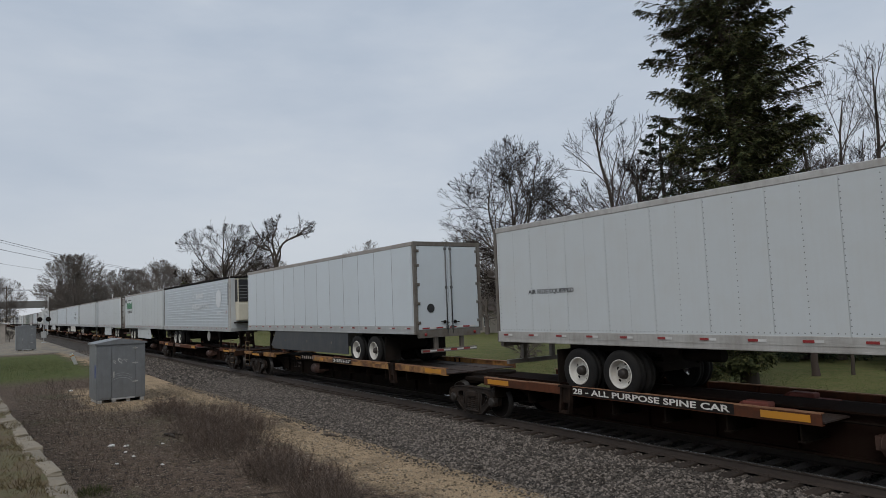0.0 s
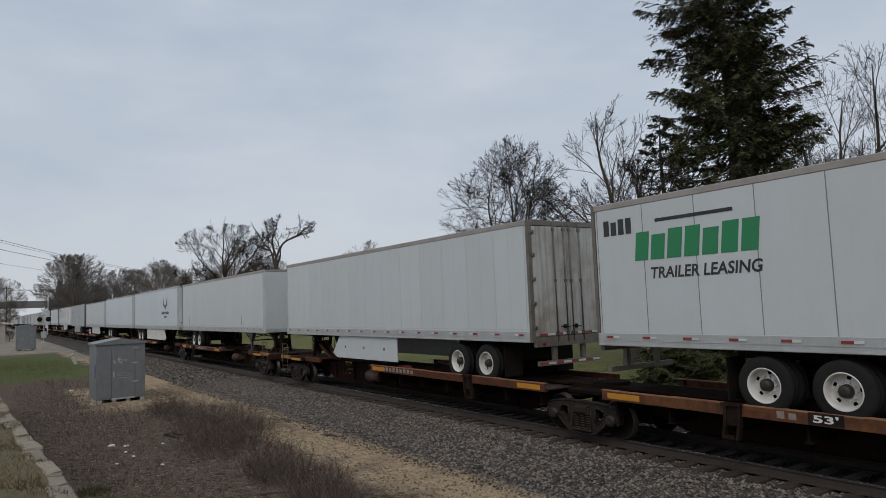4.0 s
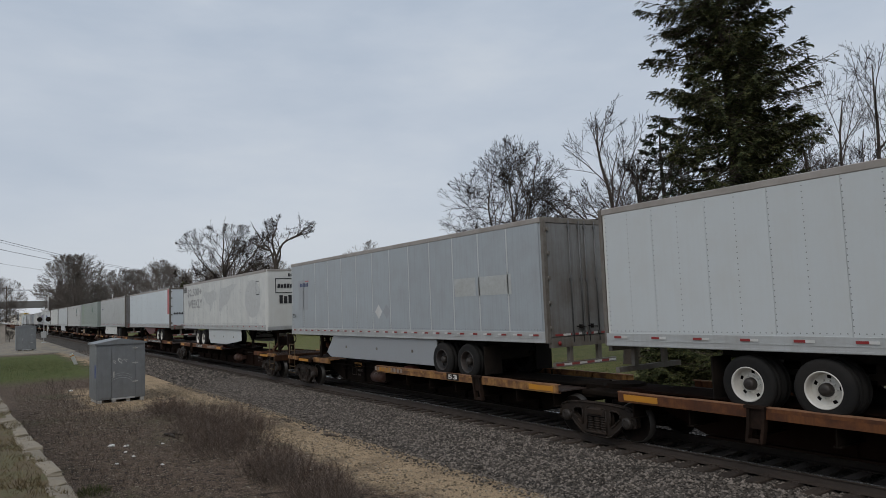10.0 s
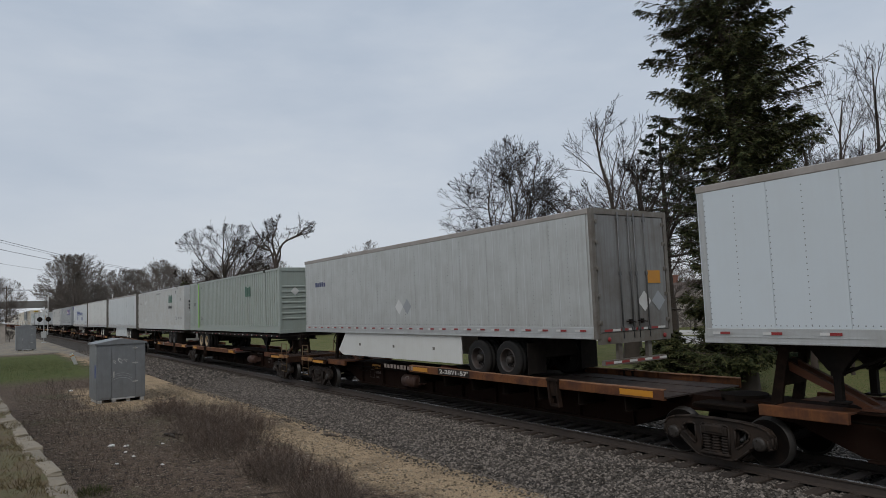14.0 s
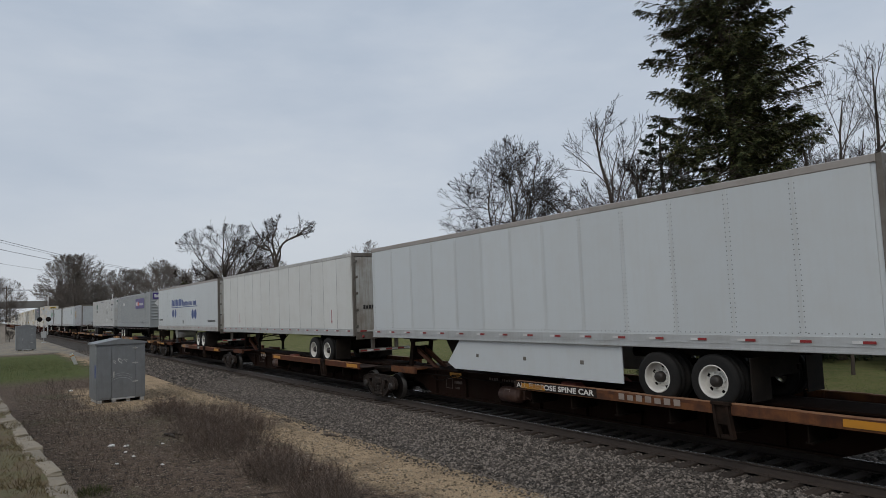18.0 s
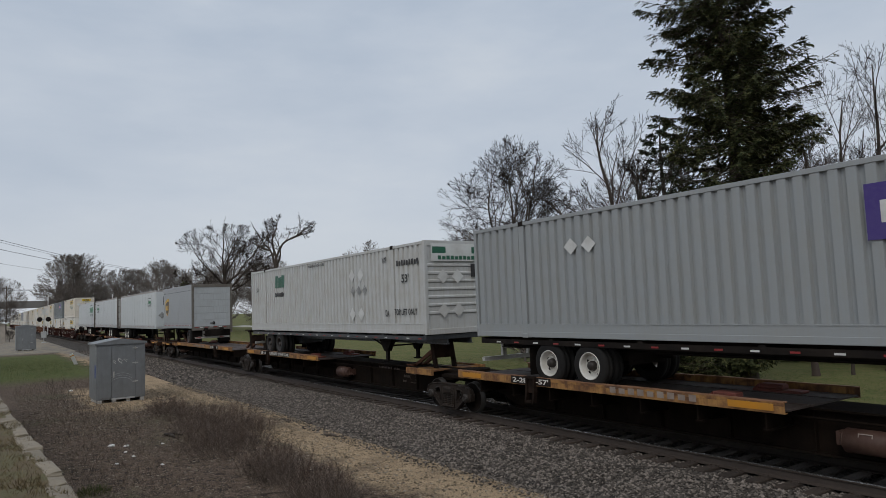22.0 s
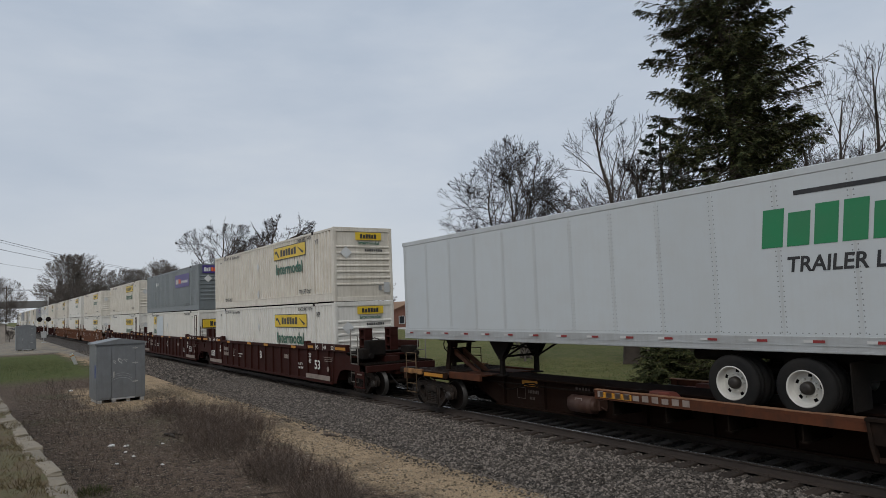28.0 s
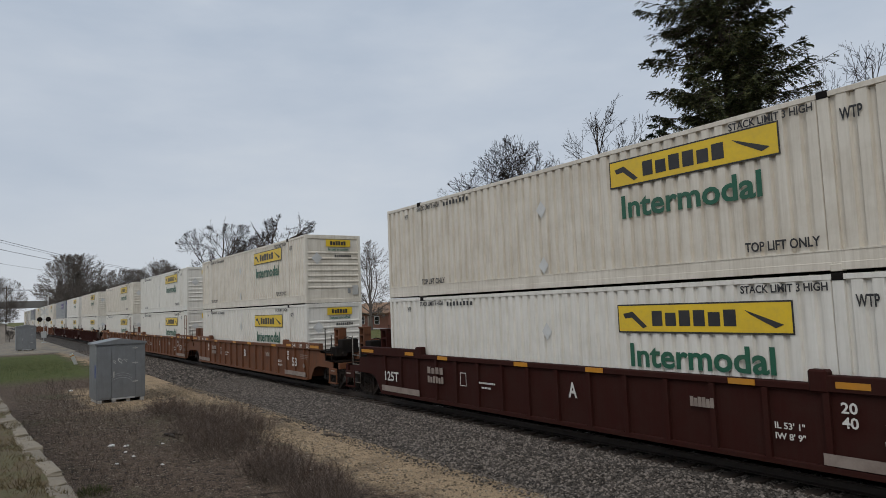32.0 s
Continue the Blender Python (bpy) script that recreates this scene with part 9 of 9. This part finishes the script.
def house(label, x, y, w, d, h, rise, wall, roof, windows, door_x=None, chimney=None, turn=0.0, category="house", name="house"):
    """A gabled house, ridge along its length; its long front faces -y. windows: (x, z, width, height)."""
    t = thing(name, label, category, "houses beyond the line")
    t.matrix_basis = pose(x, y, GZ, 0, 0, turn)

    def walls(bm):
        box(bm, -w / 2, w / 2, -d / 2, d / 2, -0.3, h)
        for xx in (-w / 2 + 0.002, w / 2 - 0.102):
            a = [bm.verts.new((xx + o, yy, zz)) for o in (0, 0.1) for yy, zz in ((-d / 2, h), (d / 2, h), (0, h + rise))]
            for q in ((0, 1, 2), (3, 5, 4), (0, 2, 5, 3), (1, 4, 5, 2)):
                bm.faces.new([a[i] for i in q])
    solid("wall", t, wall, ("house_wall", w, d, h), walls)

    def roofs(bm):
        o, th = 0.4, 0.14
        k = rise / (d / 2)
        for s_ in (-1, 1):
            pts = [(0, h + rise + 0.02), (s_ * (d / 2 + o), h - k * o + 0.02), (s_ * (d / 2 + o), h - k * o + th), (0, h + rise + th + 0.02)]
            a = [bm.verts.new((-w / 2 - o, yy, zz)) for yy, zz in pts]
            b = [bm.verts.new((w / 2 + o, yy, zz)) for yy, zz in pts]
            bm.faces.new(a)
            bm.faces.new(b[::-1])
            for i in range(4):
                bm.faces.new((a[i], b[i], b[(i + 1) % 4], a[(i + 1) % 4]))
    solid("roof", t, roof, ("house_roof", w, d, h), roofs)
    for wx, wz, ww, wh in windows:
        wn = solid("window", t, siding_white, ("house_window", ww, wh), lambda bm: [box(bm, *q) for q in ((-ww / 2 - 0.08, ww / 2 + 0.08, -0.06, 0.0, -0.08, 0.0), (-ww / 2 - 0.08, ww / 2 + 0.08, -0.06, 0.0, wh, wh + 0.08), (-ww / 2 - 0.08, -ww / 2, -0.06, 0.0, 0.0, wh), (ww / 2, ww / 2 + 0.08, -0.06, 0.0, 0.0, wh), (-ww / 2, ww / 2, -0.05, -0.01, wh / 2 - 0.025, wh / 2 + 0.025))], (wx, -d / 2, wz))
        solid("pane", wn, dark_glass, ("house_pane", ww, wh), lambda bm: box(bm, -ww / 2, ww / 2, -0.03, -0.004, 0, wh))
    for wz in (h * 0.3,):
        wn = solid("window", t, siding_white, ("house_window_end",), lambda bm: [box(bm, 0, 0.06, -0.5, 0.5, -0.08, 0), box(bm, 0, 0.06, -0.5, 0.5, 1.1, 1.18), box(bm, 0, 0.06, -0.5, -0.42, 0, 1.1), box(bm, 0, 0.06, 0.42, 0.5, 0, 1.1)], (w / 2, -d * 0.2 if d > 5 else -d * 0.42, wz))
        solid("pane", wn, dark_glass, "house_pane_end", lambda bm: box(bm, 0.002, 0.03, -0.42, 0.42, 0, 1.1))
    if door_x is not None:
        solid("door", t, siding_tan, "house_door", lambda bm: (bevelled(bm, -0.48, 0.48, -0.06, 0.0, 0, 2.05, 0.02), box(bm, -0.3, 0.3, -0.075, -0.06, 1.2, 1.8)), (door_x, -d / 2, 0.05))
    if chimney is not None:
        solid("chimney", t, brick_red, ("chimney", h), lambda bm: (bevelled(bm, -0.35, 0.35, -0.35, 0.35, h, h + rise + 1.0, 0.03), box(bm, -0.42, 0.42, -0.42, 0.42, h + rise + 0.9, h + rise + 1.05)), (chimney, 0.6, 0))
    return t


house("low grey-walled house behind bare trees", -60.5, 50.0, 10.0, 7.0, 2.6, 1.7, siding_tan, shingle_brown, [(-3.2, 0.8, 0.9, 1.2), (0.4, 0.8, 0.9, 1.2), (3.2, 0.8, 0.9, 1.2)], -1.4, -3.0)
g_ = house("white garage with grey roof and panel door", -42.9, 42.2, 7.0, 4.2, 1.7, 1.0, siding_white, shingle_grey, [(-2.0, 0.8, 0.8, 0.7), (1.2, 0.8, 0.8, 0.7)], category="garage", name="garage", turn=-37)
gd_ = solid("garage_door", g_, siding_white, "garage_door", lambda bm: [bevelled(bm, 0, 0.05, -1.3, 1.3, 0.05 + i * 0.40, 0.43 + i * 0.40, 0.02) for i in range(4)], (3.5, 0.35, 0))
for i in range(4):
    solid("pane", gd_, dark_glass, "garage_pane", lambda bm: bevelled(bm, 0.045, 0.056, -0.22, 0.22, 1.0, 1.25, 0.005), (0, -0.95 + i * 0.63, 0))
house("tan stucco house with brown roof", -52.0, 64.5, 14.0, 9.0, 3.2, 1.5, siding_tan, shingle_brown, [(-5, 0.9, 0.9, 1.3), (-2.6, 0.9, 0.9, 1.3), (0.6, 0.9, 0.9, 1.3), (4.2, 0.9, 1.4, 1.3)], 2.3, 3.0)
house("low brick house with orange-brown roof", -98.0, 55.0, 15.0, 8.0, 2.5, 1.5, brick_red, shingle_orange, [(-5, 0.8, 1.4, 1.1), (-1.0, 0.8, 1.4, 1.1), (4.0, 0.8, 1.4, 1.1)], 1.4)
house("tan brick house half hidden by evergreens", -22.0, 62.0, 15.0, 9.0, 2.7, 1.2, siding_tan, shingle_brown, [(-4, 0.9, 1.2, 1.2), (0, 0.9, 1.2, 1.2), (4, 0.9, 1.2, 1.2)], 2.0)
house("grey house beyond the street", -76.0, 62.0, 11.0, 8.0, 3.0, 2.2, siding_white, shingle_grey, [(-3, 0.9, 1.0, 1.2), (2.5, 0.9, 1.0, 1.2)], 0.0)
house("low tan shed with white roof by the crossing", -134.0, -1.2, 5.0, 8.0, 3.0, 0.9, siding_tan, siding_white, [(0, 1.0, 0.9, 0.9)], category="shed", name="shed")


def street(x0, x1, y0, y1, label):
    n = 40
    xs = np.linspace(x0, x1, n)
    v_ = [(x, y, GZ + z) for y, z in ((y0 - 0.06, -0.2), (y0, 0.16), (y1, 0.16), (y1 + 0.06, -0.2)) for x in xs]
    f = [(k * n + i, k * n + i + 1, k * n + n + i + 1, k * n + n + i) for k in range(3) for i in range(n - 1)]
    raw("road", v_, f, street_grey, label, "road", "structure")


street(-38.5, 60, 40.2, 45.4, "pale concrete driveway past the yards")
street(-170, 60, 50.6, 54.0, "pale residential street behind the lawn")
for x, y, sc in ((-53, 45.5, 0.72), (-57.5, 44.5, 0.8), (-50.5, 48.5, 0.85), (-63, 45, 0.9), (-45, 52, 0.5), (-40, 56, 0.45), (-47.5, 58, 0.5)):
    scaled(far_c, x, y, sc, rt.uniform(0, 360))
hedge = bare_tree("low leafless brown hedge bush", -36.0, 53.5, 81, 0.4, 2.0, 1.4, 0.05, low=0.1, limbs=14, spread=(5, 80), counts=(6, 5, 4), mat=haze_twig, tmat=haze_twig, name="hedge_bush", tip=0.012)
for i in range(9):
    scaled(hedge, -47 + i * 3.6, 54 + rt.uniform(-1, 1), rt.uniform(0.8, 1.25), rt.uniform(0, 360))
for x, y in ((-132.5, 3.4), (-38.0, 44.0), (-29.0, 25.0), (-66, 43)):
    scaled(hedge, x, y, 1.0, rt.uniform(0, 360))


def parked_car(x, y, turn, paint, label):
    t = thing("parked_car", label, "car", "parked cars")
    t.matrix_basis = pose(x, y, GZ + 0.03, 0, 0, turn)
    solid("body", t, paint, "car_body", lambda bm: prism(bm, [(-2.2, 0.35), (-2.25, 0.75), (-1.9, 0.92), (-0.9, 0.98), (1.0, 0.98), (2.05, 0.85), (2.25, 0.6), (2.2, 0.3)], -0.88, 0.88))
    solid("cabin", t, paint, "car_cabin", lambda bm: prism(bm, [(-1.75, 0.92), (-1.25, 1.42), (0.35, 1.46), (1.15, 0.96)], -0.74, 0.74))
    for s_ in (-1, 1):
        solid("window", t, dark_glass, "car_window", lambda bm: prism(bm, [(-1.5, 0.99), (-1.15, 1.36), (0.3, 1.38), (0.9, 1.0)], -0.01, 0.01), (0, s_ * 0.752, 0))
        for xx in (-1.35, 1.4):
            solid("wheel", t, rubber, "car_wheel", lambda bm: lathe(bm, [(0.12, -0.1), (0.30, -0.11), (0.33, -0.06), (0.33, 0.06), (0.30, 0.11), (0.12, 0.1)], (0, 0, 0), 18), (xx, s_ * 0.8, 0.33))
    return t


parked_car(-112.0, 53.6, 12, cool_paint, "white car parked by a far house")
parked_car(-68.0, 45.5, 70, cool_paint, "white car parked beside a low house")
parked_car(-108.0, 47.0, 5, navy_skirt, "dark car parked near the cedar")
bin_ = thing("rubbish_bin", "dark wheeled rubbish bin by the driveway", "bin")
bin_.matrix_basis = pose(-31.5, 48.9, GZ + 0.05)
solid("bin_body", bin_, navy_skirt, "bin_body", lambda bm: prism(bm, [(-0.28, 0), (0.28, 0), (0.34, 0.95), (-0.34, 0.95)], -0.3, 0.3))
solid("bin_lid", bin_, navy_skirt, "bin_lid", lambda bm: bevelled(bm, -0.37, 0.37, -0.36, 0.36, 0.95, 1.03, 0.02))


# ---------------- cabinets, posts and the crossing ----------------
def metal_cabinet(x, y, w, d, h, turn, label, scrawl=True):
    """A galvanised trackside cabinet with a ridged lid, door seams, hinges, skids and scratches; its doors face +x."""
    t = thing("signal_cabinet", label, "cabinet", "trackside cabinets")
    t.matrix_basis = pose(x, y, ground_height(x, y) - 0.01, 0, 0, turn)
    b = 0.14
    solid("shell", t, galv, ("cabinet_shell", w, d, h), lambda bm: bevelled(bm, -d / 2, d / 2, -w / 2, w / 2, b, h - 0.14, 0.015), label="dull galvanised sheet shell")

    def lid(bm):
        o = 0.06
        pts = [(-w / 2 - o, h - 0.16), (w / 2 + o, h - 0.16), (w / 2 + o, h - 0.10), (0, h + 0.06), (-w / 2 - o, h - 0.10)]
        a = [bm.verts.new((-d / 2 - o, p, q)) for p, q in pts]
        c = [bm.verts.new((d / 2 + o, p, q)) for p, q in pts]
        bm.faces.new(a)
        bm.faces.new(c[::-1])
        for i in range(5):
            bm.faces.new((a[i], c[i], c[(i + 1) % 5], a[(i + 1) % 5]))
    solid("lid", t, galv, ("cabinet_lid", w, d, h), lid)
    for y0, y1 in ((-w / 2 + 0.06, -w / 2 + w * 0.30), (-w / 2 + w * 0.31, w / 2 - w * 0.22), (w / 2 - w * 0.21, w / 2 - 0.06)):
        dr = solid("door", t, galv, ("cabinet_door", round(y1 - y0, 3), h), lambda bm: bevelled(bm, 0, 0.018, -(y1 - y0) / 2, (y1 - y0) / 2, b + 0.07, h - 0.24, 0.006), (d / 2, (y0 + y1) / 2, 0))
    for zz in (h * 0.32, h * 0.62, h * 0.86):
        solid("hinge", t, alu, "cabinet_hinge", lambda bm: (box(bm, 0, 0.03, -0.10, 0.10, -0.015, 0.015), rod(bm, (0.03, 0, -0.05), (0.03, 0, 0.05), 0.012, 6)), (d / 2 + 0.012, w / 2 - w * 0.215, zz))
    solid("latch", t, alu, "cabinet_latch", lambda bm: (bevelled(bm, 0, 0.05, -0.025, 0.025, -0.12, 0.12, 0.01), box(bm, 0.05, 0.07, -0.018, 0.018, -0.05, 0.13)), (d / 2 + 0.018, -w / 2 + w * 0.345, h * 0.45))
    solid("base_sill", t, rail_alu, ("cabinet_sill", w), lambda bm: box(bm, 0, 0.03, -w / 2 + w * 0.30, w / 2 - w * 0.22, b - 0.01, b + 0.05), (d / 2 + 0.004, 0, 0))
    for yy in np.linspace(-w / 2 + 0.12, w / 2 - 0.12, 4):
        solid("skid", t, alu, ("cabinet_skid", d), lambda bm: box(bm, -d / 2, d / 2, -0.07, 0.07, 0.0, b), (0, float(yy), 0))
    # Black plate added under the shell to stand for the shade there.
    solid("base_shadow_plate", t, black_steel, ("cabinet_base_shade", w, d), lambda bm: box(bm, -d / 2 + 0.05, d / 2 - 0.12, -w / 2 + 0.05, w / 2 - 0.05, b - 0.04, b + 0.002))
    if scrawl:
        def scr(bm, pts):
            for a, c in zip(pts, pts[1:]):
                rod(bm, (0.004, a[0], a[1]), (0.004, c[0], c[1]), 0.006, 4)
        for k, (cy, cz, n_, s_) in enumerate(((-0.05, 1.62, 9, 0.10), (-0.25, 1.60, 6, 0.08), (0.15, 1.64, 6, 0.07))):
            rr = random.Random(k)
            solid("scrawl", t, white_ink, ("scrawl%d" % k,), lambda bm: scr(bm, [(cy + s_ * math.cos(i * 1.7) * rr.uniform(0.5, 1.2), cz + s_ * 1.3 * math.sin(i * 1.3) * rr.uniform(0.5, 1.2)) for i in range(n_)]), (d / 2 + 0.018, 0, 0), "white spray scrawl that cannot be read")
        for k in range(3):
            solid("scratch", t, rail_alu, ("scratch%d" % k,), lambda bm: scr(bm, [(0.45 * math.cos(a), 0.42 + k * 0.09 + 0.30 * math.sin(a)) for a in np.linspace(0.5 + 0.1 * k, 2.6, 12)]), (d / 2 + 0.016, 0.0, 0.25), "curved bright rub mark")
        solid("blue_mark", t, blue_ink, "blue_mark", lambda bm: box(bm, -0.12, 0.12, -0.003, 0.003, 1.0, 1.5), (d / 2 - 0.3, -w / 2 - 0.004, 0), "patch of blue paint")
    return t


metal_cabinet(-30.55, 4.50, 1.78, 1.75, 2.45, 1.5, "scratched galvanised steel signal cabinet with faint scrawl")
metal_cabinet(-90.0, 3.85, 1.95, 1.8, 2.85, 0, "tall galvanised steel cabinet beside the lawn", False)

mp = thing("marker_post", "short white plastic marker post leaning in the gravel", "post")
mp.matrix_basis = pose(-56.5, 5.6, GZ - 0.03, 22, 12, 0)
solid("post_blade", mp, white_mark, "post_blade", lambda bm: bevelled(bm, -0.03, 0.03, -0.12, 0.12, 0, 0.95, 0.02))
solid("post_band", mp, yellow_mark, "post_band", lambda bm: box(bm, -0.032, 0.032, -0.122, 0.122, 0.75, 0.83))


def crossing_signal(x, y, turn, label):
    t = thing("crossing_signal", label, "signal", "crossing signals")
    t.matrix_basis = pose(x, y, GZ, 0, 0, turn)
    solid("mast", t, rail_alu, "signal_mast", lambda bm: (rod(bm, (0, 0, 0), (0, 0, 5.4), 0.06, 10), bevelled(bm, -0.3, 0.3, -0.3, 0.3, -0.1, 0.15, 0.03)))
    for k, a in enumerate((50, -50)):
        solid("crossbuck_board", t, white_mark, "crossbuck", lambda bm: bevelled(bm, -0.015, 0.015, -0.62, 0.62, -0.11, 0.11, 0.006), (0.09 + 0.03 * k, 0, 4.6), "white crossbuck board", (a, 0, 0))
    for z in (3.5,):
        solid("light_arm", t, rail_alu, "light_arm", lambda bm: rod(bm, (0.1, -0.62, 0), (0.1, 0.62, 0), 0.03, 8), (0, 0, z))
        for yy in (-0.55, 0.55):
            l_ = solid("flasher", t, black_steel, "flasher", lambda bm: (lathe(bm, [(0.36, 0.02), (0.36, -0.02), (0.12, -0.03)], (0, 0, 0), 20), rod(bm, (0, 0.02, 0), (0, 0.2, 0), 0.13, 12), lathe(bm, [(0.17, -0.03), (0.18, -0.2), (0.15, -0.2)], (0, 0, 0), 14)), (0.16, yy, z), "round black flasher light", (0, 0, 90))
            solid("lens", l_, red_mark, "flasher_lens", lambda bm: lathe(bm, [(0.14, -0.03), (0.10, -0.06), (0.02, -0.07)], (0, 0, 0), 14))
    solid("gate_box", t, rail_alu, "gate_box", lambda bm: bevelled(bm, -0.3, 0.3, -0.35, 0.35, 0.75, 1.7, 0.04))
    solid("gate_arm", t, white_mark, "gate_arm", lambda bm: prism(bm, [(-0.05, 1.2), (0.05, 1.2), (0.03, 7.2), (-0.03, 7.2)], -0.05, 0.05), (0.1, 0.5, 0))
    return t


crossing_signal(-117.0, 7.3, 0, "silver crossing signal mast with black flashers")
crossing_signal(-121.0, 16.6, 0, "silver crossing signal mast beyond the track")

# ---------------- overpass, poles, wires ----------------
ov = thing("overpass", "grey concrete road overpass across the line", "bridge")
ov.matrix_basis = pose(-324, 12, GZ)
solid("deck", ov, concrete, "overpass_deck", lambda bm: (box(bm, -5, 5, -90, 70, 8.7, 10.0), box(bm, 4.7, 5.0, -90, 70, 10.0, 11.4), box(bm, -5, -4.7, -90, 70, 10.0, 11.4)), label="pale concrete deck with parapets")
for yy in (-60, -36, -14, 14, 38, 60):
    solid("pier", ov, concrete, "overpass_pier", lambda bm: (bevelled(bm, -4.4, 4.4, -0.6, 0.6, 7.8, 8.7, 0.05), [rod(bm, (xx, 0, -0.3), (xx, 0, 7.8), 0.5, 14) for xx in (-3.2, 0, 3.2)]), (0, yy, 0))

pole_wood = surface("weathered_pole_wood", (0.085, 0.065, 0.05), 0.9, dirt=(0.05, 0.04, 0.03), amount=0.4, grain=0.3)


def utility_pole(x, y, h, turn):
    t = thing("utility_pole", "dark wooden utility pole with a cross arm", "pole", "utility poles")
    t.matrix_basis = pose(x, y, GZ, 0, 0, turn)
    solid("pole", t, pole_wood, ("pole", h), lambda bm: rod(bm, (0, 0, -0.5), (0, 0, h), 0.17, 10, 0.12))
    solid("cross_arm", t, pole_wood, ("cross_arm", h), lambda bm: bevelled(bm, -1.2, 1.2, -0.06, 0.06, h - 0.8, h - 0.66, 0.01), (0, 0.16, 0))
    for xx in (-1.0, -0.4, 0.4, 1.0):
        solid("insulator", t, galv, "insulator", lambda bm: rod(bm, (0, 0, 0), (0, 0, 0.16), 0.05, 8, 0.03), (xx, 0.16, h - 0.66))


utility_pole(-239, 5.2, 14.0, 90)
utility_pole(-44.0, -8.6, 10.8, 70)
utility_pole(-168.0, 33.0, 14.2, 70)


def wire(a, b, sag, r=0.022):
    t = thing("overhead_wire", "thin black overhead wire strung between poles", "cable", "overhead wires")

    def fn(bm):
        prev = None
        for i in range(25):
            k = i / 24
            p = Vector(a).lerp(Vector(b), k) - Vector((0, 0, sag * 4 * k * (1 - k)))
            if prev is not None:
                rod(bm, prev, p, r, 5, caps=False)
            prev = p
    solid("strand", t, black_steel, ("wire", a, b), fn)


for z, o, r_ in ((9.75, 0.0, 0.035), (9.45, 0.35, 0.022), (8.9, 0.0, 0.035), (7.6, 0.1, 0.02)):
    wire((-44.0, -8.6 + o, z + 0.6), (-168.0, 33.0 + o, z + 4.0), 0.9, r_ * 0.6)
for z in (12.9, 12.5):
    wire((-239, 5.2, z), (-250, 60, z), 0.5, 0.03)

# ---------------- litter ----------------
litter_white = surface("crumpled_white_litter", (0.72, 0.71, 0.68), 0.7, dirt=(0.4, 0.37, 0.33), amount=0.4, scale=20)


def scrap(x, y, size, seed, label, mat):
    rs = random.Random(seed)
    t = thing("litter_scrap", label, "litter", "litter on the dirt")
    t.matrix_basis = pose(x, y, ground_height(x, y) + 0.01, 0, 0, rs.uniform(0, 360))

    def fn(bm):
        bmesh.ops.create_icosphere(bm, subdivisions=2, radius=size)
        for v_ in bm.verts:
            n_ = noise.noise(v_.co * (2.2 / size) + Vector((seed, 0, 0)))
            v_.co *= 0.75 + 0.7 * n_
            v_.co.z = abs(v_.co.z) * 0.6
    solid("crumpled_sheet", t, mat, ("scrap%d" % seed,), fn)


for i, (x, y, s_) in enumerate(((-19.5, 2.74, 0.12), (-19.2, 3.05, 0.08), (-18.85, 3.85, 0.05), (-17.6, 2.95, 0.06), (-36.5, 3.4, 0.12), (-34.0, 4.6, 0.07), (-17.0, 2.5, 0.05), (-16.2, 3.3, 0.05), (-18.4, 2.9, 0.05))):
    scrap(x, y, s_, i + 1, "crumpled scrap of white paper or plastic on dirt", litter_white)


def stick(x, y, L, r, turn, label, name="fallen_stick"):
    t = thing(name, label, "stick", "sticks on the ground")
    t.matrix_basis = pose(x, y, ground_height(x, y) + r, 0, 0, turn)
    solid("wood_piece", t, tie_wood if r > 0.03 else pole_wood, ("stick", L, r), lambda bm: (rod(bm, (-L / 2, 0, 0), (0, 0.03 * L, 0.01), r, 7), rod(bm, (0, 0.03 * L, 0.01), (L / 2, -0.02 * L, 0), r, 7, r * 0.6)))


for x, y, L, r, a in ((-19.8, 4.25, 0.75, 0.045, 10), (-20.0, 4.45, 0.55, 0.035, 25), (-16.9, 7.7, 0.55, 0.03, 15), (-16.3, 8.5, 0.4, 0.025, 80), (-12.2, 4.4, 0.5, 0.012, 60), (-12.0, 3.6, 0.6, 0.01, 110), (-10.9, 4.2, 0.5, 0.01, 30), (-14.2, 9.1, 0.5, 0.05, 40), (-18.3, 9.6, 0.6, 0.05, 60), (-23.5, 9.8, 0.6, 0.05, 20)):
    stick(x, y, L, r, a, "short dark broken stick lying on the ground")


def motions():
    """The train rolls past at an even speed; its wheels turn while they are near."""
    for ob, s, z, turned in MOVING:
        r = 180 if turned else 0
        walk(ob, [(0, pose(s, YC, z, 0, 0, r)), (32, pose(s + SPEED * 32, YC, z, 0, 0, r))])
    start = {ob.name: (s, turned) for ob, s, z, turned in MOVING}
    for ob, car, x, ax in WHEELSETS:
        s, turned = start[car.name]
        sw = s + (-x if turned else x)
        t0, t1 = max(0.0, (-34 - sw) / SPEED), min(32.0, (2 - sw) / SPEED)
        if t1 - t0 < 0.2:
            continue
        f0, f1 = round(t0 * FPS), round(t1 * FPS)
        sign = -1 if turned else 1
        rows = []
        for f in range(f0, f1 + 1):
            rows.append((f / FPS, pose(ax, 0, 0.42, 0, sign * math.degrees(SPEED * f / FPS / 0.42), 0)))
        if f0 > 0:
            rows.insert(0, (0.0, rows[0][1]))
        if f1 < 32 * FPS:
            rows.append((32.0, rows[-1][1]))
        walk(ob, rows)


motions()
